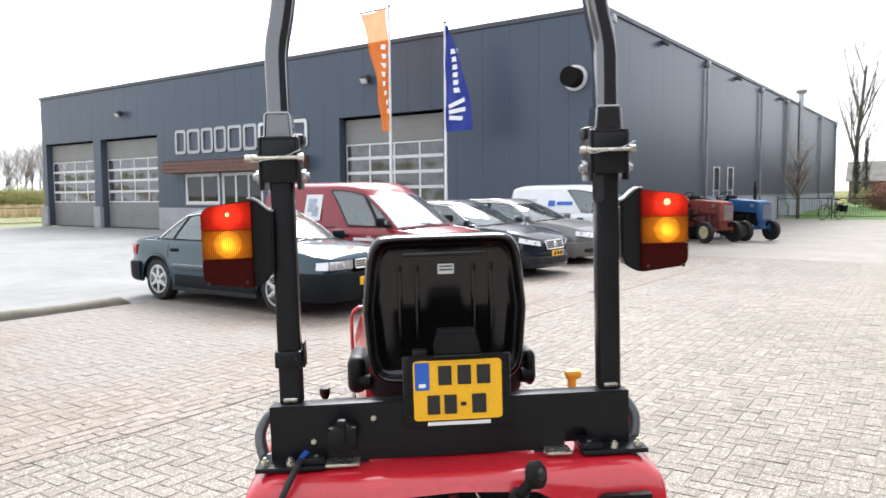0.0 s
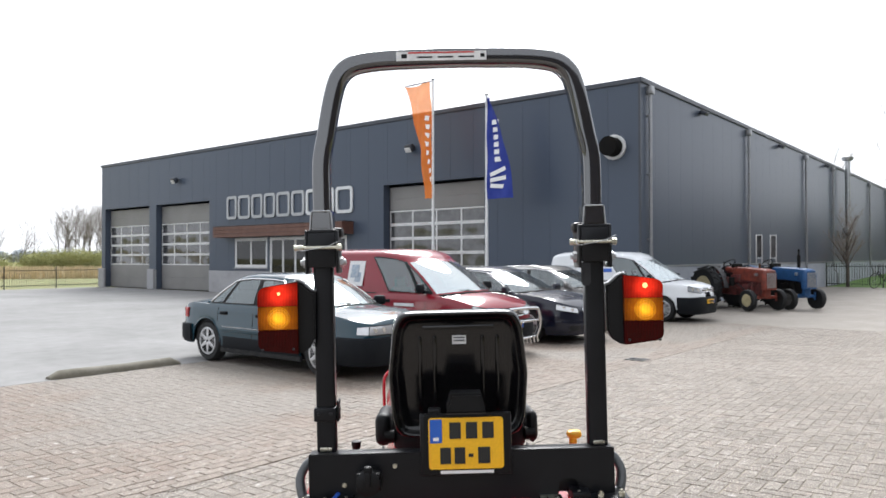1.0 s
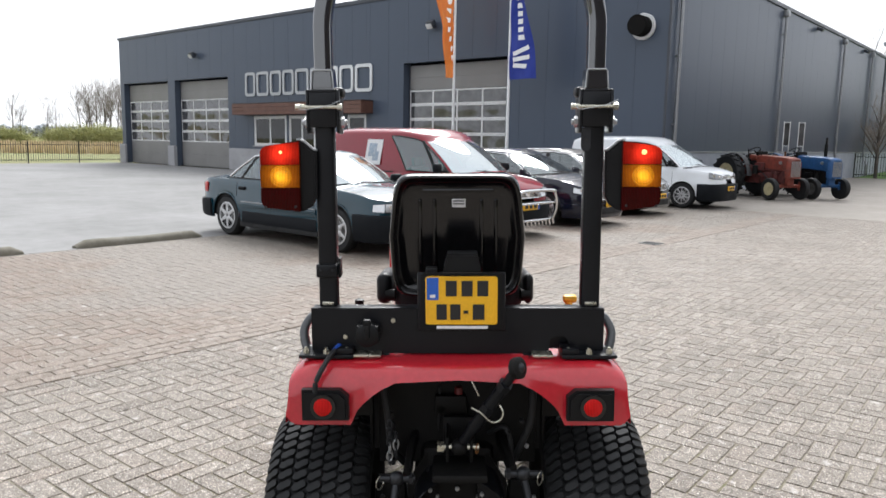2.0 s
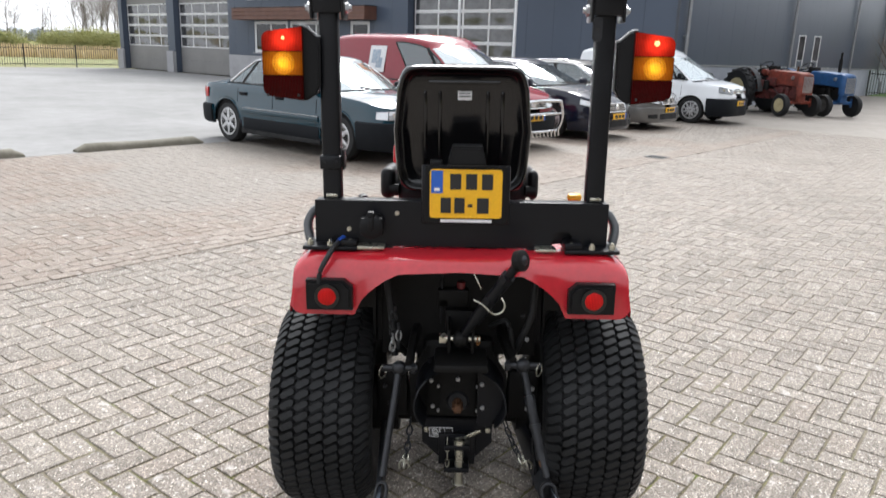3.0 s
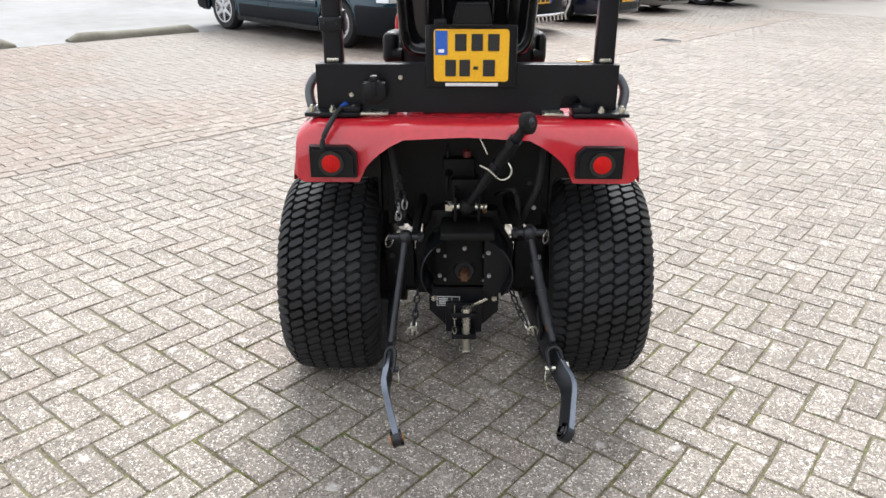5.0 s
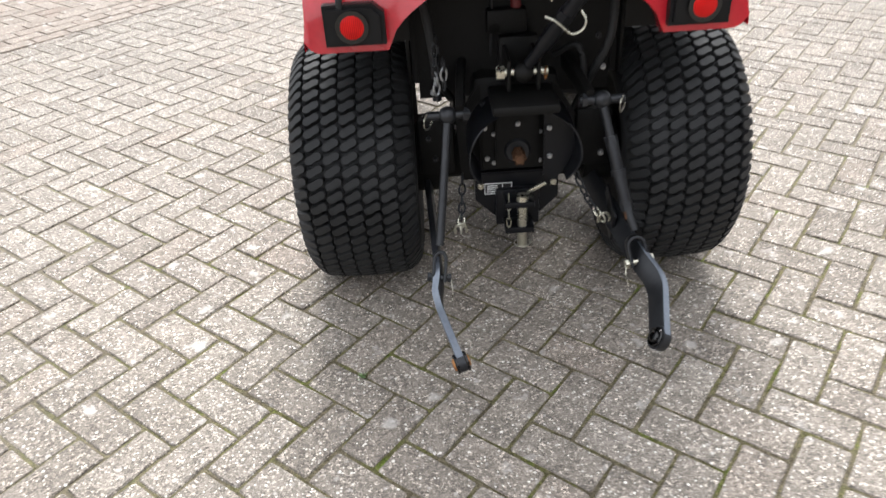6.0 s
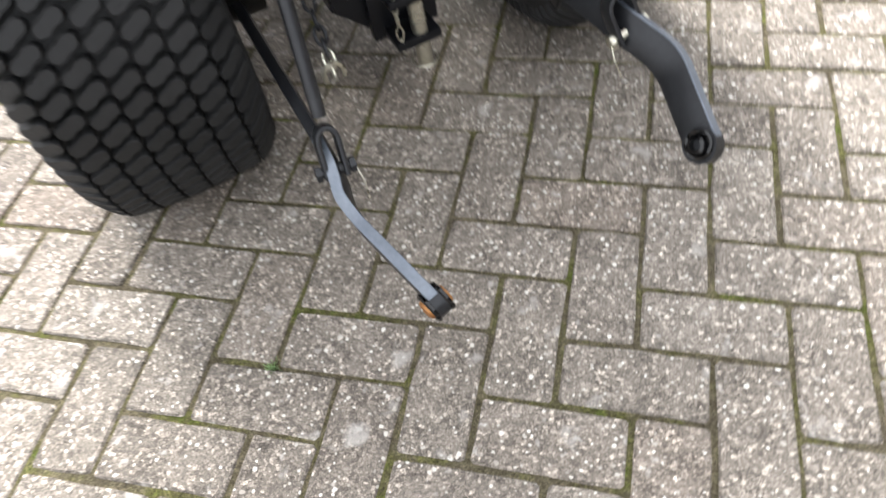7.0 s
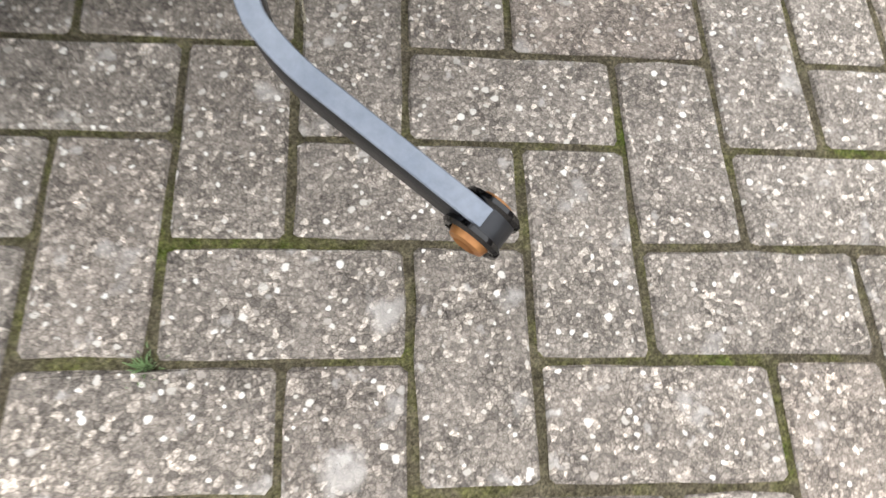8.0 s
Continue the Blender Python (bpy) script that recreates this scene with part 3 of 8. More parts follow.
def build_front():
    overhead_door("door_1", 0.5, 5.2, 4.42, 4, 4, 1.3, 3.5, 0.28)
    overhead_door("door_2", 6.06, 10.82, 4.42, 4, 4, 1.3, 3.5, 0.28)
    overhead_door("door_3", 22.8, 27.52, 4.42, 4, 4, 1.3, 3.5, 0.28)
    framed_window("window_1", 12.98, 15.44, 1.21, 2.59, 2)
    framed_window("door_4", 15.61, 18.29, 0.02, 2.59, 3, True)
    framed_window("window_2", 19.51, 20.64, 1.21, 2.59, 1)
    can = empty("entrance_canopy", AB @ Matrix.Translation(fpos(12.2, 2.62, 0.0)), "red-brown timber canopy over the entrance windows", "canopy")
    for k in range(3):
        part("board", box2((0, -0.7, 0.004 + 0.17 * k), (8.85, -0.66, 0.165 + 0.17 * k), 0.006), WOOD, can, smooth=False)
    part("board", box2((0, -0.655, 0.004), (0.04, -0.035, 0.51), 0.006), WOOD, can, smooth=False)
    part("board", box2((8.81, -0.655, 0.004), (8.85, -0.035, 0.51), 0.006), WOOD, can, smooth=False)
    part("soffit", box2((0.045, -0.655, 0.01), (8.805, -0.035, 0.06)), WOOD, can, smooth=False)
    part("roof", box2((-0.02, -0.72, 0.515), (8.87, -0.034, 0.535)), TRIM_DARK, can, smooth=False)
    # sign: nine plain letter-sized shapes
    sign = empty("wall_sign", AB @ Matrix.Translation(fpos(12.42, 3.5, 0.03)), "row of grey and white letter-sized shapes on the dark wall", "sign")
    x = 0.0
    for k, w in enumerate((0.8, 0.92, 0.82, 0.8, 0.92, 0.86, 0.82, 0.84, 1.0)):
        bm = bmesh.new()
        o, i = rounded(w, 1.1, 0.16, 4), rounded(w - 0.26, 0.84, 0.1, 4)
        n = len(o)
        vo = [[bm.verts.new((w / 2 + p[0], y, 0.55 + p[1])) for p in o] for y in (-0.07, -0.01)]
        vi = [[bm.verts.new((w / 2 + p[0], y, 0.55 + p[1])) for p in i] for y in (-0.07, -0.01)]
        for j in range(n):
            q = (j + 1) % n
            bm.faces.new((vo[0][j], vo[0][q], vi[0][q], vi[0][j]))
            bm.faces.new((vo[0][q], vo[0][j], vo[1][j], vo[1][q]))
            bm.faces.new((vi[0][j], vi[0][q], vi[1][q], vi[1][j]))
            bm.faces.new((vo[1][j], vo[1][q], vi[1][q], vi[1][j]))
        bmesh.ops.recalc_face_normals(bm, faces=bm.faces)
        ob = part("letter_shape", bm, LETTER if k > 5 else LETTER_GREY, sign, smooth=30)
        ob.location = (x, 0, 0)
        x += w + 0.105
    # wall lamps
    for f, z in ((8.15, 5.72), (24.3, 5.85)):
        lamp = empty("wall_lamp", AB @ Matrix.Translation(fpos(f, z, 0.03)), "small dark wall lamp on the hall's front", "lamp", "lamps on the hall")
        part("bracket", box((0, -0.08, 0.0), (0.1, 0.16, 0.1), 0.02), TRIM_DARK, lamp)
        part("head", box((0, -0.24, -0.06), (0.34, 0.24, 0.3), 0.06, Matrix.Rotation(radians(25), 3, "X")), TRIM_DARK, lamp)
        part("lens", box((0, -0.345, -0.15), (0.28, 0.02, 0.2), 0.01, Matrix.Rotation(radians(35), 3, "X")), DOOR_FRAME, lamp)
    # exhaust stub
    vent = empty("exhaust_stub", AB @ Matrix.Translation(fpos(32.55, 5.05, 0.03)), "black exhaust pipe stub in a white collar on the wall", "vent")
    part("flange", lathe([(0, 0.39), (-0.06, 0.39), (-0.08, 0.37), (-0.08, 0.29)], 32, "y"), DOOR_FRAME, vent)
    part("pipe", lathe([(-0.03, 0.3), (-0.48, 0.3), (-0.48, 0.28)], 32, "y"), PIPE_BLACK, vent)
    # inside coloured black for the dark within the pipe
    part("mouth", lathe([(-0.482, 0.295), (-0.482, 0.275), (-0.05, 0.27), (-0.05, 0.0)], 32, "y"), PIPE_BLACK, vent, "pipe mouth, its dark inside coloured black")


build_hall()
build_front()


# ---- flags ----
def flag_pole(a, b, height, flag_label):
    pole = empty("flag_pole", AB @ Matrix.Translation((a, b, 0)), "white flag pole in front of the hall", "flag pole", "flag poles")
    part("pole", lathe([(0, 0.06), (height, 0.035), (height + 0.02, 0.0)], 14, "z"), POLE_WHITE, pole)
    part("finial", lathe([(height + 0.0, 0.05), (height + 0.04, 0.06), (height + 0.08, 0.0)], 12, "z"), TRIM_DARK, pole)
    part("base", lathe([(0, 0.13), (0.05, 0.13), (0.06, 0.07), (0.2, 0.065)], 14, "z"), GALV, pole)
    return empty("flag", AB @ Matrix.Translation((a, b, 0)), flag_label, "flag", "flags")


def cloth(outline, waves, nx=10, nz=28, thick=0.006):
    """A hanging cloth: outline(t) gives its left and right edge at t from 0 (top) to 1; it ripples out of its plane."""
    bm = bmesh.new()
    for s in (0, 1):
        rows = []
        for j in range(nz + 1):
            t = j / nz
            x0, x1, z = outline(t)
            rows.append([bm.verts.new((x0 + (x1 - x0) * i / nx, waves(i / nx, t) + s * thick, z)) for i in range(nx + 1)])
        for A, B in zip(rows, rows[1:]):
            for i in range(nx):
                bm.faces.new((A[i], A[i + 1], B[i + 1], B[i]))
    bmesh.ops.recalc_face_normals(bm, faces=bm.faces)
    return bm


def build_flags():
    # orange flag, blown to one side, tapering down
    flag = flag_pole(-14.95, 17.9, 7.8, "orange flag with pale print hanging from a white pole")
    def wav1(u, t):
        return -0.06 + 0.16 * math.sin(5.5 * u + 3 * t) * (1 - u * 0.8) + 0.05 * math.sin(14 * t + 4 * u)
    def out1(t):
        wdt = 0.78 * (1 - t) ** 1.2 + 0.4
        return (-0.05 - wdt + 0.12 * t, -0.04 + 0.05 * t, 7.72 - 4.02 * t)
    part("cloth", cloth(out1, wav1), FLAG_ORANGE, flag, smooth=80)
    part("top_rod", rod((-1.23, -0.06, 7.74), (-0.03, -0.04, 7.76), 0.02), TRIM_DARK, flag)
    for k in range(8):
        bm = bmesh.new()
        t0 = 0.28 + 0.075 * k
        x0, x1, z = out1(t0)
        y = wav1(0.8, t0)
        add_box(bm, (x1 - 0.17, y - 0.02, z - 0.1), (0.2, 0.008, 0.16), 0, Matrix.Rotation(radians(12), 3, "Y"))
        add_box(bm, (x1 - 0.17, y - 0.021, z - 0.1), (0.1, 0.008, 0.05), 0, Matrix.Rotation(radians(12), 3, "Y"))
        part("print", bm, WHITE_PRINT, flag, "plain white bar in place of lettering")
    # blue flag
    flag = flag_pole(-12.68, 17.9, 6.95, "dark blue flag with white print on a white pole")
    def wav2(u, t):
        return -0.04 + 0.12 * math.sin(4 * u + 2.5 * t) * u + 0.03 * math.sin(13 * t + 5 * u)
    def out2(t):
        return (0.05, 0.16 + 0.9 * (1 - (1 - t) ** 1.9), 6.85 - 3.3 * t)
    part("cloth", cloth(out2, wav2), FLAG_BLUE, flag, smooth=80)
    for k in range(6):
        t0 = 0.25 + 0.074 * k
        x0, x1, z = out2(t0)
        xc = 0.3 + 0.4 * t0
        part("print", box((xc, wav2(xc / x1, t0) - 0.014, z), (0.26, 0.008, 0.15)), WHITE_PRINT, flag, "plain white bar in place of lettering")
    for k in range(3):
        t0 = 0.74 + 0.07 * k
        part("print", box((0.52, wav2(0.5, t0) - 0.03, 6.85 - 3.3 * t0), (0.62, 0.008, 0.13), 0, Matrix.Rotation(radians(-18 + 12 * k), 3, "Y")), WHITE_PRINT, flag, "plain white emblem stripe")


build_flags()


# ---- vehicles ----
def interp(pts, x):
    if x <= pts[0][0]:
        return pts[0][1]
    for (a, u), (b, v) in zip(pts, pts[1:]):
        if x <= b:
            t = (x - a) / (b - a)
            return u + (v - u) * t
    return pts[-1][1]


def flow(pts, x):
    """A smooth curve through the points that never overshoots them."""
    if x <= pts[0][0]:
        return pts[0][1]
    if x >= pts[-1][0]:
        return pts[-1][1]
    h = [b[0] - a[0] for a, b in zip(pts, pts[1:])]
    d = [(b[1] - a[1]) / (b[0] - a[0]) for a, b in zip(pts, pts[1:])]
    m = [d[0]] + [0.0 if u * v <= 0 else 2 * u * v / (u + v) for u, v in zip(d, d[1:])] + [d[-1]]
    for i in range(len(h)):
        if x <= pts[i + 1][0]:
            t = (x - pts[i][0]) / h[i]
            return (pts[i][1] * (1 + 2 * t) * (1 - t) ** 2 + m[i] * h[i] * t * (1 - t) ** 2
                    + pts[i + 1][1] * t * t * (3 - 2 * t) + m[i + 1] * h[i] * t * t * (t - 1))
    return pts[-1][1]


CHROME = worn("bright_chrome", (0.75, 0.75, 0.76), (0.65, 0.65, 0.66), 0.12, 1.0, 8, 60, 0.01)
ALLOY = worn("silver_alloy", (0.6, 0.6, 0.61), (0.48, 0.48, 0.49), 0.3, 0.5, 10, 60, 0.02)
PLASTIC = worn("dark_grey_bumper_plastic", (0.009, 0.0105, 0.013), (0.013, 0.0145, 0.017), 0.55, 0, 4, 120, 0.08, spec=0.08)
LAMP_RED = worn("red_tail_lamp", (0.4, 0.012, 0.012), (0.3, 0.01, 0.01), 0.12, 0, 8, 60, 0.02)
LAMP_AMBER = worn("amber_lamp", (0.75, 0.25, 0.02), None, 0.15, 0, 8, 60, 0.02)
SEAM = worn("dark_seam", (0.008, 0.008, 0.009), None, 0.8, 0, 8, 60, 0.02)


def paint(name, col, metal=0.0):
    mat = worn(name, col, tuple(c * 0.9 for c in col), 0.4, metal, 1.5, 160, 0.0, 1.0, spec=0.1)
    mat.node_tree.nodes["Principled BSDF"].inputs["Coat IOR"].default_value = 1.47
    mat.node_tree.nodes["Principled BSDF"].inputs["Coat Roughness"].default_value = 0.05
    return mat


GREEN_PAINT = paint("dark_teal_green_paint", (0.002, 0.03, 0.048))
RED_VAN = paint("deep_red_paint", (0.23, 0.007, 0.018), 0.0)
NAVY = paint("dark_navy_paint", (0.003, 0.005, 0.017))
SILVER = paint("silver_grey_metallic_paint", (0.17, 0.165, 0.16), 0.5)
WHITE_VAN = paint("white_van_paint", (0.74, 0.76, 0.78), 0.0)


def car_wheel(parent, x, y, R, side, spokes, rim_mat, width=0.2):
    """A wheel under a car: tyre with rounded shoulders, rim, spokes and hub. side: +1 or -1, where it faces out."""
    w = empty_part("wheel", parent, (x, y, R))
    o = side * width / 2
    rr = R * 0.67
    tyre = lathe([(-width / 2, rr), (-width / 2, R - 0.035), (-width / 2 + 0.03, R - 0.006), (-0.03, R), (0.03, R), (width / 2 - 0.03, R - 0.006), (width / 2, R - 0.035), (width / 2 + 0.004, R * 0.8), (width / 2, rr), (-width / 2, rr)], 40, "y")
    part("tyre", tyre, BLACK_RUBBER, w)
    rim = lathe([(o, rr), (o * 0.9, rr - 0.015), (o * 0.3, rr - 0.03), (o * 0.2, 0.0)], 36, "y")
    part("rim", rim, PLASTIC, w)
    bm = bmesh.new()
    add_lathe(bm, [(o, rr), (o * 1.03, rr - 0.008), (o * 1.0, rr - 0.026), (o * 0.8, rr - 0.03)], 36, "y")
    for k in range(spokes):
        a = 2 * math.pi * k / spokes
        rot = Matrix.Rotation(a, 3, "Y")
        for w0, z0, z1 in ((0.042 if spokes > 8 else 0.066, 0.08, 0.6), (0.03 if spokes > 8 else 0.048, 0.5, 1.0)):
            add_box(bm, rot @ Vector((0, o * 0.88, rr * (z0 + z1) / 2)), (w0, 0.03, rr * (z1 - z0)), 0.008, rot)
    add_lathe(bm, [(o * 0.6, 0.07), (o * 0.9, 0.065), (o * 0.95, 0.04), (o * 0.95, 0.0)], 20, "y")
    part("spokes", bm, rim_mat, w)
    return w


def empty_part(name, parent, loc):
    ob = new(name)
    ob.parent = parent
    ob.location = loc
    return ob


def plate_bars(parent, x, y, z, yaw=0.0, w=0.5, h=0.11, face=1):
    """A yellow number plate with a blue band and dark bars in place of its characters."""
    p = part("number_plate", box((0, 0, 0), (0.012, w, h), 0.004), YELLOW_PLATE, parent, "yellow number plate")
    p.location = (x, y, z)
    p.rotation_euler = (0, 0, yaw)
    part("blue_band", box((face * 0.008, face * (w / 2 - 0.025), 0), (0.004, 0.045, h * 0.92)), PLATE_BLUE, p)
    for k in range(3):
        part("bar", box((face * 0.008, w / 2 - 0.13 - k * (w - 0.12) / 3, 0), (0.004, (w - 0.12) / 3 - 0.04, h * 0.55)), PRINT_BLACK, p)
    return p


def clear_glass(name, tint, ior, body=0.0):
    """A pane: the room behind shows through the tint, the sky mirrors in it at a glancing angle."""
    mat = bpy.data.materials.new(name)
    mat.use_nodes = True
    nt = mat.node_tree
    nt.nodes.clear()
    out = nt.nodes.new("ShaderNodeOutputMaterial")
    see = nt.nodes.new("ShaderNodeBsdfTransparent")
    see.inputs[0].default_value = (*tint, 1)
    gloss = nt.nodes.new("ShaderNodeBsdfGlossy")
    gloss.inputs["Roughness"].default_value = 0.02
    gloss.inputs["Color"].default_value = (0.9, 0.98, 1.0, 1)
    fres = nt.nodes.new("ShaderNodeFresnel")
    fres.inputs[0].default_value = ior
    # white diffuse film, adding to the look of mirrored sky
    white_film = nt.nodes.new("ShaderNodeBsdfDiffuse")
    v = coords(nt)
    n = noise_node(nt, v, 3.0, 4)
    nt.links.new(ramp(nt, n, [(0.3, (0.28, 0.28, 0.27)), (0.7, (0.4, 0.4, 0.39))]), white_film.inputs[0])
    film = nt.nodes.new("ShaderNodeMixShader")
    film.inputs[0].default_value = body
    nt.links.new(see.outputs[0], film.inputs[1])
    nt.links.new(white_film.outputs[0], film.inputs[2])
    mix = nt.nodes.new("ShaderNodeMixShader")
    nt.links.new(fres.outputs[0], mix.inputs[0])
    nt.links.new(film.outputs[0], mix.inputs[1])
    nt.links.new(gloss.outputs[0], mix.inputs[2])
    nt.links.new(mix.outputs[0], out.inputs[0])
    return mat


CAR_GLASS = clear_glass("car_glass", (0.82, 0.88, 0.88), 2.1, 0.1)
# film share whitens the windscreens like sky reflection; the dark one has less
CAR_SCREEN = clear_glass("windscreen", (0.8, 0.84, 0.83), 6.5, 0.3)
CAR_SCREEN_DARK = clear_glass("dimmer_windscreen", (0.72, 0.8, 0.78), 2.7, 0.1)
INTERIOR = worn("dark_car_trim", (0.022, 0.022, 0.024), (0.032, 0.032, 0.034), 0.8, 0, 4, 90, 0.1)
LAMP_CLEAR = worn("clear_headlamp", (0.62, 0.63, 0.64), (0.48, 0.49, 0.5), 0.12, 0.55, 9, 40, 0.05, 0.8)


def car(name, m, label, spec):
    """A car, nose to +x, its front axle at x = 0: lower body, glazed cabin, fascia and wheels."""
    S = spec
    ob = empty(name, m, label, S.get("category", "car"), "cars parked in a row")
    H, R, wb, x1, x0 = S["width"] / 2, S["R"], S["wb"], S["front"], S["rear"]
    Ra, nf, nr = R + 0.05, S.get("nose", 4.5), 4.5
    fs, rs = Ra * 0.55, -wb - Ra * 0.6
    shoulder, crease, paint_mat = S["shoulder"], S["crease"], S["paint"]
    A0, A1, bow0, bow1 = S["apillar"]
    C0, C1, rbow0, rbow1 = S["cpillar"]

    def plan(x):
        if x > fs:
            return H * max(0.0, 1 - ((x - fs) / (x1 - fs)) ** nf) ** (1 / nf)
        if x < rs:
            return H * max(0.0, 1 - ((rs - x) / (rs - x0)) ** nr) ** (1 / nr)
        return H

    def frac(z, sh):
        """How far the side leans in at a height."""
        return interp([(0.2, 0.955), (0.34, 0.988), (0.46, 1.0), (crease, 0.999), (crease + 0.022, 0.988), (sh - 0.12, 0.978), (sh - 0.03, 0.955), (sh, 0.93)], z)

    def setback(x, z):
        """The fascia leans back over the bumper."""
        k = max(0.0, (x - fs) / (x1 - fs)) ** 2.5
        return k * S.get("rake", 0.25) * max(0.0, z - S.get("rake_from", 0.5)) ** 1.3

    def front_at(a, z, off=0.0):
        """A point of the nose: the angle from straight ahead, the height, metres proud."""
        c, s = abs(math.cos(radians(a))), math.sin(radians(a))
        x = fs + (x1 - fs + off) * c ** (2 / nf)
        y = math.copysign((H + off) * abs(s) ** (2 / nf), s) * frac(z, flow(shoulder, x))
        return Vector((x - setback(x, z), y, z))

    def ang(y):
        return math.degrees(math.asin(min(1.0, abs(y) / H) ** (nf / 2))) * (1 if y >= 0 else -1)

    # lower body
    xs = set(np.linspace(rs, fs, 46).tolist())
    xs |= {fs + (x1 - fs) * math.sin(radians(a)) for a in range(0, 91, 5)} | {rs - (rs - x0) * math.sin(radians(a)) for a in range(0, 91, 6)}
    for xw in (0.0, -wb):
        xs |= {xw + Ra * math.cos(math.pi * k / 14) for k in range(15)} | {xw - Ra - 0.004, xw + Ra + 0.004}
    xs = sorted(x for x in xs if x0 + 0.001 <= x <= x1 - 0.001)
    xs = [x0 + 0.0006] + xs + [x1 - 0.0006]
    bm = bmesh.new()
    prev = None
    for x in xs:
        hw, sh, zb = max(plan(x), 0.012), flow(shoulder, x), S["sill"] + (0.07 if x > Ra or x < -wb - Ra else 0.0)
        for xw in (0.0, -wb):
            d = abs(x - xw)
            if d <= Ra:
                zb = max(zb, R + math.sqrt(max(0, Ra * Ra - d * d)))
        lv = [zb, 0.34, 0.46, crease - 0.002, crease + 0.022, sh - 0.12, sh - 0.03]
        z_, pts = zb - 0.003, []
        for z in lv:
            z_ = max(z_ + 0.003, z)
            z_ = min(z_, sh - 0.004)
            pts.append((hw * frac(z_, sh), z_))
        cr = S.get("hood_crown", 0.07) if x > A0 - 0.2 else S.get("boot_crown", 0.05)
        for q in (0.93, 0.905, 0.8, 0.6, 0.3, 0.0):
            y = hw * q
            inside = C0 - rbow0 * (1 - (y / H) ** 2) + 0.02 < x < A0 + bow0 * (1 - (y / H) ** 2) - 0.02
            pts.append((y, 0.5 if inside and q < 0.9 else sh + cr * ((hw / H) ** 2 * 0.93 ** 2 - (y / H) ** 2)))
        half = [(x - setback(x, z), y, z) for y, z in pts]
        ring = [bm.verts.new((p[0], -p[1], p[2])) for p in half] + [bm.verts.new(p) for p in half[-2::-1]]
        if prev:
            for i in range(len(ring) - 1):
                bm.faces.new((prev[i], prev[i + 1], ring[i + 1], ring[i]))
        prev = ring
    bmesh.ops.remove_doubles(bm, verts=bm.verts, dist=1e-5)
    bmesh.ops.recalc_face_normals(bm, faces=bm.faces)
    body = part("body", bm, paint_mat, ob, smooth=28)
    under = bmesh.new()
    add_box2(under, (x0 + 0.25, -H * 0.72, S["sill"] - 0.02), (x1 - 0.3, H * 0.72, 0.5))
    for xw in (0, -wb):
        add_box2(under, (xw - Ra, -H + 0.06, 0.3), (xw + Ra, H - 0.06, R + Ra + 0.01))
    part("underbody", under, SEAM, ob, smooth=False)

    # cabin: rings from the belt to the roof rail, then the roof
    def rail(x):
        return flow(S["rail"], x)

    def cabin(col, t):
        """Column of the half ring (front arc, side, rear arc) at a level t between belt and rail."""
        kind, f = col
        xa, xc = A0 + (A1 - A0) * (t - 0.05 * math.sin(math.pi * t)), C0 + (C1 - C0) * (t - 0.06 * math.sin(math.pi * t))
        bf, br = bow0 + (bow1 - bow0) * t, rbow0 + (rbow1 - rbow0) * t
        lean = 0.925 - (0.925 - S["roofw"]) * t ** 1.25
        if kind == "f":
            x, y = xa + bf * (1 - f * f), (H * lean - 0.045) * f
        elif kind == "s":
            xb = xa - 0.055 + (xc + 0.11 - xa) * f
            x, y = xb, H * lean * (1 - 0.02 * (2 * f - 1) ** 4)
        else:
            x, y = xc - br * (1 - f * f), (H * lean * 0.98 - 0.045) * f
        zb = flow(shoulder, min(x, A0)) - 0.004 + (0.05 * (1 - f * f) if kind != "s" else 0.0)
        xr = min(max(x, C1), A1)
        return Vector((x, y, zb + (rail(xr) + (0.02 * (1 - f * f) if kind != "s" else 0) - zb) * t))
    ns = 16
    cols = [("f", k / 6) for k in range(7)] + [("s", k / ns) for k in range(ns + 1)] + [("r", 1 - k / 6) for k in range(7)]
    levels = [0.0, 0.07, 0.25, 0.45, 0.65, 0.82, 0.93, 1.0]
    last_glass = S.get("glass_to", 1.0)
    def glazed(c, lev):
        if not 1 <= lev < len(levels) - 2:
            return ""
        a, b = cols[c], cols[c + 1]
        if a[0] == b[0] == "f":
            return "windscreen"
        if a[0] == b[0] == "s" and b[1] <= last_glass + 1e-6:
            return "side_window"
        return "rear_window" if a[0] == b[0] == "r" and S.get("rear_glass", True) else ""
    shell = bmesh.new()
    sets = {"windscreen": [], "rear_window": [], "side_left": [], "side_right": []}
    for sg in (1, -1):
        grid = [[shell.verts.new(Vector((1, sg, 1)) * cabin(c, t)) for c in cols] for t in levels]
        for k, (A, B) in enumerate(zip(grid, grid[1:])):
            for c in range(len(cols) - 1):
                g = glazed(c, k)
                if g:
                    key = g if g != "side_window" else ("side_left" if sg > 0 else "side_right")
                    sets[key].append([Vector((1, sg, 1)) * cabin(cols[i], levels[j]) for i, j in ((c, k), (c + 1, k), (c + 1, k + 1), (c, k + 1))])
                else:
                    shell.faces.new((A[c], A[c + 1], B[c + 1], B[c]))
        top, xm = grid[-1], (A1 + C1) / 2
        for s, up in ((0.985, 0.12), (0.94, 0.35), (0.82, 0.6), (0.6, 0.82), (0.3, 0.96), (0.0, 1.0)):
            row = []
            for c in cols:
                p = cabin(c, 1.0)
                zc = rail(min(max(xm + (p.x - xm) * s, C1), A1))
                row.append(shell.verts.new((xm + (p.x - xm) * (0.5 * s + 0.5 if s > 0.5 else s * 1.5), sg * p.y * s, zc + S["crown"] * up + 0.004)))
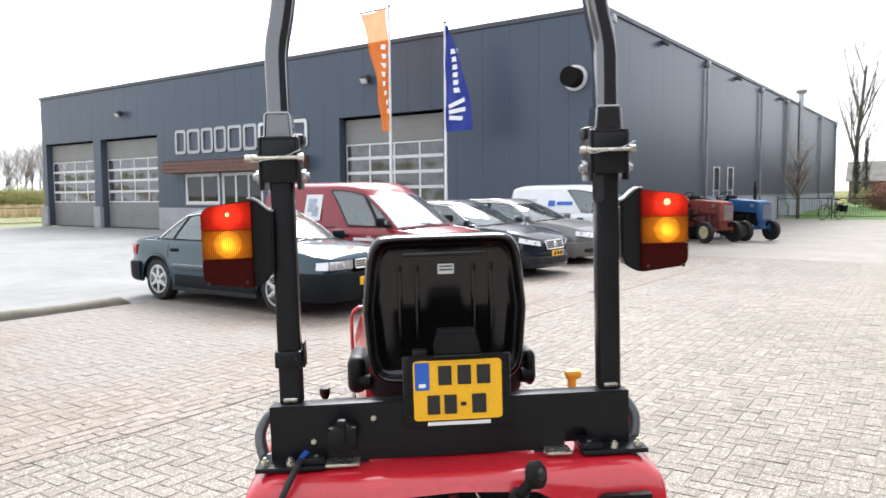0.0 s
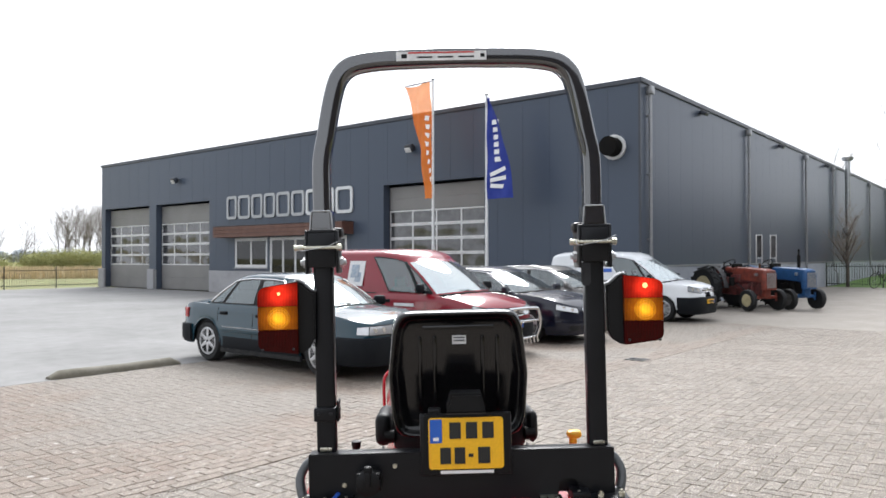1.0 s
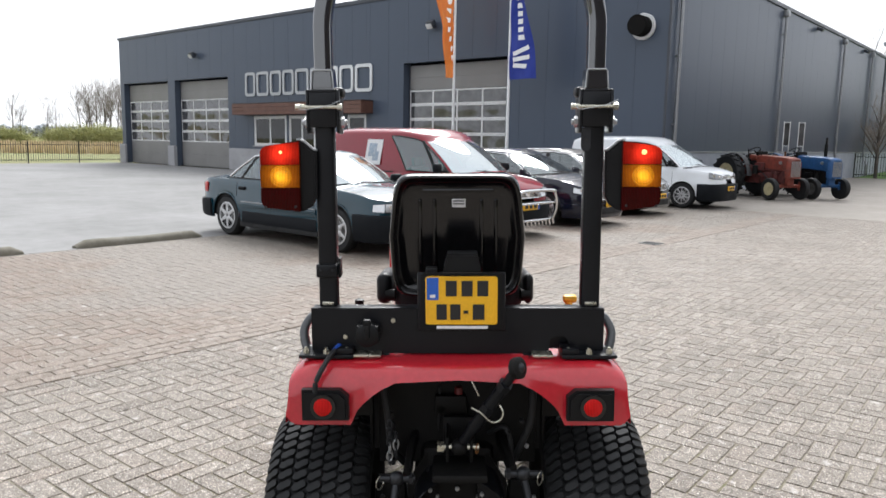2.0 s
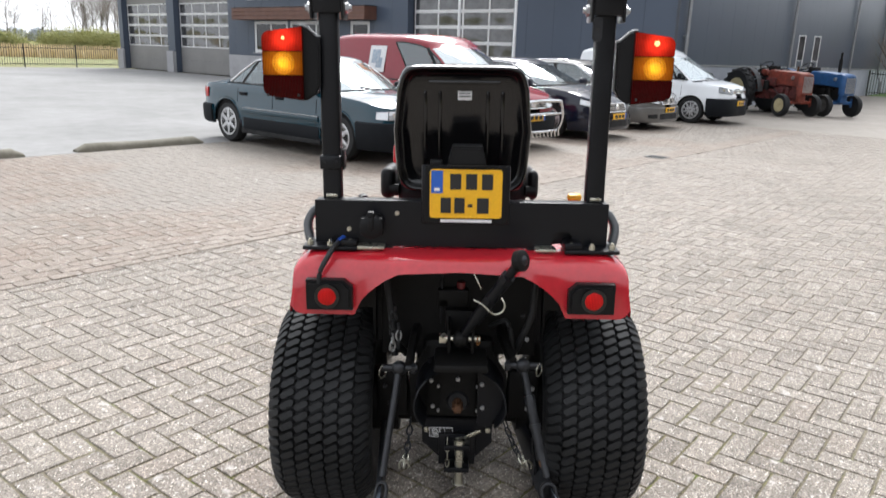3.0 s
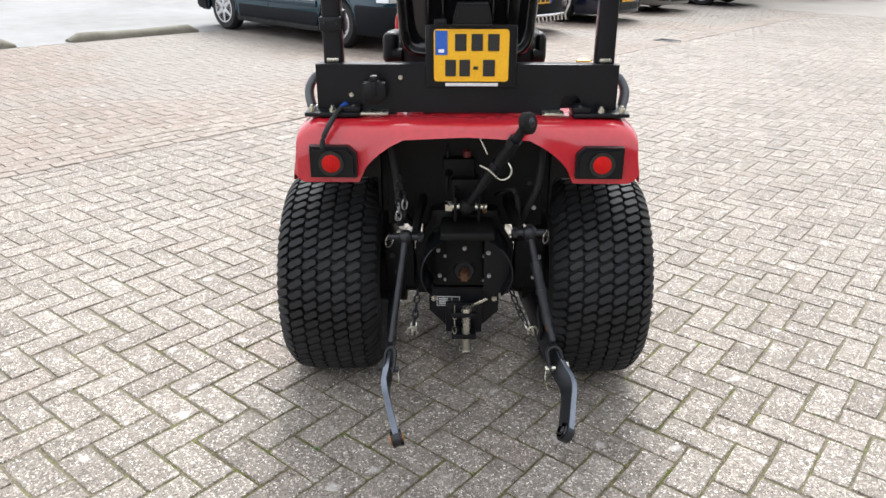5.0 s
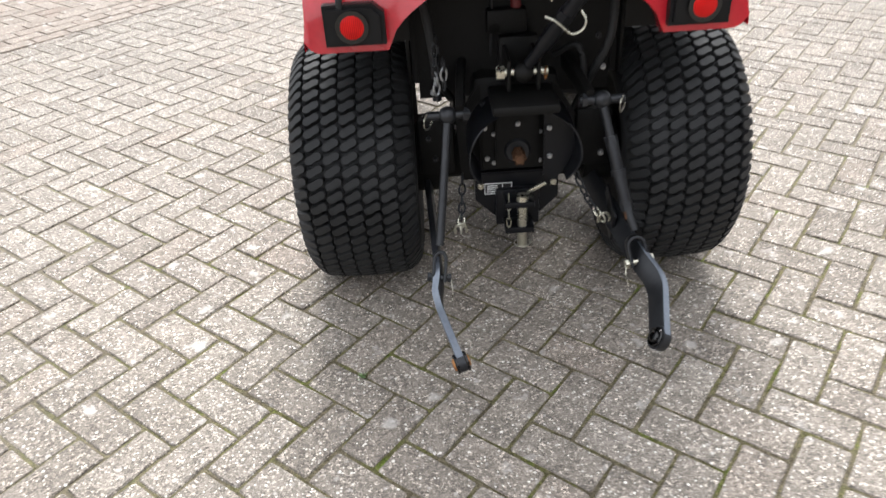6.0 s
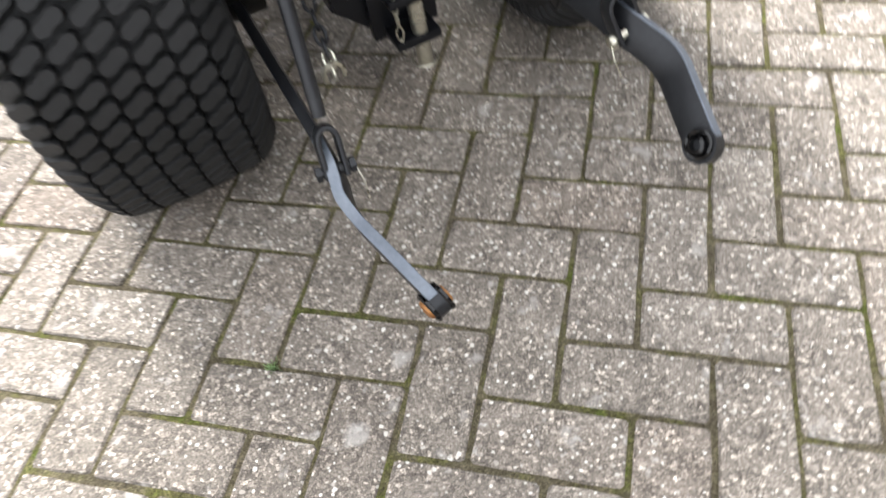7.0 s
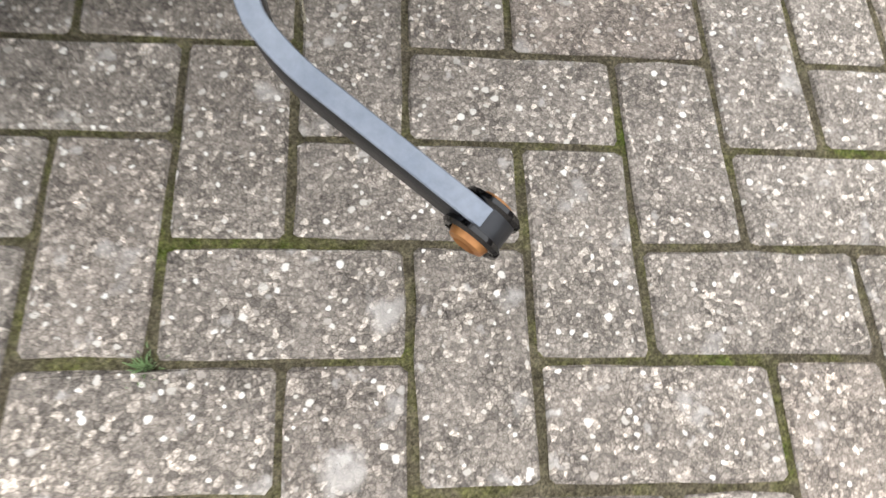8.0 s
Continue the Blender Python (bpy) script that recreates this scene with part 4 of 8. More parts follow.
            for c in range(len(cols) - 1):
                shell.faces.new((top[c], top[c + 1], row[c + 1], row[c]))
            top = row
    bmesh.ops.remove_doubles(shell, verts=shell.verts, dist=1e-4)
    bmesh.ops.recalc_face_normals(shell, faces=shell.faces)
    part("roof", shell, S.get("roof_paint", paint_mat), ob, "roof and window pillars", smooth=35)
    for key, quads in sets.items():
        if not quads:
            continue
        g = bmesh.new()
        for q in quads:
            g.faces.new([g.verts.new(p) for p in q])
        bmesh.ops.remove_doubles(g, verts=g.verts, dist=1e-4)
        bmesh.ops.recalc_face_normals(g, faces=g.faces)
        part("side_window" if key.startswith("side") else key, g, S.get("screen", CAR_SCREEN) if key == "windscreen" else CAR_GLASS, ob, smooth=60).visible_shadow = False

    def on_cabin(x, t, off=0.0, sg=1):
        """A point of the cabin's side at a given x."""
        xa, xc = A0 + (A1 - A0) * (t - 0.05 * math.sin(math.pi * t)), C0 + (C1 - C0) * (t - 0.06 * math.sin(math.pi * t))
        p = cabin(("s", min(1, max(0, (x - xa + 0.055) / (xc + 0.11 - xa)))), t)
        return Vector((p.x, sg * (p.y + off), p.z))
    for sg in (-1, 1):
        # window frames, pillars between the panes, bright trim
        for xb, xt, w in S["pillars"]:
            pts = [on_cabin(xb + (xt - xb) * t, t, 0.003, sg) for t in (0.05, 0.3, 0.6, 0.94)]
            part("door_pillar", tube(pts, 0, section=[(-w / 2, -0.006), (w / 2, -0.006), (w / 2, 0.006), (-w / 2, 0.006)], up=(0, sg, 0.3)), SEAM, ob, smooth=False)
        end = last_glass
        rim = [("s", k / ns * end) for k in range(ns + 1)]
        loop = [cabin(c, 0.07) for c in rim] + [cabin(rim[-1], t) for t in (0.3, 0.6)] + [cabin(c, 0.93) for c in rim[::-1]] + [cabin(rim[0], t) for t in (0.6, 0.3)]
        part("window_seal", tube([(p.x, sg * (p.y + 0.001), p.z) for p in loop], 0.011, 6, True), SEAM, ob)
        if S.get("trim"):
            arc = [cabin(("s", 0.0), t) for t in (0.1, 0.4, 0.7)] + [cabin(("s", k / ns), 0.96) for k in range(ns + 1)] + [cabin(("s", 1.0), t) for t in (0.7, 0.4, 0.1)]
            part("window_trim", tube([(p.x, sg * (p.y + 0.008), p.z) for p in arc], 0.014, 6), CHROME, ob, "chrome window trim")
        if S.get("roof_rail"):
            part("roof_rail", tube([Vector((1, sg, 1)) * cabin(("s", k / ns), 1.0) + Vector((0, -sg * 0.06, 0.05)) for k in range(2, ns)], 0.016, 8), CHROME, ob)
        # seams, handles, mouldings and side strips
        def side_y(x, z, off=0.0):
            return sg * (plan(x) * frac(z, flow(shoulder, x)) + off)
        for x, za, zc in S["seams"]:
            pts = [(x, side_y(x, z, 0.0), z) for z in np.linspace(za, zc, 7)]
            part("door_seam", tube(pts, 0, section=[(-0.0035, -0.003), (0.0035, -0.003), (0.0035, 0.003), (-0.0035, 0.003)], up=(0, sg, 0)), SEAM, body, smooth=False)
        for x, z in S["handles"]:
            h = bmesh.new()
            add_box(h, (x, side_y(x, z, 0.014), z), (0.17, 0.022, 0.03), 0.009)
            add_box(h, (x, side_y(x, z, 0.0), z - 0.006), (0.2, 0.012, 0.055), 0.005)
            part("door_handle", h, S.get("handle_mat", paint_mat), body)
        for z, h, out, mat, sides in S.get("strips", ()):
            for xa, xb in sides:
                g = [(x, side_y(x, z, out * 0.4), z) for x in np.linspace(xa, xb, 12)]
                part("side_strip", tube(g, 0, section=rounded(out * 2, h, min(out, h / 2) * 0.8, 2)), mat, body)
        mx, mz = S["mirror"]
        mo = bmesh.new()
        add_box(mo, (mx, sg * (H + 0.06), mz + 0.01), (0.1, 0.21, 0.15), 0.045, Matrix.Rotation(radians(-sg * 12), 3, "Z"), 3)
        add_box(mo, (mx + 0.02, sg * (H - 0.07), mz - 0.05), (0.08, 0.16, 0.05), 0.018)
        part("wing_mirror", mo, S.get("mirror_mat", paint_mat), ob)
        for xw in (0.0, -wb):
            lip = [(xw + (Ra - 0.003) * math.cos(math.pi * k / 18), sg * (plan(xw + (Ra - 0.003) * math.cos(math.pi * k / 18)) * 0.993), R + (Ra - 0.003) * math.sin(math.pi * k / 18)) for k in range(19)]
            part("arch_lip", tube(lip, 0.014, 6), S.get("lip", paint_mat), body)
            car_wheel(ob, xw, sg * (H - 0.125), R, sg, S["spokes"], S.get("rim_mat", ALLOY))
        part("sill", tube([(x, sg * H * 0.965, S["sill"] + 0.025) for x in (-wb + Ra + 0.01, -wb / 2, -Ra - 0.01)], 0, section=rounded(0.05, 0.09, 0.015, 2)), S.get("sill_mat", SEAM), body)
        if S.get("repeater"):
            x, z = S["repeater"]
            part("repeater", box((x, side_y(x, z, 0.004), z), (0.06, 0.014, 0.03), 0.005), LAMP_AMBER, body)

    # nose
    def patch(name, aa, ab, lo, hi, mat, off=0.008, parent=None, lab="", depth=0.03, n=8):
        """A piece of the nose between two angles; lo and hi give the lower and upper edge at both ends."""
        g = bmesh.new()
        rows = []
        for o in (off, off - depth):
            rows.append([[g.verts.new(front_at(aa + (ab - aa) * i / n, lo[0] + (lo[1] - lo[0]) * i / n + ((hi[0] + (hi[1] - hi[0]) * i / n) - (lo[0] + (lo[1] - lo[0]) * i / n)) * j / 3, o)) for j in range(4)] for i in range(n + 1)])
        F, B = rows
        for i in range(n):
            for j in range(3):
                g.faces.new((F[i][j], F[i + 1][j], F[i + 1][j + 1], F[i][j + 1]))
            g.faces.new((F[i][0], F[i + 1][0], B[i + 1][0], B[i][0]))
            g.faces.new((F[i][3], F[i + 1][3], B[i + 1][3], B[i][3]))
        for i in (0, n):
            for j in range(3):
                g.faces.new((F[i][j], F[i][j + 1], B[i][j + 1], B[i][j]))
        bmesh.ops.recalc_face_normals(g, faces=g.faces)
        return part(name, g, mat, parent or ob, lab, smooth=35)

    def band(name, profile, mat, end=1, lab=""):
        """A bumper: a profile of (metres proud, height) bent round the nose or tail."""
        g = bmesh.new()
        rings = []
        low = (Ra + 0.012 - fs) / (x1 - fs) if end > 0 else (rs - (-wb - Ra - 0.012)) / (rs - x0)
        reach = math.degrees(math.acos(low ** ((nf if end > 0 else nr) / 2)))
        for k in range(45):
            a = reach * math.sin(math.pi / 2 * (-1 + 2 * k / 44))
            ring = []
            for off, z in profile:
                if end > 0:
                    p = front_at(a, z, off)
                else:
                    c, s = abs(math.cos(radians(a))), math.sin(radians(a))
                    p = Vector((rs - (rs - x0 + off) * c ** (2 / nr), math.copysign((H + off) * abs(s) ** (2 / nr), s) * frac(z, 0.9), z))
                ring.append(g.verts.new(p))
            rings.append(ring)
        for A, B in zip(rings, rings[1:]):
            for i in range(len(profile)):
                g.faces.new((A[i], A[(i + 1) % len(profile)], B[(i + 1) % len(profile)], B[i]))
        g.faces.new(rings[0])
        g.faces.new(rings[-1][::-1])
        bmesh.ops.recalc_face_normals(g, faces=g.faces)
        return part(name, g, mat, ob, lab, smooth=40)
    for args in S["bumpers"]:
        band(*args)
    gy, g0, g1 = S["grille"]
    gr = patch("grille", -ang(gy), ang(gy), (g0, g0), (g1, g1), SEAM, 0.01)
    bars = bmesh.new()
    for k in range(S.get("bars", 4)):
        z = g0 + (g1 - g0) * (k + 0.6) / S.get("bars", 4)
        add_tube(bars, [front_at(ang(gy) * u, z, 0.014) for u in np.linspace(-0.97, 0.97, 13)], 0, section=[(-0.004, -0.006), (0.004, -0.006), (0.004, 0.006), (-0.004, 0.006)])
    frame_pts = [front_at(ang(gy) * u, g1, 0.013) for u in np.linspace(-1, 1, 13)] + [front_at(ang(gy) * u, g0, 0.013) for u in np.linspace(1, -1, 13)]
    add_tube(bars, frame_pts, 0.011, 6, True)
    c = front_at(0, (g0 + g1) / 2, 0.016)
    add_lathe(bars, [(0, 0.058), (0.012, 0.055), (0.014, 0.0)], 20, "x", c)
    part("grille_bars", bars, CHROME, gr)
    for sg in (-1, 1):
        y0, y1, lo, hi = S["lamp"]
        aa, ab = (ang(y0), ang(y1)) if y1 < H else (ang(y0), y1)
        lm = patch("headlamp", sg * aa, sg * ab, lo, hi, S.get("lamp_mat", LAMP_CLEAR), 0.012)
        for u in (0.26, 0.68):
            a = aa + (ab - aa) * u
            zc = (lo[0] + (lo[1] - lo[0]) * u + hi[0] + (hi[1] - hi[0]) * u) / 2
            rr = (hi[0] - lo[0] + (hi[1] - lo[1] - hi[0] + lo[0]) * u) * 0.34
            p, q = front_at(sg * a, zc, 0.004), front_at(sg * a, zc, 0.016)
            part("reflector", rod(p, q, rr, rr * 0.9, 16), CHROME, lm)
        edge = [front_at(sg * (aa + (ab - aa) * i / 6), lo[0] + (lo[1] - lo[0]) * i / 6, 0.012) for i in range(7)] + [front_at(sg * (ab + (aa - ab) * i / 6), hi[1] + (hi[0] - hi[1]) * i / 6, 0.012) for i in range(7)]
        part("lamp_seal", tube(edge, 0.006, 5, True), SEAM, lm)
        if S.get("indicator"):
            a2, l2, h2 = S["indicator"]
            patch("indicator", sg * (ab + 1.5), sg * a2, l2, h2, LAMP_AMBER if S.get("amber") else LAMP_CLEAR, 0.011)
        for y0_, y1_, l_, h_ in S.get("intakes", ()):
            patch("air_intake", sg * ang(y0_) if y0_ else -0.01, sg * ang(y1_), l_, h_, SEAM, S.get("intake_off", 0.03))
        tz0, tz1, tlen = S["tail"]
        tl = bmesh.new()
        add_tube(tl, [(x0 + 0.03 + d, sg * (plan(x0 + 0.03 + d) * 0.975 + 0.004), (tz0 + tz1) / 2) for d in np.linspace(0.0, tlen, 6)], 0, section=rounded(0.03, tz1 - tz0, 0.012, 2))
        part("tail_lamp", tl, LAMP_RED, ob)
        part("wiper", tube([(A0 + bow0 * 0.75 + 0.02, sg * 0.1, flow(shoulder, A0) + 0.075), (A0 + bow0 * 0.62, sg * 0.1 - 0.35, flow(shoulder, A0) + 0.1)], 0.008, 5), SEAM, ob)
    base = [cabin(("f", abs(u)), 0.0) for u in np.linspace(-1, 1, 15)]
    part("cowl", tube([(p.x + 0.015, math.copysign(p.y, u), p.z + 0.008) for p, u in zip(base, np.linspace(-1, 1, 15))], 0.022, 6), SEAM, ob)
    p = front_at(0, S["plate"], S.get("plate_off", 0.055))
    plate_bars(ob, p.x, 0, S["plate"])
    # inside
    inn = bmesh.new()
    belt = flow(shoulder, A0)
    add_box2(inn, (A0 - 0.35, -H + 0.14, 0.55), (A0 + 0.05, H - 0.14, belt - 0.02), 0.04)
    add_box2(inn, (C0 - 0.1, -H + 0.14, 0.5), (C0 + 0.25, H - 0.14, belt - 0.03), 0.02)
    part("dashboard", inn, INTERIOR, ob)
    for y in (-0.36, 0.36):
        for xseat in S.get("seats", (-1.25, -2.1)):
            st = bmesh.new()
            add_box(st, (xseat + 0.2, y, 0.58), (0.5, 0.5, 0.14), 0.05)
            add_box(st, (xseat - 0.08, y, 0.85), (0.13, 0.48, 0.56), 0.05, Matrix.Rotation(radians(-14), 3, "Y"))
            add_box(st, (xseat - 0.15, y, 1.2), (0.09, 0.26, 0.17), 0.035, Matrix.Rotation(radians(-10), 3, "Y"))
            part("seat", st, INTERIOR, ob)
    part("steering_wheel", tube([(A0 - 0.45 + 0.06 * math.cos(t), 0.36 + 0.18 * math.sin(t), belt + 0.02 + 0.17 * math.cos(t)) for t in np.linspace(0, 2 * math.pi, 20, endpoint=False)], 0.014, 6, True), INTERIOR, ob)
    return ob


def bumper_profile(z0, z1, out):
    return [(-0.03, z0), (out * 0.6, z0 + 0.01), (out, z0 + 0.06), (out, z1 - 0.05), (out * 0.75, z1 - 0.01), (-0.02, z1)]


SEDAN_OLD = dict(width=1.70, R=0.325, wb=2.65, front=0.90, rear=-3.5, sill=0.2, nose=6.0, rake=0.35, rake_from=0.62, paint=GREEN_PAINT, crease=0.6,
    shoulder=[(-3.5, 0.84), (-3.42, 0.89), (-3.0, 0.915), (-2.4, 0.915), (-0.3, 0.89), (0.25, 0.855), (0.7, 0.795), (0.86, 0.765), (0.9, 0.74)], hood_crown=0.085, boot_crown=0.075,
    apillar=(-0.36, -0.98, 0.26, 0.12), cpillar=(-2.72, -2.18, 0.2, 0.12), rail=[(-2.2, 1.295), (-1.7, 1.34), (-1.3, 1.335), (-0.95, 1.305)], roofw=0.71, crown=0.07, trim=True,
    pillars=[(-1.47, -1.5, 0.075), (-2.3, -2.06, 0.04)], seams=[(-0.46, 0.24, 0.88), (-1.47, 0.24, 0.9), (-2.36, 0.66, 0.9)], handles=[(-1.3, 0.78), (-2.2, 0.79)], handle_mat=PLASTIC,
    mirror=(-0.52, 0.96), mirror_mat=PLASTIC, repeater=(-0.2, 0.66), spokes=6, seats=(-1.25, -2.15),
    # thin bright strip paints the moulding's highlight, last strip darkens the lower doors
    strips=[(0.535, 0.075, 0.013, GREEN_PAINT, ((-2.2, -0.4), (-3.3, -3.02))), (0.578, 0.012, 0.016, GALV, ((-2.2, -0.4),)), (0.34, 0.18, 0.008, PLASTIC, ((-2.2, -0.4),))],
    bumpers=[("front_bumper", bumper_profile(0.2, 0.585, 0.05), PLASTIC, 1, "dark grey front bumper"), ("rear_bumper", bumper_profile(0.28, 0.585, 0.04), PLASTIC, -1, "dark grey rear bumper")],
    grille=(0.285, 0.625, 0.735), lamp=(0.33, 0.72, (0.62, 0.62), (0.74, 0.735)), indicator=(66, (0.625, 0.63), (0.73, 0.72)), tail=(0.68, 0.84, 0.3), plate=0.46)
VAN = dict(category="van", width=1.79, R=0.325, wb=2.68, front=0.88, rear=-3.50, sill=0.24, nose=3.6, rake=0.5, rake_from=0.6, paint=RED_VAN, crease=0.66,
    shoulder=[(-3.5, 1.02), (-1.0, 1.02), (-0.1, 1.0), (0.3, 0.96), (0.62, 0.89), (0.82, 0.83), (0.88, 0.8)], hood_crown=0.1, boot_crown=0.03,
    apillar=(-0.06, -0.86, 0.3, 0.16), cpillar=(-3.4, -3.32, 0.06, 0.05), rail=[(-3.4, 1.64), (-2.6, 1.70), (-1.5, 1.70), (-1.1, 1.66), (-0.86, 1.6)], roofw=0.79, crown=0.11, rear_glass=False, glass_to=5 / 16,
    pillars=[(-0.42, -0.86, 0.05)], seams=[(-0.28, 0.34, 1.0), (-1.36, 0.34, 1.01), (-2.7, 0.5, 1.01)], handles=[(-1.18, 0.9), (-1.62, 0.9)], handle_mat=PLASTIC,
    mirror=(-0.32, 1.12), mirror_mat=PLASTIC, spokes=7, seats=(-1.15,), strips=[(0.44, 0.09, 0.012, PLASTIC, ((-2.26, -0.42),)), (1.02, 0.02, 0.01, SEAM, ((-3.3, -1.45),))],
    bumpers=[("front_bumper", bumper_profile(0.2, 0.6, 0.05), PLASTIC, 1), ("rear_bumper", bumper_profile(0.3, 0.55, 0.04), PLASTIC, -1)],
    grille=(0.36, 0.66, 0.77), lamp=(0.4, 60, (0.66, 0.72), (0.79, 0.86)), tail=(0.8, 1.3, 0.08), plate=0.52)
SALOON = dict(width=1.86, R=0.335, wb=2.78, front=0.93, rear=-3.72, sill=0.19, nose=3.2, rake=0.5, rake_from=0.5, paint=NAVY, crease=0.66,
    shoulder=[(-3.72, 0.97), (-3.2, 1.0), (-1.5, 0.97), (-0.3, 0.93), (0.3, 0.875), (0.68, 0.79), (0.88, 0.72), (0.93, 0.69)], hood_crown=0.1, boot_crown=0.05,
    apillar=(-0.34, -1.1, 0.32, 0.17), cpillar=(-3.3, -2.9, 0.14, 0.1), rail=[(-2.95, 1.3), (-2.3, 1.37), (-1.6, 1.385), (-1.1, 1.345)], roofw=0.7, crown=0.075, trim=True,
    pillars=[(-1.6, -1.66, 0.08), (-2.6, -2.45, 0.07)], seams=[(-0.42, 0.26, 0.93), (-1.6, 0.26, 0.97), (-2.5, 0.7, 0.97)], handles=[(-1.38, 0.83), (-2.42, 0.85)],
    mirror=(-0.45, 1.0), spokes=5, screen=CAR_SCREEN_DARK, seats=(-1.3, -2.25),
    bumpers=[("front_bumper", bumper_profile(0.17, 0.46, 0.03), NAVY, 1), ("rear_bumper", bumper_profile(0.25, 0.6, 0.02), NAVY, -1)],
    grille=(0.33, 0.52, 0.68), bars=5, lamp=(0.5, 66, (0.58, 0.66), (0.68, 0.76)), intakes=((0.0, 0.42, (0.24, 0.24), (0.36, 0.36)), (0.5, 0.74, (0.26, 0.27), (0.36, 0.35))), intake_off=0.036, tail=(0.75, 1.0, 0.15), plate=0.44)


BLOTS = worn("poster_blots", (0.25, 0.32, 0.4), (0.45, 0.48, 0.52), 0.6, 0, 14, 60, 0.0)
LAMP_SMOKE = worn("smoked_headlamp", (0.2, 0.21, 0.22), (0.1, 0.105, 0.11), 0.1, 0.4, 9, 40, 0.05, 0.8)


def build_cars():
    car("sedan", AB @ pose(-6.4, 5.95, 0), "dark teal green older four-door sedan with alloy wheels", SEDAN_OLD)
    rv = car("panel_van", AB @ pose(-6.42, 8.6, 0), "deep red panel van with a chrome bull bar", VAN)
    bar = bmesh.new()
    add_tube(bar, smooth_path([(0.97, -0.62, 0.3), (1.05, -0.6, 0.5), (1.07, -0.52, 0.72), (1.07, -0.4, 0.79), (1.07, 0.4, 0.79), (1.07, 0.52, 0.72), (1.05, 0.6, 0.5), (0.97, 0.62, 0.3)], 6), 0.03, 12)
    add_tube(bar, [(1.05, -0.57, 0.58), (1.09, 0, 0.59), (1.05, 0.57, 0.58)], 0.024, 12)
    bb = part("bull_bar", bar, CHROME, rv, "chrome bull bar with a toothed skid plate")
    sk = bmesh.new()
    add_tube(sk, smooth_path([(0.88, -0.7, 0.3), (1.0, -0.52, 0.3), (1.05, 0, 0.3), (1.0, 0.52, 0.3), (0.88, 0.7, 0.3)], 5), 0.025, 10)
    for k in range(10):
        y = -0.5 + 0.11 * k
        add_rod(sk, (1.05, y, 0.31), (1.06, y + 0.02, 0.21), 0.022)
    part("skid_plate", sk, CHROME, bb)
    tilt = Matrix.Rotation(radians(-13), 3, "X")
    def on_side(z, out):
        return -(0.828 - 0.2 * ((z - 1.02) / 0.66) ** 1.25 * 0.6 + out)
    pos = part("poster", box((-2.0, on_side(1.36, 0.01), 1.36), (0.4, 0.012, 0.46), 0.0, tilt), STICKER, rv, "pale poster with blue-grey blots")
    for x, z, w, h in ((-2.03, 1.4, 0.2, 0.24), (-1.94, 1.29, 0.15, 0.18), (-2.1, 1.24, 0.12, 0.12)):
        part("blot", box((x, on_side(z, 0.016 + 0.004 * w), z), (w, 0.008, h), 0.003, tilt), BLOTS, pos)
    part("door_print", box((-0.75, -0.885, 0.84), (0.45, 0.006, 0.05)), WHITE_PRINT, rv, "white bar in place of lettering")
    car("estate_car", AB @ pose(-6.38, 11.3, 0), "dark navy blue estate car with a chrome grille", SALOON)
    sil = dict(SALOON)
    sil["paint"] = SILVER
    sil["roof_rail"] = True
    sil["bumpers"] = [("front_bumper", bumper_profile(0.17, 0.5, 0.035), SILVER, 1), ("rear_bumper", bumper_profile(0.25, 0.6, 0.02), SILVER, -1)]
    sil["grille"] = (0.3, 0.56, 0.7)
    sil["lamp"] = (0.42, 62, (0.57, 0.63), (0.7, 0.75))
    sil["spokes"] = 7
    car("estate_car", AB @ pose(-6.66, 14.2, 0), "silver grey metallic estate car with chrome window trim", sil)
    wh = dict(VAN)
    wh["paint"] = WHITE_VAN
    wh["spokes"] = 10
    wh["lamp_mat"] = LAMP_SMOKE
    wh["lamp"] = (0.4, 60, (0.74, 0.78), (0.85, 0.92))
    wh["shoulder"] = [(-3.5, 1.02), (-1.0, 1.02), (-0.1, 1.0), (0.3, 0.97), (0.62, 0.93), (0.82, 0.89), (0.88, 0.86)]
    wh["grille"] = (0.38, 0.76, 0.83)
    wh["bars"] = 2
    wh["bumpers"] = [("front_bumper", bumper_profile(0.2, 0.64, 0.045), PLASTIC, 1, "dark grey front bumper"), ("rear_bumper", bumper_profile(0.3, 0.55, 0.04), PLASTIC, -1)]
    wv = car("panel_van", AB @ pose(-6.18, 17.35, 0), "white panel van with dark print on its side", wh)
    for x, z, w, h in ((-2.05, 1.3, 0.2, 0.16), (-1.66, 1.3, 0.46, 0.1), (-2.75, 1.32, 0.5, 0.2)):
        part("side_print", box((x, on_side(z, 0.008), z), (w, 0.006, h), 0, tilt), PLATE_BLUE if w < 0.48 else GALV, wv, "bar in place of lettering")


build_cars()


def sheet(name, a0, b0, a1, b1, z, mat, label, category, thick=0.05):
    ob = tagged(part(name, box2((a0, b0, z - thick), (a1, b1, z)), mat, None, smooth=False), label, category, kind="structure")
    ob.matrix_world = AB
    return ob




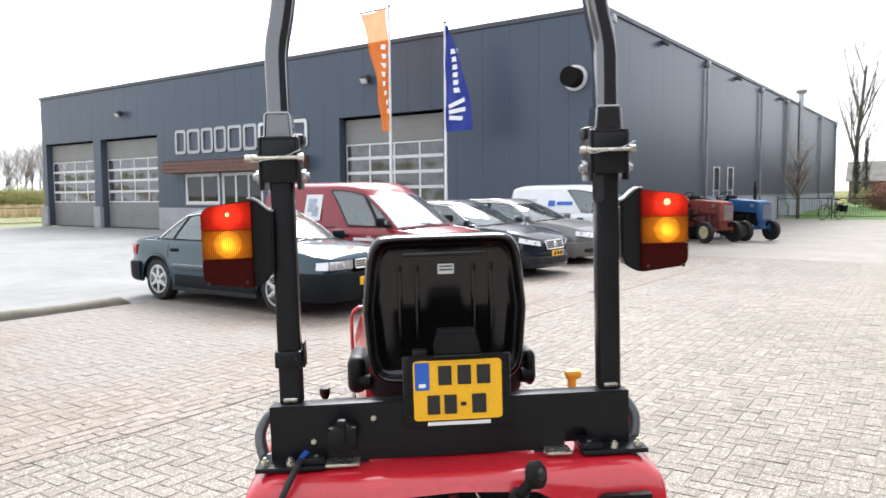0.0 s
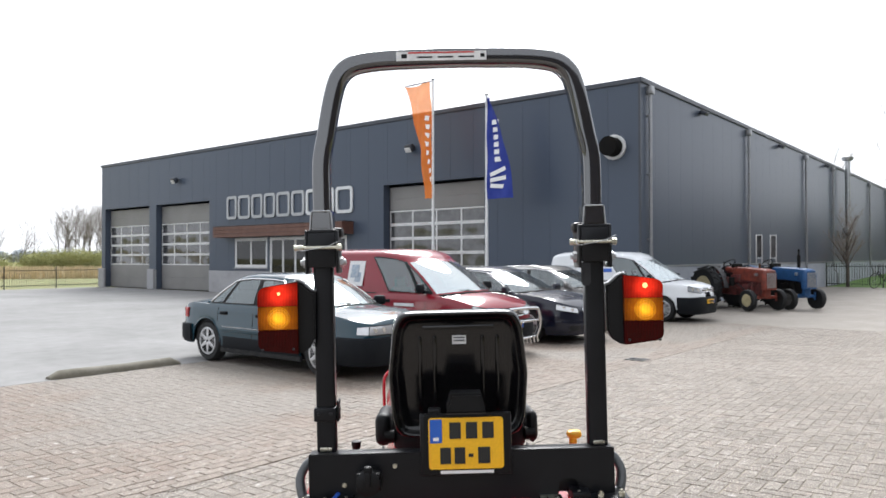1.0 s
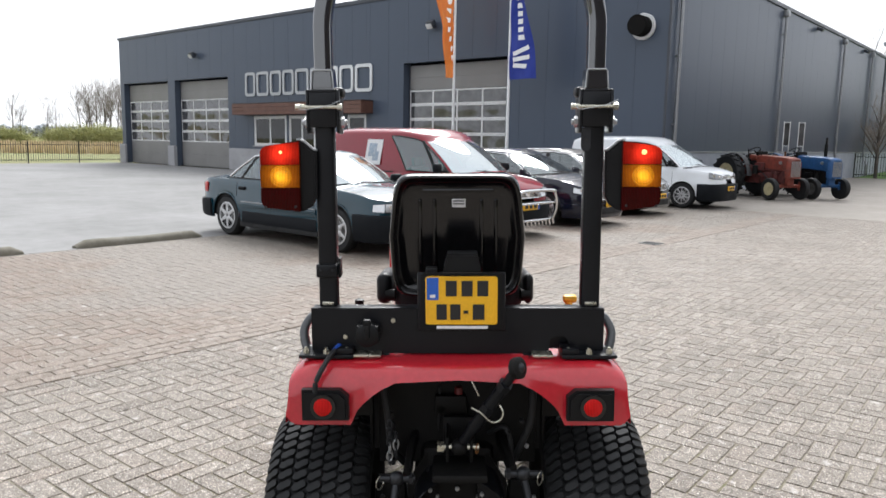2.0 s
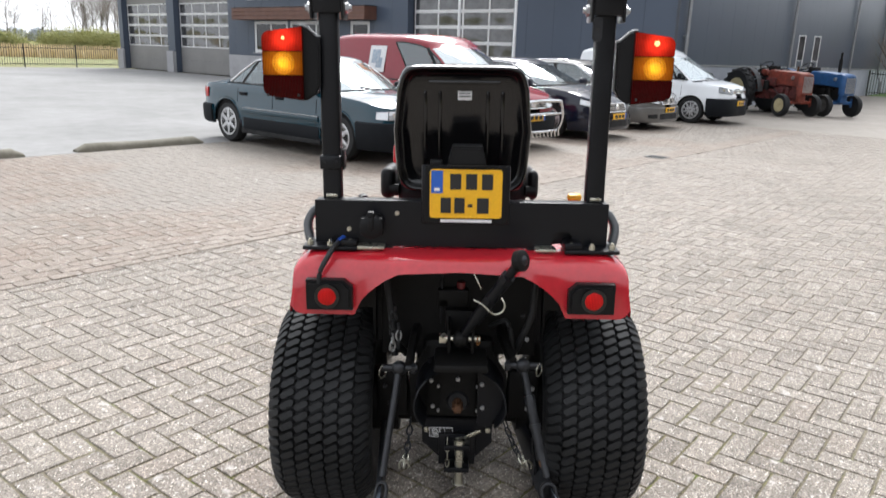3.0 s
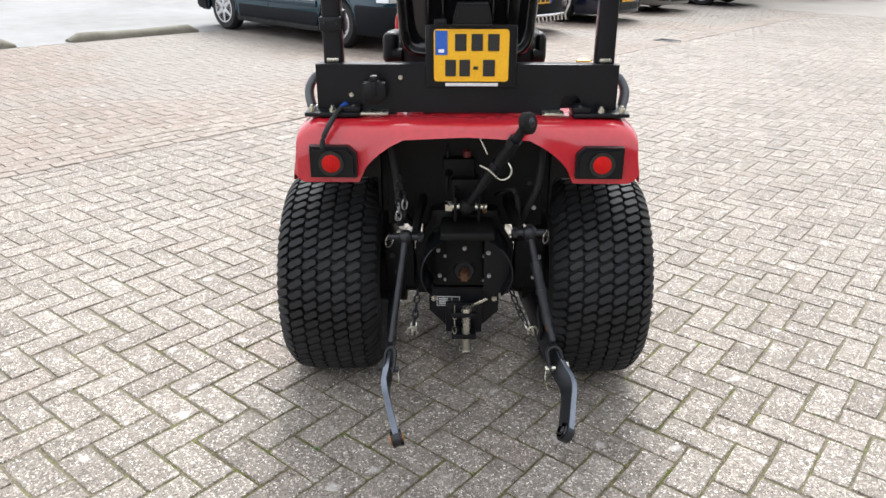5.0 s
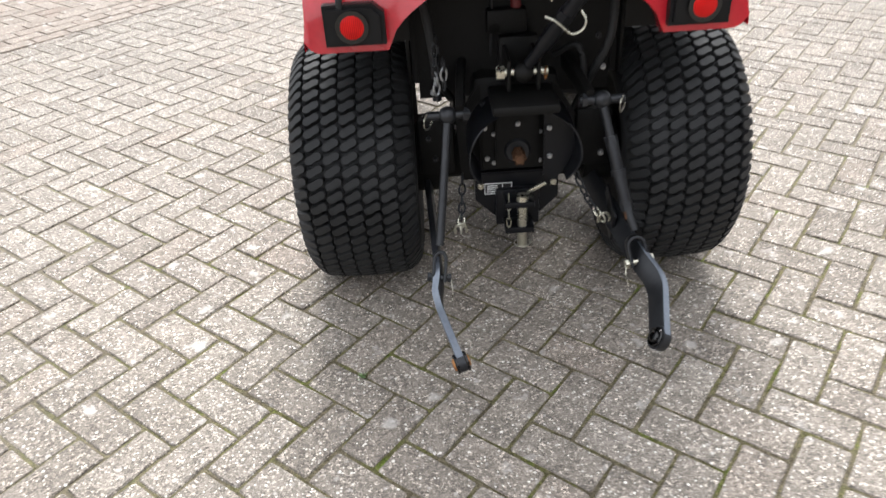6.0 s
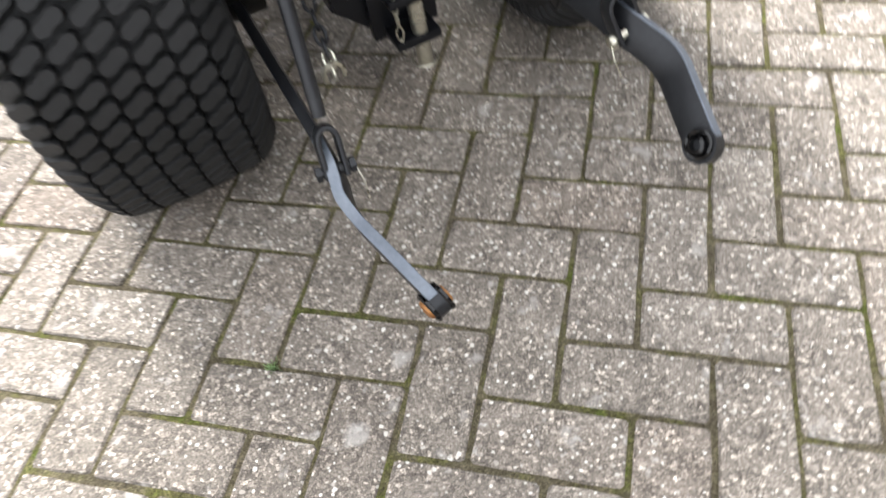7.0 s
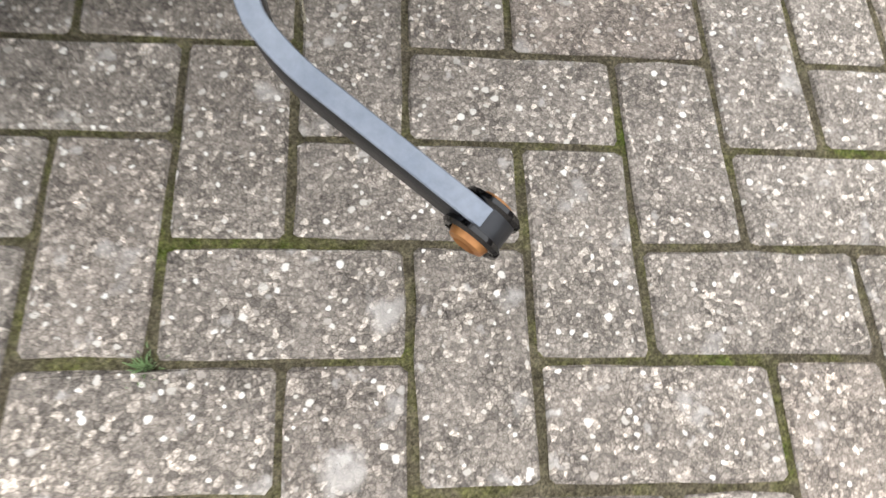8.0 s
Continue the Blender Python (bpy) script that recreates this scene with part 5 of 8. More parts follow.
# ---- the small tractor ----
def lens_material(name, col, glow, strength, lamp=None, reach=0.06):
    """A ribbed plastic lens; where a lamp burns behind it, the glow falls off with the distance from it."""
    mat, nt, bsdf = mix_tree(name, 0.12, 0, 0.12)
    v = coords(nt)
    w = nt.nodes.new("ShaderNodeTexWave")
    w.inputs["Scale"].default_value = 75.0
    nt.links.new(coords(nt, (1, 0, 0)), w.inputs["Vector"])
    n = noise_node(nt, v, 22.0, 2)
    c = blend(nt, 1.0, ramp(nt, n, [(0.3, col), (0.7, tuple(x * 0.7 for x in col))]), ramp(nt, w.outputs[1], [(0.2, (0.55, 0.55, 0.55)), (0.8, (1, 1, 1))]), "MULTIPLY")
    nt.links.new(c, bsdf.inputs["Base Color"])
    bsdf.inputs["Emission Color"].default_value = (*glow, 1)
    power = ramp(nt, n, [(0.3, (strength,) * 3), (0.7, (strength * 0.55,) * 3)])
    if lamp:
        far = nt.nodes.new("ShaderNodeVectorMath")
        far.operation = "DISTANCE"
        nt.links.new(v, far.inputs[0])
        far.inputs[1].default_value = lamp
        scale = nt.nodes.new("ShaderNodeMath")
        scale.operation = "DIVIDE"
        nt.links.new(far.outputs["Value"], scale.inputs[0])
        scale.inputs[1].default_value = reach
        power = blend(nt, 1.0, power, ramp(nt, scale.outputs[0], [(0.22, (2.6,) * 3), (0.5, (0.95,) * 3), (0.8, (0.3,) * 3), (1.0, (0.1,) * 3)]), "MULTIPLY")
    power = blend(nt, 1.0, power, ramp(nt, w.outputs[1], [(0.2, (0.6, 0.6, 0.6)), (0.8, (1, 1, 1))]), "MULTIPLY")
    nt.links.new(power, bsdf.inputs["Emission Strength"])
    bump(nt, bsdf, w.outputs[1], 0.4, 0.003)
    return mat


LENS_RED = lens_material("lit_red_lens", (0.1, 0.003, 0.002), (1.0, 0.035, 0.012), 0.34, (0.004, -0.022, 0.07), 0.075)
LENS_AMBER = lens_material("lit_amber_lens", (0.16, 0.034, 0.002), (1.0, 0.27, 0.01), 0.24, (0.003, -0.022, 0.002), 0.07)
# faint emission keeps this lens red though no bulb burns behind it
LENS_DARK = lens_material("dim_red_lens", (0.012, 0.0004, 0.0008), (1.0, 0.015, 0.015), 0.016)
BULB_RED = emissive("glowing_red_bulb", (1.0, 0.24, 0.08), 2.6)
BULB_AMBER = lens_material("glowing_amber_dome", (0.6, 0.18, 0.008), (1.0, 0.4, 0.014), 0.58, (0.003, -0.029, 0.002), 0.04)
# weak red emission brightens a plain reflector
REFLECTOR = lens_material("glowing_red_reflector", (0.6, 0.012, 0.012), (1.0, 0.02, 0.01), 0.05)
HOUSING = worn("dark_grey_plastic_housing", (0.004, 0.0042, 0.005), (0.006, 0.0063, 0.0072), 0.45, 0, 8, 260, 0.15, spec=0.22, dist=0.001)
HOOP_BLACK = worn("glossy_black_enamel", (0.005, 0.006, 0.0105), (0.006, 0.0075, 0.0125), 0.1, 0, 3, 80, 0.0, 0.0, spec=0.5)
HOOP_BLACK.node_tree.nodes["Principled BSDF"].inputs["IOR"].default_value = 2.1
GREY_HANDLE = worn("grey_handle", (0.09, 0.095, 0.1), (0.07, 0.074, 0.08), 0.35, 0.1, 8, 120, 0.04)
WARN_RED = worn("red_print", (0.5, 0.03, 0.03), None, 0.5, 0, 20, 100, 0.02)
CAP_RED = worn("dull_red_plastic", (0.16, 0.01, 0.012), None, 0.5, 0, 20, 100, 0.02)
BLUE_TIP = worn("blue_plastic", (0.02, 0.08, 0.4), None, 0.4, 0, 20, 100, 0.02)

TR = pose(0.008, 0, 0, 0, -1.2, 0)
trac = empty("compact_tractor", TR, "small red compact tractor with black roll bar on grey pavers", "tractor")


def bolt(parent, p, axis, r=0.008, h=0.007, mat=None):
    bm = rod(p, Vector(p) + Vector(axis) * h, r, r * 0.92, 6)
    add_rod(bm, Vector(p) + Vector(axis) * h * 0.9, Vector(p) + Vector(axis) * (h * 1.6), r * 0.5, seg=8)
    return part("bolt", bm, mat or ZINC, parent, smooth=30)


def ring_pts(c, r, n=18, tilt=(0, 0, 0), a0=0, a1=360):
    m = Euler([radians(v) for v in tilt]).to_matrix()
    return [Vector(c) + m @ Vector((r * math.cos(radians(a0 + (a1 - a0) * k / n)), 0, r * math.sin(radians(a0 + (a1 - a0) * k / n)))) for k in range(n + (0 if a1 - a0 >= 360 else 1))]


def tyre_radius(x, R, half):
    """The carcass's radius across the tread."""
    u = abs(x) / half
    return R - 0.013 * u * u - 0.036 * max(0, (u - 0.68) / 0.32) ** 2


def turf_tyre(wheel, R, half, rows, cols):
    prof = [(-half * 0.82, R * 0.5), (-half * 0.98, R * 0.6), (-half * 1.03, R * 0.7), (-half * 1.02, R * 0.78)]
    prof += [(half * u, tyre_radius(half * u, R, half) - 0.02) for u in (-1, -0.92, -0.8, -0.5, 0, 0.5, 0.8, 0.92, 1)]
    prof += [(half * 1.02, R * 0.78), (half * 1.03, R * 0.7), (half * 0.98, R * 0.6), (half * 0.82, R * 0.5)]
    tyre = part("tyre", lathe(prof, 72, "x"), BLACK_RUBBER, wheel)
    bm = bmesh.new()
    mid = lambda u: -0.21 * math.tanh(5 * u)
    lug = [(u, mid(u) - h) for u, h in ((-0.54, 0.12), (-0.48, 0.27), (-0.36, 0.37), (-0.12, 0.41), (0.12, 0.41), (0.36, 0.37), (0.48, 0.27), (0.54, 0.12))]
    lug += [(-u, -v) for u, v in lug]
    wid, step = 2 * half * 1.0 / cols, 2 * math.pi / rows
    for c in range(cols):
        xc = -half * 1.0 + wid * (c + 0.5)
        for r in range(rows):
            ang = (r + 0.07 * c) * step
            vs = []
            for lift, shrink in ((-0.014, 0.93), (0.004, 0.9), (0.0075, 0.82)):
                ring = []
                for u, v in lug:
                    x = xc + u * wid * shrink
                    t = ang + v * step * shrink
                    rr = tyre_radius(x, R, half) - 0.008 + lift
                    ring.append(bm.verts.new((x, rr * math.cos(t), rr * math.sin(t))))
                vs.append(ring)
            n = len(lug)
            for A, B in zip(vs, vs[1:]):
                for i in range(n):
                    bm.faces.new((A[i], A[(i + 1) % n], B[(i + 1) % n], B[i]))
            bm.faces.new(vs[-1])
    bmesh.ops.recalc_face_normals(bm, faces=bm.faces)
    part("tread", bm, BLACK_RUBBER, tyre, "block tread of worn turf tyre", smooth=35)


def rear_wheels():
    for s in (-1, 1):
        w = empty_part("rear_wheel", trac, (s * 0.432, 0.225, 0.342))
        turf_tyre(w, 0.35, 0.158, 66, 7)
        rim = lathe([(-s * 0.13, 0.18), (-s * 0.12, 0.165), (-s * 0.02, 0.155), (-s * 0.0, 0.1), (0, 0.0)], 40, "x")
        part("rim", rim, BLACK_DIRTY, w)
        part("rim", lathe([(s * 0.13, 0.18), (s * 0.12, 0.165), (s * 0.05, 0.155), (s * 0.03, 0.1), (s * 0.03, 0.0)], 40, "x"), RED_PAINT, w, "red painted wheel disc")
        for k in range(5):
            a = radians(72 * k)
            bolt(w, (-s * 0.004, 0.06 * math.cos(a), 0.06 * math.sin(a)), (-s, 0, 0), 0.011, 0.012, STEEL_DARK)


def fender():
    xs = [-0.5, -0.499, -0.495, -0.485, -0.47, -0.45, -0.43, -0.4, -0.37, -0.34, -0.325, -0.31, -0.29, -0.27, -0.25, -0.22, -0.18, -0.12, -0.06]
    xs = xs + [0.0] + [-x for x in xs[::-1]]
    def topz(x):
        d = max(0.0, abs(x) - 0.42) / 0.08
        return 0.943 - 0.05 * (1 - math.sqrt(max(0, 1 - min(1, d) ** 2))) - (0.05 if abs(x) > 0.4985 else 0) - (0.06 if abs(x) >= 0.5 else 0)
    def bot(x):
        t = min(1, max(0, (0.308 - abs(x)) / 0.12))
        t = t ** 0.55
        return 0.774 + 0.03 * max(0.0, (abs(x) - 0.465) / 0.035) ** 2.2 + 0.122 * t + 0.01 * max(0, 1 - abs(x) / 0.2)
    rows = [(0.56, -0.03), (0.5, -0.006), (0.35, 0.0), (0.15, 0.0), (0.02, 0.0), (-0.05, -0.003), (-0.08, -0.014), (-0.1, -0.034), (-0.112, -0.07)]
    bm = bmesh.new()
    grid = []
    for x in xs:
        zt, zb = topz(x), bot(x)
        k = min(1.0, max(0.05, (zt - zb) / 0.16))
        flare = 0.978
        col = [(x * flare, y, zt + dz * k) for y, dz in rows]
        zb_ = min(zb, zt - 0.004)
        n = 4
        za = zt + rows[-1][1] * k
        for i in range(1, n + 1):
            t = i / n
            col.append((x * flare * (1 + 0.006 * t), -0.112 - 0.012 * t, za + (zb_ - za) * t))
        col.append((x * flare, -0.104, zb_ - 0.002))
        col.append((x * flare * 0.995, -0.085, zb_ + 0.004))
        grid.append([bm.verts.new(p) for p in col])
    for A, B in zip(grid, grid[1:]):
        for i in range(len(A) - 1):
            bm.faces.new((A[i], A[i + 1], B[i + 1], B[i]))
    bmesh.ops.recalc_face_normals(bm, faces=bm.faces)
    part("fender", bm, RED_PAINT, trac, "glossy red rear fender with an arched cut-out", smooth=60)
    # black plates added so that the space under the fender stays dark
    for p0, p1 in (((-0.47, -0.08, 0.898), (0.47, 0.5, 0.912)), ((-0.25, 0.13, 0.55), (0.25, 0.14, 0.895)), ((-0.265, 0.12, 0.6), (-0.25, 0.5, 0.9)), ((0.25, 0.12, 0.6), (0.265, 0.5, 0.9))):
        part("dark_backing", box2(p0, p1), BLACK_DIRTY, trac)
    # a black plate added to keep the gap over each tyre dark
    for s in (-1, 1):
        part("dark_gap_liner", box2((min(s * 0.262, s * 0.485), 0.05, 0.735), (max(s * 0.262, s * 0.485), 0.056, 0.897)), BLACK_DIRTY, trac)
    # black plate added behind the notch to cover the red there
    part("notch_backing", box2((0.262, 0.022, 0.957), (0.345, 0.03, 1.03), 0.003), BLACK_PAINT, trac)
    # lamps in the fender
    for s in (-1, 1):
        o = [(-0.066, -0.045), (0.066, -0.045), (0.066, 0.045), (-0.042, 0.045), (-0.066, 0.024)]
        if s < 0:
            o = [(-x, z) for x, z in o]
        lm = part("fender_lamp", prism([(s * 0.374 + x, 0.838 + z) for x, z in o], -0.15, -0.11, "xz", 0.009), HOUSING, trac, "black lamp housing with a round red reflector")
        part("lamp_rim", lathe([(-0.15, 0.036), (-0.158, 0.036), (-0.158, 0.03)], 28, "y", (s * 0.378, 0, 0.838)), BLACK_GLOSS, lm)
        part("reflector", lathe([(-0.15, 0.0295), (-0.156, 0.0295), (-0.161, 0.02), (-0.163, 0.0)], 28, "y", (s * 0.378, 0, 0.838)), REFLECTOR, lm)
    # feet of the roll bar
    for s in (-1, 1):
        ft = bmesh.new()
        add_box(ft, (s * 0.385, 0.0, 0.9515), (0.16, 0.1, 0.012), 0.003)
        add_box(ft, (s * 0.33, 0.0, 0.966), (0.05, 0.09, 0.016), 0.003)
        foot = part("roll_bar_foot", ft, BLACK_PAINT, trac)
        for dx, dy in ((-0.06, -0.03), (0.06, -0.03), (0.0, -0.035)):
            bolt(foot, (s * 0.385 + dx, dy, 0.957), (0, 0, 1), 0.01, 0.012)
    part("washer_strip", box((-0.265, -0.02, 0.953), (0.08, 0.05, 0.008), 0.002), ZINC, trac)
    part("washer_strip", box((0.25, -0.02, 0.953), (0.06, 0.05, 0.008), 0.002), ZINC, trac)
    part("cable", tube(smooth_path([(-0.355, -0.005, 0.965), (-0.365, -0.06, 0.965), (-0.385, -0.12, 0.935), (-0.4, -0.138, 0.9), (-0.402, -0.14, 0.862)], 6), 0.0075, 10), BLACK_RUBBER, trac)
    part("cable_tip", rod((-0.352, 0.0, 0.97), (-0.36, -0.035, 0.966), 0.0095), BLUE_TIP, trac)


def roll_bar():
    bar = part("rear_bar", prism([(-0.434, 0.948), (0.272, 0.948), (0.276, 0.99), (0.29, 1.0), (0.318, 1.0), (0.33, 0.985), (0.33, 0.95), (0.434, 0.952), (0.434, 1.086), (-0.434, 1.086)], 0.0, 0.009, "xz", 0.0025), BLACK_PAINT, trac, "black folded steel crossbar")
    fl = bmesh.new()
    add_box2(fl, (-0.432, 0.0095, 1.0775), (0.432, 0.055, 1.0855), 0.002)
    for x0, x1 in ((-0.245, -0.203), (0.196, 0.222)):
        add_box2(fl, (x0, 0.001, 0.926), (x1, 0.01, 0.9475), 0.002)
    part("flange", fl, BLACK_PAINT, bar)
    for p in ((-0.19, 1.05), (-0.333, 1.0)):
        bolt(bar, (p[0], -0.001, p[1]), (0, -1, 0), 0.0075, 0.005)
    for s in (-1, 1):
        x = s * 0.387 if s < 0 else 0.398
        post = part("post", tube([(x, 0.055, 0.955), (x, 0.055, 1.655)], 0, section=rounded(0.055, 0.05, 0.009, 3), up=(0, 1, 0)), BLACK_PAINT, trac)
        part("post_cap", box((x, 0.045, 1.094), (0.035, 0.04, 0.012), 0.003), ZINC, post)
        hinge = bmesh.new()
        add_box(hinge, (x, 0.02, 1.665), (0.08, 0.01, 0.1), 0.004)
        for d in (-1, 1):
            add_box(hinge, (x + d * 0.044, 0.055, 1.66), (0.009, 0.08, 0.125), 0.004)
        add_box(hinge, (x, 0.055, 1.718), (0.097, 0.075, 0.01), 0.004)
        hg = part("hinge", hinge, BLACK_PAINT, trac, "black hinge bracket with zinc pins")
        pin = bmesh.new()
        add_rod(pin, (x - 0.065, 0.004, 1.672), (x + 0.06, 0.004, 1.672), 0.005)
        add_rod(pin, (x - 0.075, 0.004, 1.672), (x - 0.05, 0.004, 1.672), 0.0085)
        add_rod(pin, (x + 0.045, 0.004, 1.672), (x + 0.058, 0.004, 1.672), 0.0105, seg=6)
        part("locking_pin", pin, ZINC, hg)
        part("wire_clip", tube(smooth_path([(x - 0.06, -0.004, 1.68), (x - 0.055, -0.012, 1.664), (x - 0.02, -0.016, 1.668), (x + 0.02, -0.016, 1.675), (x + 0.055, -0.008, 1.69)], 5), 0.0013, 6), GALV, hg)
        for d in (-1, 1):
            b = bmesh.new()
            add_rod(b, (x + d * 0.046, 0.05, 1.63), (x + d * 0.058, 0.05, 1.63), 0.016, seg=6)
            add_rod(b, (x + d * 0.056, 0.05, 1.63), (x + d * 0.066, 0.05, 1.63), 0.008)
            part("pivot_nut", b, GALV, hg)
        sleeve = prism([(x - 0.033, 1.722), (x + 0.033, 1.722), (x + 0.029, 1.778), (x - 0.029, 1.778)], 0.02, 0.09, "xz", 0.006)
        part("sleeve", sleeve, HOOP_BLACK, hg)
        part("sleeve_edge", tube([(x - 0.032, 0.02, 1.724), (x - 0.0285, 0.02, 1.772), (x - 0.025, 0.02, 1.777), (x + 0.025, 0.02, 1.777), (x + 0.0285, 0.02, 1.772), (x + 0.032, 0.02, 1.724)], 0.0024, 6), GALV, hg, "thin bright rim")
        part("rubber_stop", box((x - s * 0.043, 0.06, 1.715), (0.03, 0.05, 0.03), 0.009), HOUSING, hg)
    tab = part("tab", prism([(0.371 + x, 1.579 + z) for x, z in ((-0.014, 0.034), (-0.014, -0.024), (-0.008, -0.033), (0.008, -0.033), (0.014, -0.024), (0.014, 0.034))][::-1], 0.0225, 0.0285, "xz", 0.002), STEEL_DARK, trac, "dark steel tab with a hole")
    # black disc laid on for the dark of the hole
    part("hole", lathe([(0.0222, 0.0055), (0.022, 0.0)], 14, "y", (0.371, 0, 1.578)), PRINT_BLACK, tab)
    sl = bmesh.new()
    add_box(sl, (-0.388, 0.05, 1.194), (0.063, 0.062, 0.04), 0.004)
    sv = part("post_sleeve", sl, BLACK_PAINT, trac)
    for dx in (-0.018, 0.018):
        bolt(sv, (-0.388 + dx, 0.0185, 1.197), (0, -1, 0), 0.005, 0.003, STEEL_DARK)
    part("strap_end", box((-0.353, 0.06, 1.2), (0.005, 0.05, 0.06), 0.002), HOUSING, sv)
    half = [(0.393, 0.058, 1.735), (0.394, 0.058, 1.86), (0.392, 0.058, 1.93), (0.379, 0.058, 1.996), (0.366, 0.058, 2.067), (0.352, 0.058, 2.128), (0.334, 0.058, 2.172), (0.296, 0.058, 2.202), (0.22, 0.058, 2.215), (0.1, 0.058, 2.219), (0, 0.058, 2.22)]
    path = smooth_path([(x + 0.006, y, z) for x, y, z in half + [(-x, y, z) for x, y, z in half[-2::-1]]], 4)
    hoop = part("hoop", tube(path, 0, section=rounded(0.05, 0.066, 0.015, 4), up=(0, 1, 0)), HOOP_BLACK, trac, "glossy black bent roll bar hoop", smooth=40)
    dec = part("decal", box((-0.032, 0.0232, 2.218), (0.26, 0.0024, 0.026)), STICKER, hoop, "white decal with a red line")
    part("red_line", box((-0.032, 0.0222, 2.2275), (0.19, 0.002, 0.0045)), WARN_RED, dec)
    for x, z, w, h in [(-0.08 + 0.06 * k, 2.2145, 0.045, 0.0045) for k in range(3)] + [(-0.139, 2.218, 0.016, 0.012), (0.087, 2.218, 0.012, 0.01)]:
        part("print_bar", box((x, 0.0222, z), (w, 0.002, h)), HOUSING, dec, "small dark bar")


def tail_lamps():
    for s, xc, yc, zc, yaw in ((-1, -0.508, -0.012, 1.475, 7), (1, 0.536, 0.034, 1.473, -7)):
        lamp = empty_part("tail_lamp", trac, (xc, yc, zc))
        lamp.rotation_euler = (0, 0, radians(yaw))
        lamp["label"] = "lit red and amber tail lamp in a black housing"
        q = -s
        def outline(u_in, u_out, z_in, z_out, r):
            """Square towards the post, lower and rounded on the outer side."""
            pts = [(u_in, z_in), (u_in, -z_in)]
            for sg in (-1, 1):
                for k in range(6):
                    a = radians(90 * (k if sg < 0 else 5 - k) / 5)
                    pts.append((u_out + r - r * math.sin(a), sg * (z_out - r + r * math.cos(a))))
            pts = [(q * u, z) for u, z in pts]
            return pts if q < 0 else pts[::-1]
        part("housing", prism(outline(0.056, -0.056, 0.103, 0.09, 0.024), 0.012, 0.075, "xz", 0.004), HOUSING, lamp)
        def seg(z0, z1):
            pts = outline(0.0545, -0.0545, 0.1015, 0.0885, 0.023)
            clip = []
            for x, z in pts:
                clip.append((x, min(max(z, z0), z1)))
            out = []
            for p in clip:
                if not out or (abs(p[0] - out[-1][0]) + abs(p[1] - out[-1][1])) > 1e-5:
                    out.append(p)
            if abs(out[0][0] - out[-1][0]) + abs(out[0][1] - out[-1][1]) < 1e-5:
                out.pop()
            return out
        a, b = 0.034, -0.031
        part("red_lens", prism(seg(a + 0.001, 0.1), -0.022, 0.0115, "xz", 0.003), LENS_RED, lamp)
        part("amber_lens", prism(seg(b + 0.001, a - 0.001), -0.022, 0.0115, "xz", 0.003), LENS_AMBER, lamp)
        part("dark_lens", prism(seg(-0.1, b - 0.001), -0.022, 0.0115, "xz", 0.003), LENS_DARK, lamp)
        bs = bmesh.new()
        bmesh.ops.create_uvsphere(bs, u_segments=16, v_segments=10, radius=0.0048 if s < 0 else 0.0078, matrix=Matrix.Translation((0.004, -0.021, 0.07)))
        part("bulb", bs, BULB_RED, lamp)
        part("amber_dome", lathe([(-0.0222, 0.031), (-0.025, 0.029), (-0.0235, 0.026), (-0.0265, 0.022), (-0.025, 0.019), (-0.028, 0.013), (-0.029, 0.006), (-0.0292, 0.0)], 32, "y", (0.003, 0, 0.002)), BULB_AMBER, lamp)
        for dx, dz in ((-0.042, -0.085), (0.042, -0.085)):
            part("lens_screw", lathe([(-0.022, 0.004), (-0.025, 0.004), (-0.0255, 0)], 10, "y", (dx, 0, dz)), STEEL_DARK, lamp)
        # moulded arm towards the post, with a bright edge on top
        arm = [(0.05, -0.101), (0.066, -0.1), (0.088, -0.086), (0.102, -0.06), (0.104, 0.07), (0.092, 0.074), (0.08, 0.084), (0.066, 0.097), (0.05, 0.102)]
        arm = [(q * u, z) for u, z in arm]
        part("bracket", prism(arm if q > 0 else arm[::-1], 0.005, 0.085, "xz", 0.006), HOUSING, lamp)
        top = [(q * u, 0.04, z) for u, z in ((0.046, 0.1055), (0.056, 0.1055), (0.068, 0.1), (0.082, 0.087), (0.093, 0.0775), (0.105, 0.0745))]
        part("top_strip", tube(top, 0, section=rounded(0.006, 0.05, 0.002, 1), up=(0, 1, 0)), GALV, lamp, "thin bright strip along the arm's top edge")


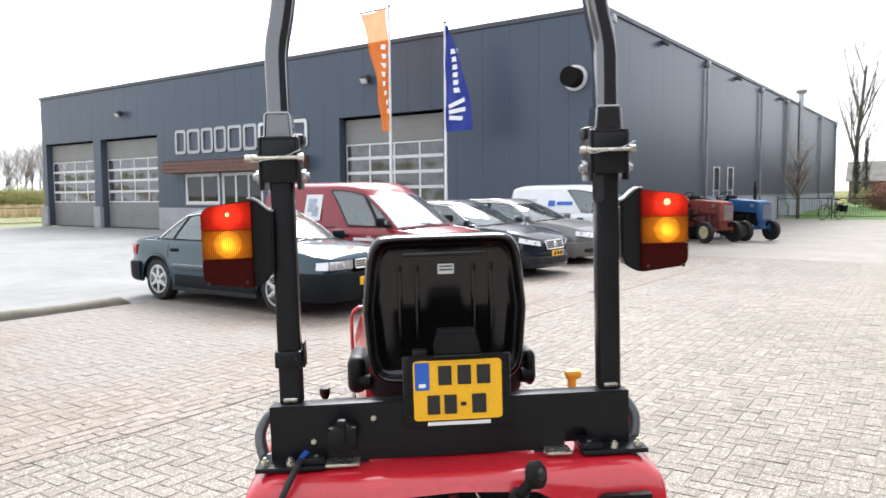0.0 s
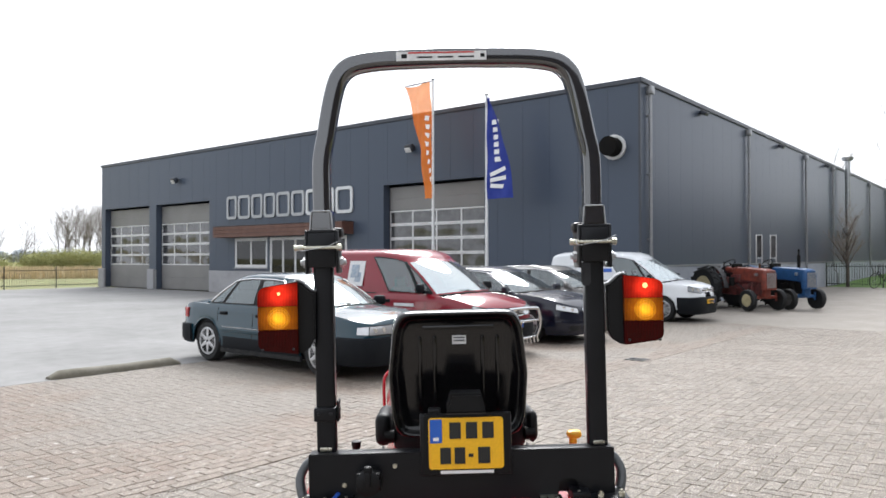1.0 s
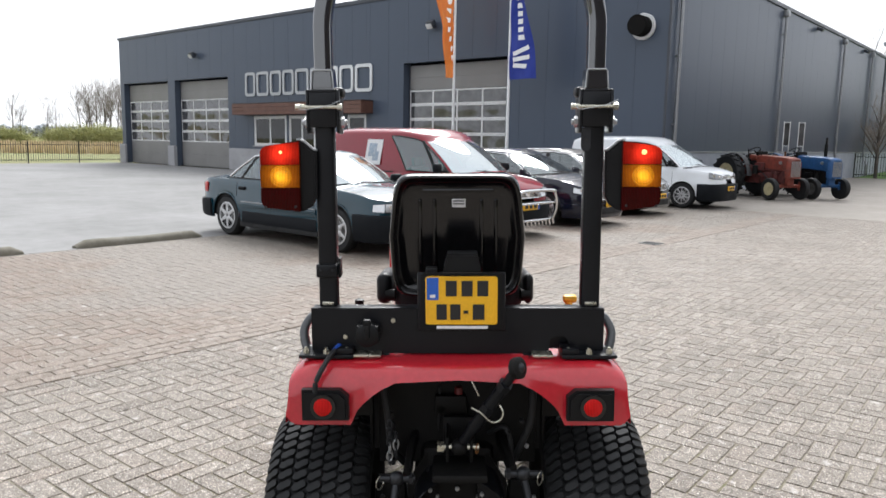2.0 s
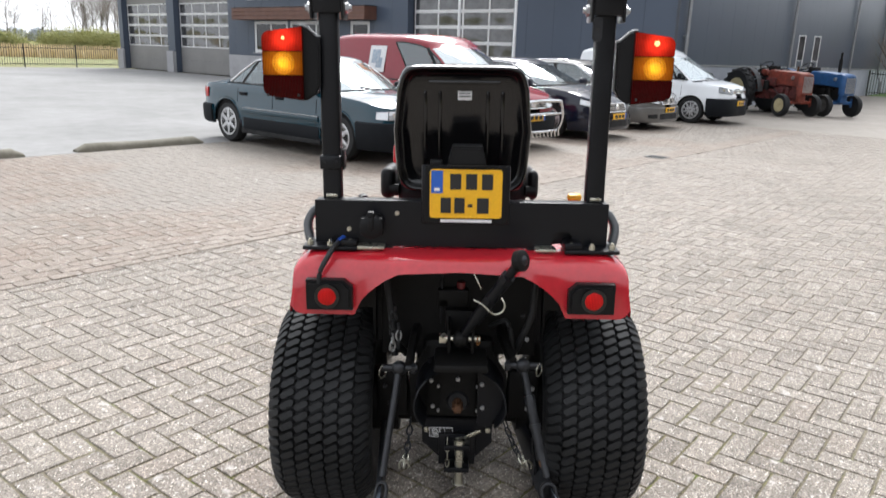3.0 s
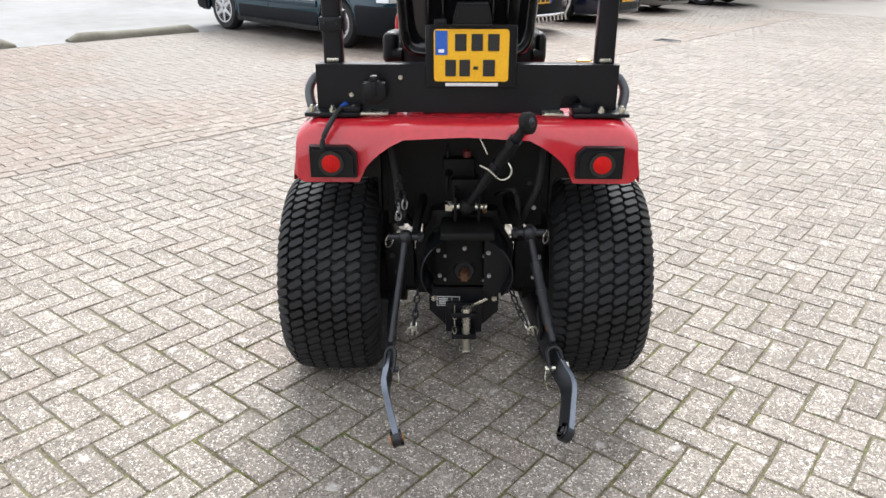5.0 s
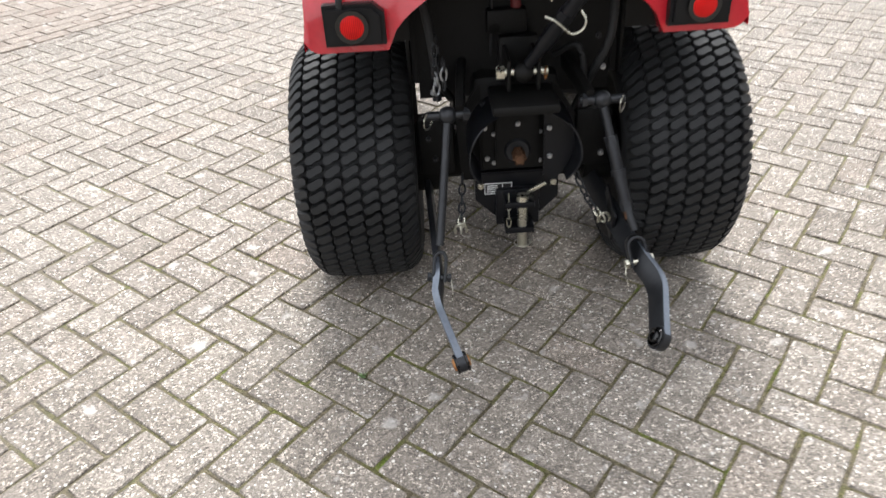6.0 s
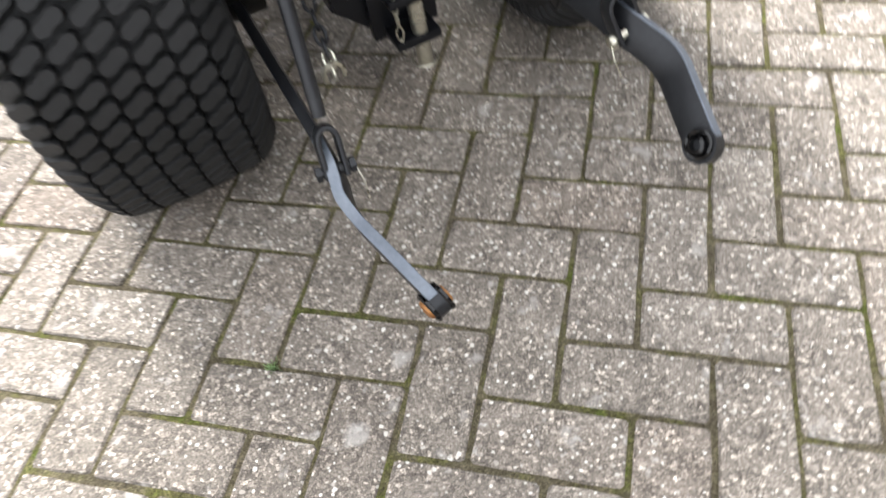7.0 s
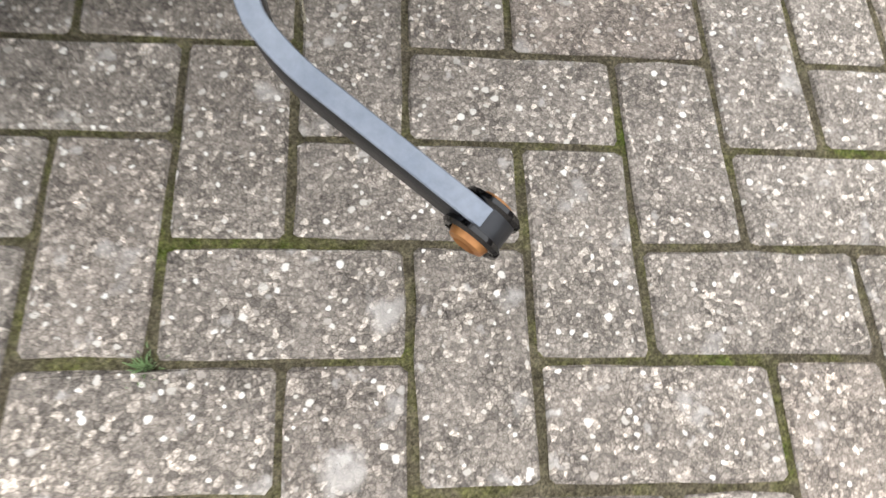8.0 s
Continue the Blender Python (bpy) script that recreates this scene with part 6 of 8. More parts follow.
def plate_and_socket():
    holder = part("plate_bracket", box2((-0.117, -0.012, 1.022), (0.141, -0.002, 1.196), 0.004), BLACK_PAINT, trac)
    part("plate_frame", prism([(x + 0.012, 1.112 + z) for x, z in rounded(0.236, 0.172, 0.01, 4)], -0.022, -0.0125, "xz", 0.003), HOUSING, holder)
    pl = empty_part("number_plate", trac, (0.012, -0.0225, 1.115))
    pl["label"] = "yellow number plate with dark bars and a blue band"
    part("sheet", prism([(x, z) for x, z in rounded(0.21, 0.143, 0.009, 4)], -0.003, 0, "xz"), YELLOW_PLATE, pl)
    rim = bmesh.new()
    o, i = rounded(0.21, 0.143, 0.009, 4), rounded(0.203, 0.136, 0.008, 4)
    vo = [rim.verts.new((p[0], -0.0045, p[1])) for p in o]
    vi = [rim.verts.new((p[0], -0.0045, p[1])) for p in i]
    vd = [rim.verts.new((p[0], -0.003, p[1])) for p in i]
    for k in range(len(o)):
        q = (k + 1) % len(o)
        rim.faces.new((vo[k], vo[q], vi[q], vi[k]))
        rim.faces.new((vi[k], vi[q], vd[q], vd[k]))
    part("rim", rim, YELLOW_PLATE, pl, smooth=False)
    part("blue_band", box((-0.084, -0.004, 0.035), (0.034, 0.002, 0.066)), PLATE_BLUE, pl, smooth=False)
    part("country_bar", box((-0.084, -0.0055, 0.013), (0.016, 0.001, 0.009)), WHITE_PRINT, pl, smooth=False)
    for x, z, w in ((-0.03, 0.036, 0.032), (0.016, 0.036, 0.032), (0.062, 0.036, 0.032), (-0.058, -0.034, 0.03), (-0.018, -0.034, 0.03), (0.013, -0.034, 0.014), (0.05, -0.034, 0.034)):
        part("bar", box((x, -0.0045, z), (w, 0.0025, 0.046 if w > 0.02 else 0.009), 0.001), PRINT_BLACK, pl, smooth=False)
    part("caption_bar", box((0.014, -0.0235, 1.0345), (0.15, 0.002, 0.0085)), WHITE_PRINT, holder, "white bar in place of the caption")
    lampbox = prism([(-0.04, 1.1965), (0.068, 1.1965), (0.068, 1.212), (0.058, 1.253), (-0.028, 1.253), (-0.04, 1.212)], -0.03, 0.045, "xz", 0.006)
    lb = part("plate_lamp", lampbox, HOUSING, trac, "dark grey plastic number plate lamp")
    part("seam", box((0.014, -0.0015, 1.1995), (0.112, 0.07, 0.004)), BLACK_GLOSS, lb)
    part("clip", box((-0.075, 0.0, 1.2), (0.035, 0.03, 0.02), 0.004), HOUSING, lb)
    # trailer socket
    s = empty_part("trailer_socket", trac, (-0.262, -0.001, 1.017))
    part("base", prism([(x, z) for x, z in rounded(0.074, 0.066, 0.028, 5)], -0.012, 0, "xz", 0.003), HOUSING, s)
    part("barrel", lathe([(-0.012, 0.032), (-0.04, 0.031), (-0.044, 0.028), (-0.044, 0.0)], 28, "y"), HOUSING, s)
    cap = bmesh.new()
    add_lathe(cap, [(-0.0445, 0.034), (-0.052, 0.034), (-0.056, 0.028), (-0.056, 0)], 28, "y")
    part("hinge", box((0.0, -0.048, 0.036), (0.022, 0.02, 0.022), 0.005), HOUSING, s)
    part("latch", box((0.0, -0.058, 0.012), (0.016, 0.012, 0.04), 0.004), HOUSING, s)
    for a in (35, 145, 215, 325):
        part("lug", box((0.032 * math.cos(radians(a)), -0.03, 0.032 * math.sin(radians(a))), (0.014, 0.03, 0.014), 0.003), HOUSING, s)
    part("cap", cap, HOUSING, s)


def seat():
    def half_w(v):
        # v from 0 (bottom) to 1 (top)
        return 0.194 + 0.02 * math.sin(math.pi * min(1, v * 1.05)) - 0.006 * v
    x0, zb, zt = 0.0, 1.085, 1.474
    n = 56
    def outline(inset):
        pts = []
        for k in range(n):
            a = 2 * math.pi * k / n
            ca, sa = math.cos(a), math.sin(a)
            e = 0.2
            u = math.copysign(abs(ca) ** e, ca)
            v = math.copysign(abs(sa) ** e, sa)
            vv = (v + 1) / 2
            pts.append((x0 + u * (half_w(vv) - inset), (zb + zt) / 2 + v * ((zt - zb) / 2 - inset)))
        return pts
    def lean(z):
        return 0.165 - (z - 1.08) * 0.14
    layers = [(0.012, 0.11), (0.0, 0.09), (-0.004, 0.05), (-0.002, 0.02), (0.002, 0.004), (0.006, -0.001), (0.01, 0.0), (0.0135, 0.007), (0.018, 0.02), (0.026, 0.0295), (0.05, 0.0325), (0.075, 0.0335), (0.1, 0.035), (0.13, 0.036), (0.15, 0.036)]
    bm = bmesh.new()
    rings = []
    for inset, dy in layers:
        rings.append([bm.verts.new((x, lean(z) + dy, z)) for x, z in outline(inset)])
    for A, B in zip(rings, rings[1:]):
        for k in range(n):
            bm.faces.new((A[k], A[(k + 1) % n], B[(k + 1) % n], B[k]))
    bm.faces.new(rings[-1])
    bmesh.ops.recalc_face_normals(bm, faces=bm.faces)
    st = empty_part("seat", trac, (0, 0, 0))
    st["label"] = "glossy black seat with a recessed plastic back shell"
    part("back_shell", bm, BLACK_GLOSS, st, smooth=70)
    cush = bmesh.new()
    rr = []
    for inset, dy in ((0.012, 0.11), (0.006, 0.135), (0.02, 0.16), (0.06, 0.17)):
        rr.append([cush.verts.new((x, lean(z) + dy, z)) for x, z in outline(inset)])
    for A, B in zip(rr, rr[1:]):
        for k in range(n):
            cush.faces.new((A[k], A[(k + 1) % n], B[(k + 1) % n], B[k]))
    cush.faces.new(rr[-1])
    part("back_cushion", cush, BLACK_RUBBER, st, smooth=60)
    for x in (-0.115, -0.07, 0.076, 0.121):
        part("rib", box((x, lean(1.28) + 0.034, 1.28), (0.012, 0.012, 0.24), 0.005, Matrix.Rotation(radians(8), 3, "X")), BLACK_GLOSS, st)
    part("top_rib", box((0.003, lean(1.425) + 0.033, 1.425), (0.22, 0.012, 0.012), 0.005), BLACK_GLOSS, st)
    stk = part("sticker", box((0.005, lean(1.385) + 0.031, 1.385), (0.042, 0.002, 0.026), 0, Matrix.Rotation(radians(8), 3, "X")), STICKER, st)
    bm = bmesh.new()
    for k in range(2):
        add_box(bm, (0.005, lean(1.39) + 0.029, 1.392 - 0.009 * k), (0.034, 0.002, 0.004), 0, Matrix.Rotation(radians(8), 3, "X"))
    part("fine_print", bm, GREY_HANDLE, stk, "small grey bars")
    part("seat_cushion", box((0.003, 0.42, 1.07), (0.42, 0.42, 0.1), 0.04, None, 4), BLACK_RUBBER, st)
    part("seat_base", box((0.003, 0.4, 0.98), (0.3, 0.34, 0.08), 0.01), BLACK_DIRTY, st)
    for s in (-1, 1):
        arm = bmesh.new()
        add_box(arm, (0.003 + s * (0.24 if s < 0 else 0.228), 0.33, 1.093), (0.05 if s < 0 else 0.036, 0.24, 0.1), 0.022, Matrix.Rotation(radians(-4), 3, "X"), 3)
        part("armrest", arm, HOUSING, st)
        part("armrest_pivot", rod((0.003 + s * 0.205, 0.22, 1.08), (0.003 + s * 0.235, 0.22, 1.08), 0.02), BLACK_DIRTY, st)


def bent_path(pts, r, n=7):
    """A bar bent at each inner point with an easy curve that starts r before it."""
    P = [Vector(p) for p in pts]
    out = [P[0]]
    for a, b, c in zip(P, P[1:], P[2:]):
        u, v = (a - b).normalized() * min(r, (a - b).length * 0.45), (c - b).normalized() * min(r, (c - b).length * 0.45)
        for k in range(n + 1):
            t = k / n
            out.append(b + u * (1 - t) ** 2 + v * t * t)
    return out + [P[-1]]


def hitch():
    case = bmesh.new()
    add_box2(case, (-0.115, 0.08, 0.33), (0.115, 0.62, 0.62), 0.025)
    add_box2(case, (-0.13, 0.16, 0.58), (0.13, 0.6, 0.7), 0.03)
    add_rod(case, (-0.27, 0.225, 0.342), (0.27, 0.225, 0.342), 0.075, seg=24)
    add_rod(case, (-0.29, 0.225, 0.342), (-0.2, 0.225, 0.342), 0.11, seg=24)
    add_rod(case, (0.2, 0.225, 0.342), (0.29, 0.225, 0.342), 0.11, seg=24)
    add_rod(case, (-0.2, 0.22, 0.62), (0.2, 0.22, 0.62), 0.03, seg=20)
    add_box2(case, (-0.22, 0.3, 0.66), (0.22, 0.5, 0.9), 0.01)
    gear = part("gear_case", case, BLACK_DIRTY, trac, "black greasy transmission casting")
    cover = prism([(-0.095, 0.36), (0.095, 0.36), (0.1, 0.5), (0.07, 0.545), (-0.07, 0.545), (-0.1, 0.5)], 0.055, 0.08, "xz", 0.006)
    part("cover_plate", cover, BLACK_DIRTY, gear)
    part("back_plate", prism([(-0.15, 0.32), (0.15, 0.32), (0.16, 0.5), (0.1, 0.6), (-0.1, 0.6), (-0.16, 0.5)], 0.081, 0.09, "xz", 0.003), BLACK_DIRTY, gear)
    for x, z in ((-0.062, 0.47), (0.062, 0.47), (-0.062, 0.385), (0.062, 0.385), (0.0, 0.475)):
        bolt(gear, (x, 0.054, z), (0, -1, 0), 0.0065, 0.006, GALV)
    part("pto_flange", lathe([(0.055, 0.042), (0.04, 0.04), (0.03, 0.03), (0.03, 0.022)], 28, "y", (0, 0, 0.425)), STEEL_DARK, gear)
    sp = bmesh.new()
    add_lathe(sp, [(0.04, 0.014), (-0.018, 0.014), (-0.022, 0.011), (-0.022, 0.0)], 18, "y", (0, 0, 0.425))
    for k in range(6):
        a = radians(60 * k)
        add_box(sp, (0.0145 * math.cos(a), 0.004, 0.425 + 0.0145 * math.sin(a)), (0.006, 0.045, 0.007), 0.001, Matrix.Rotation(-a, 3, "Y"))
    part("pto_shaft", sp, RUST, gear, "rusty splined power take-off shaft")
    # round hood over the shaft, with a flap plate on one side
    bm = bmesh.new()
    arch = [(0.007 + 0.142 * math.cos(radians(q)), 0.46 + 0.135 * math.sin(radians(q))) for q in range(-38, 219, 8)]
    rings = []
    for y, k in ((0.07, 1.0), (-0.08, 1.0), (-0.086, 0.985), (-0.08, 0.97), (0.07, 0.97)):
        rings.append([bm.verts.new((0.007 + (x - 0.007) * k, y + 0.05 * max(0.0, (0.45 - z) / 0.1), 0.46 + (z - 0.46) * k)) for x, z in arch])
    for A, B in zip(rings, rings[1:]):
        for k in range(len(arch) - 1):
            bm.faces.new((A[k], A[k + 1], B[k + 1], B[k]))
    for k in (0, len(arch) - 1):
        bm.faces.new([r[k] for r in rings])
    bmesh.ops.recalc_face_normals(bm, faces=bm.faces)
    shield = part("pto_shield", bm, BLACK_PAINT, trac, "black sheet steel power take-off shield", smooth=50)
    # lighter bars stand in for highlights on both sides of the edge
    for side in (arch[:11], arch[-11:]):
        part("rim_highlight", tube([(0.007 + (x - 0.007) * 0.99, -0.086 + 0.05 * max(0.0, (0.45 - z) / 0.1), z) for x, z in side], 0.0026, 6), STEEL_DARK, shield)
    part("shield_top", box2((-0.075, -0.09, 0.578), (0.09, 0.06, 0.604), 0.008), BLACK_DIRTY, shield)
    flap = [(0.007 + 0.136 * math.cos(radians(q)), 0.46 + 0.129 * math.sin(radians(q))) for q in range(-50, 55, 8)] + [(0.062, 0.56), (0.062, 0.37)]
    part("flap", prism(flap, -0.012, -0.004, "xz", 0.002), BLACK_PAINT, shield)
    part("bearing_plate", prism([(0.0 + x, 0.455 + z) for x, z in rounded(0.116, 0.16, 0.012, 3)], 0.036, 0.056, "xz", 0.004), BLACK_DIRTY, gear)
    for x, z in ((-0.085, 0.49), (-0.08, 0.40), (0.075, 0.51), (0.078, 0.43), (0.0, 0.505)):
        bolt(gear, (x, 0.034 if abs(x) < 0.06 else (-0.013 if x > 0 else 0.052), z), (0, -1, 0), 0.0075, 0.007, GALV)
    # drawbar block
    blk = part("drawbar", prism([(-0.115, 0.355), (0.115, 0.355), (0.115, 0.27), (0.05, 0.205), (-0.05, 0.205), (-0.115, 0.27)], 0.05, 0.11, "xz", 0.004), BLACK_PAINT, trac, "black drawbar jaw with a pin")
    for p0, p1 in (((-0.04, -0.03, 0.205), (0.04, 0.03, 0.222)), ((-0.04, -0.03, 0.285), (0.04, 0.03, 0.302)), ((-0.06, 0.03, 0.2), (0.06, 0.05, 0.31))):
        part("jaw_plate", box2(p0, p1, 0.003), BLACK_PAINT, blk)
    lab = part("type_plate", box((-0.052, 0.048, 0.308), (0.075, 0.003, 0.034)), PRINT_BLACK, blk, "small black type plate with pale lines")
    bm = bmesh.new()
    add_box(bm, (-0.052, 0.0455, 0.324), (0.075, 0.002, 0.002))
    add_box(bm, (-0.052, 0.0455, 0.292), (0.075, 0.002, 0.002))
    for x in (-0.089, -0.015, -0.04):
        add_box(bm, (x, 0.0455, 0.308), (0.002, 0.002, 0.032))
    for k in range(4):
        add_box(bm, (-0.068, 0.0455, 0.299 + 0.006 * k), (0.03, 0.002, 0.0022))
    part("fine_print", bm, STICKER, lab, smooth=False)
    for x in (-0.1, 0.1):
        bolt(blk, (x, 0.049, 0.318), (0, -1, 0), 0.01, 0.008)
    pinm = bmesh.new()
    add_rod(pinm, (0.008, -0.012, 0.155), (0.008, -0.012, 0.305), 0.014)
    add_lathe(pinm, [(0.302, 0.018), (0.315, 0.016), (0.318, 0)], 16, "z", (0.008, -0.012, 0))
    pin = part("hitch_pin", pinm, ZINC, blk, "zinc hitch pin with a spring clip")
    part("spring_clip", tube(ring_pts((0.008, -0.012, 0.162), 0.022, 18, (90, 0, 0)), 0.002, 6, True), ZINC, pin)
    for i in range(5):
        z = 0.315 - 0.026 * i
        part("chain_link", tube([Vector((-0.03, -0.022, z)) + Vector(((0.006 * math.cos(t) if i % 2 else 0), (0 if i % 2 else 0.006 * math.cos(t)), 0.014 * math.sin(t))) for t in np.linspace(0, 2 * math.pi, 12, endpoint=False)], 0.0018, 5, True), ZINC, pin)
    part("handle", box((0.05, 0.02, 0.318), (0.06, 0.01, 0.012), 0.004, Matrix.Rotation(radians(-28), 3, "Y")), ZINC, blk)
    # lift arms, lift rods, lower links
    for s, joint, fork, bend, end, piv in ((-1, (-0.182, -0.042, 0.573), (-0.221, -0.193, 0.27), (-0.237, -0.266, 0.163), (-0.187, -0.45, 0.128), (-0.25, 0.22, 0.31)),
                                           (1, (0.196, -0.05, 0.593), (0.27, -0.182, 0.272), (0.314, -0.275, 0.19), (0.29, -0.404, 0.124), (0.2, 0.24, 0.3))):
        J, F, B, E, P = [Vector(v) for v in (joint, fork, bend, end, piv)]
        la = bmesh.new()
        sect = rounded(0.022, 0.045, 0.006, 2)
        add_tube(la, smooth_path([(s * 0.12, 0.22, 0.63), (s * 0.14, 0.1, 0.63), J + Vector((-s * 0.03, 0.0, 0.005))], 4), 0, section=sect)
        part("lift_arm", la, BLACK_DIRTY, trac)
        jt = bmesh.new()
        add_rod(jt, J + Vector((-0.055, 0, 0)), J + Vector((0.055, 0, 0)), 0.011)
        add_rod(jt, J + Vector((-s * 0.05, 0, 0)), J + Vector((-s * 0.038, 0, 0)), 0.018, seg=6)
        bmesh.ops.create_uvsphere(jt, u_segments=16, v_segments=12, radius=0.023, matrix=Matrix.Translation(J))
        jo = part("ball_joint", jt, STEEL_DARK, trac)
        part("lynch_pin", tube(ring_pts(J + Vector((s * 0.05, -0.005, -0.012)), 0.02, 16, (0, 0, 60)), 0.0022, 6, True), ZINC, jo)
        rd = bmesh.new()
        if s < 0:
            add_rod(rd, J, F + Vector((0, 0, 0.02)), 0.0105)
        else:
            d = (F - J)
            add_rod(rd, J, J + d * 0.3, 0.0105)
            add_rod(rd, J + d * 0.26, J + d * 0.32, 0.017, seg=6)
            add_rod(rd, J + d * 0.3, J + d * 0.78, 0.0155)
            add_rod(rd, J + d * 0.5, J + d * 0.54, 0.019)
            add_rod(rd, J + d * 0.74, J + d * 0.8, 0.017, seg=6)
            add_rod(rd, J + d * 0.78, F + Vector((0, 0, 0.02)), 0.0105)
        lr = part("lift_rod", rd, STEEL_DARK, trac)
        if s > 0:
            d = F - J
            part("rust_band", rod(J + d * 0.8, J + d * 0.86, 0.0112), RUST, lr)
        ax = (F - J).normalized()
        side = Vector((1, 0, 0))
        side = (side - ax * side.dot(ax)).normalized()
        gap = 0.015 if s < 0 else 0.021
        fk = [F + side * gap + ax * 0.075, F + side * gap + ax * 0.02] + [F + side * gap * math.cos(t) + ax * (0.02 - 0.021 * math.sin(t)) for t in (0.5, 1.05, 1.57, 2.1, 2.64)] + [F - side * gap + ax * 0.02, F - side * gap + ax * 0.075]
        part("fork", tube(fk, 0, section=rounded(0.008, 0.03, 0.003, 2), up=tuple(side.cross(ax))), STEEL_DARK, lr)
        pinp = F + ax * 0.065
        pb = bmesh.new()
        reach = gap + 0.013
        add_rod(pb, pinp - side * reach, pinp + side * reach, 0.009)
        add_rod(pb, pinp - side * (reach + 0.002), pinp - side * (reach - 0.006), 0.0125, seg=6)
        add_rod(pb, pinp + side * (reach - 0.006), pinp + side * (reach + 0.002), 0.0125, seg=6)
        part("fork_pin", pb, ZINC if s > 0 else STEEL_DARK, lr)
        part("pin_wire", tube(smooth_path([pinp - side * reach * s, pinp - side * (reach + 0.004) * s + Vector((0, -0.02, -0.02)), pinp - side * 0.03 * s + Vector((0, -0.03, -0.05))], 5), 0.0016, 6), ZINC, lr)
        mid = F + ax * 0.06
        link = bent_path([P, mid, B, E], 0.045 if s < 0 else 0.035)
        lean_up = Vector((-0.2, 0, 0.98)) if s < 0 else Vector((0.5, 0, 0.866))
        hh = 0.04 if s < 0 else 0.056
        ln = part("lower_link", tube(link, 0, section=rounded(0.018, hh, 0.004, 2), up=tuple(lean_up)), STEEL_DARK, trac, "flat steel lower link arm, worn top edge with bluish sky sheen in its colour")
        # bluish strip paints the sky's sheen on the worn top edge
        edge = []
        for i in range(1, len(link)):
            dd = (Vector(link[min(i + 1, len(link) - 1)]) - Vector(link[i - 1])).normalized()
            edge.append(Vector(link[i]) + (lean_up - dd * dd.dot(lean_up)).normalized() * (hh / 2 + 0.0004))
        part("sheen_edge", tube(edge, 0, section=rounded(0.0175, 0.003, 0.001, 1), up=tuple(lean_up)), STEEL_EDGE, ln)
        d = (E - B).normalized()
        across = d.cross(lean_up).normalized()
        upv = across.cross(d).normalized()
        part("link_eye", rod(E - across * 0.011, E + across * 0.011, hh / 2 + 0.002, seg=28), STEEL_DARK, ln)
        for sg in (-1, 1):
            part("eye_ring", tube([E + across * 0.0125 * sg + (d * math.cos(t) + upv * math.sin(t)) * 0.021 for t in np.linspace(0, 2 * math.pi, 24, endpoint=False)], 0.004, 6, True), BLACK_GLOSS, ln)
        ball = bmesh.new()
        ob_ax = across.to_track_quat("Z", "Y").to_matrix().to_4x4()
        add_lathe(ball, [(-0.02, 0.0095), (-0.0198, 0.013), (-0.011, 0.0175), (0.0, 0.0185), (0.011, 0.0175), (0.0198, 0.0145), (0.0215, 0.0095), (-0.02, 0.0095)], 24, "z")
        bmesh.ops.transform(ball, matrix=Matrix.Translation(E) @ ob_ax, verts=ball.verts)
        part("ball_bushing", ball, BRASS if s < 0 else BLACK_GLOSS, ln, "rusty brass-coloured ball bushing" if s < 0 else "")
        # check chain
        c0, c1 = Vector((s * 0.15, 0.03, 0.37)), Vector((-0.164, -0.085, 0.262)) if s < 0 else Vector((0.222, -0.058, 0.252))
        nl = 7
        for i in range(nl):
            t = (i + 0.5) / nl
            c = c0.lerp(c1, t) + Vector((0, 0, -0.02 * math.sin(math.pi * t)))
            d3 = (c1 - c0).normalized()
            a3 = d3.cross(Vector((0, 0, 1))).normalized()
            b3 = d3.cross(a3).normalized()
            w3 = a3 if i % 2 else b3
            L2 = (c1 - c0).length / nl * 0.72
            part("chain_link", tube([c + d3 * (L2 * math.cos(q)) + w3 * (0.0085 * math.sin(q)) for q in np.linspace(0, 2 * math.pi, 14, endpoint=False)], 0.003, 6, True), ZINC if i > nl - 3 else STEEL_DARK, trac, "zinc-plated check chain link")
        part("chain_shackle", tube([c1 + Vector((0.016 * math.cos(q), 0, 0.02 * math.sin(q))) for q in np.linspace(-0.4, 3.6, 12)], 0.004, 8), ZINC, trac)
        if s > 0:
            part("check_plate", box((s * 0.245, -0.02, 0.25), (0.008, 0.12, 0.1), 0.006, Matrix.Rotation(radians(20), 3, "X")), BLACK_PAINT, trac)
    # spare chain hung up over the left joint
    for i in range(8):
        c = Vector((-0.205, -0.005, 0.725 - 0.024 * i)) if i < 5 else Vector((-0.186, -0.01, 0.69 - 0.024 * (i - 5)))
        turn = 0.5 + 1.4 * (i % 2)
        part("chain_link", tube([c + Vector((0.0085 * math.cos(turn) * math.cos(q), 0.0085 * math.sin(turn) * math.cos(q), 0.0165 * math.sin(q))) for q in np.linspace(0, 2 * math.pi, 14, endpoint=False)], 0.003, 6, True), GALV if i in (3, 4, 6) else STEEL_DARK, trac)
    # top link with ball end and wire clips
    A, Bq = Vector((0.006, -0.03, 0.668)), Vector((0.163, -0.19, 0.963))
    d = Bq - A
    tl = bmesh.new()
    add_rod(tl, A + d * 0.08, A + d * 0.3, 0.014)
    add_rod(tl, A + d * 0.25, A + d * 0.52, 0.0185)
    add_rod(tl, A + d * 0.5, A + d * 0.55, 0.021, seg=6)
    add_rod(tl, A + d * 0.54, A + d * 0.78, 0.0175)
    add_rod(tl, A + d * 0.76, A + d * 0.82, 0.022, seg=6)
    add_rod(tl, A + d * 0.8, A + d * 0.97, 0.013)
    top = part("top_link", tl, BLACK_PAINT, trac, "black top link with a ball end")
    be = bmesh.new()
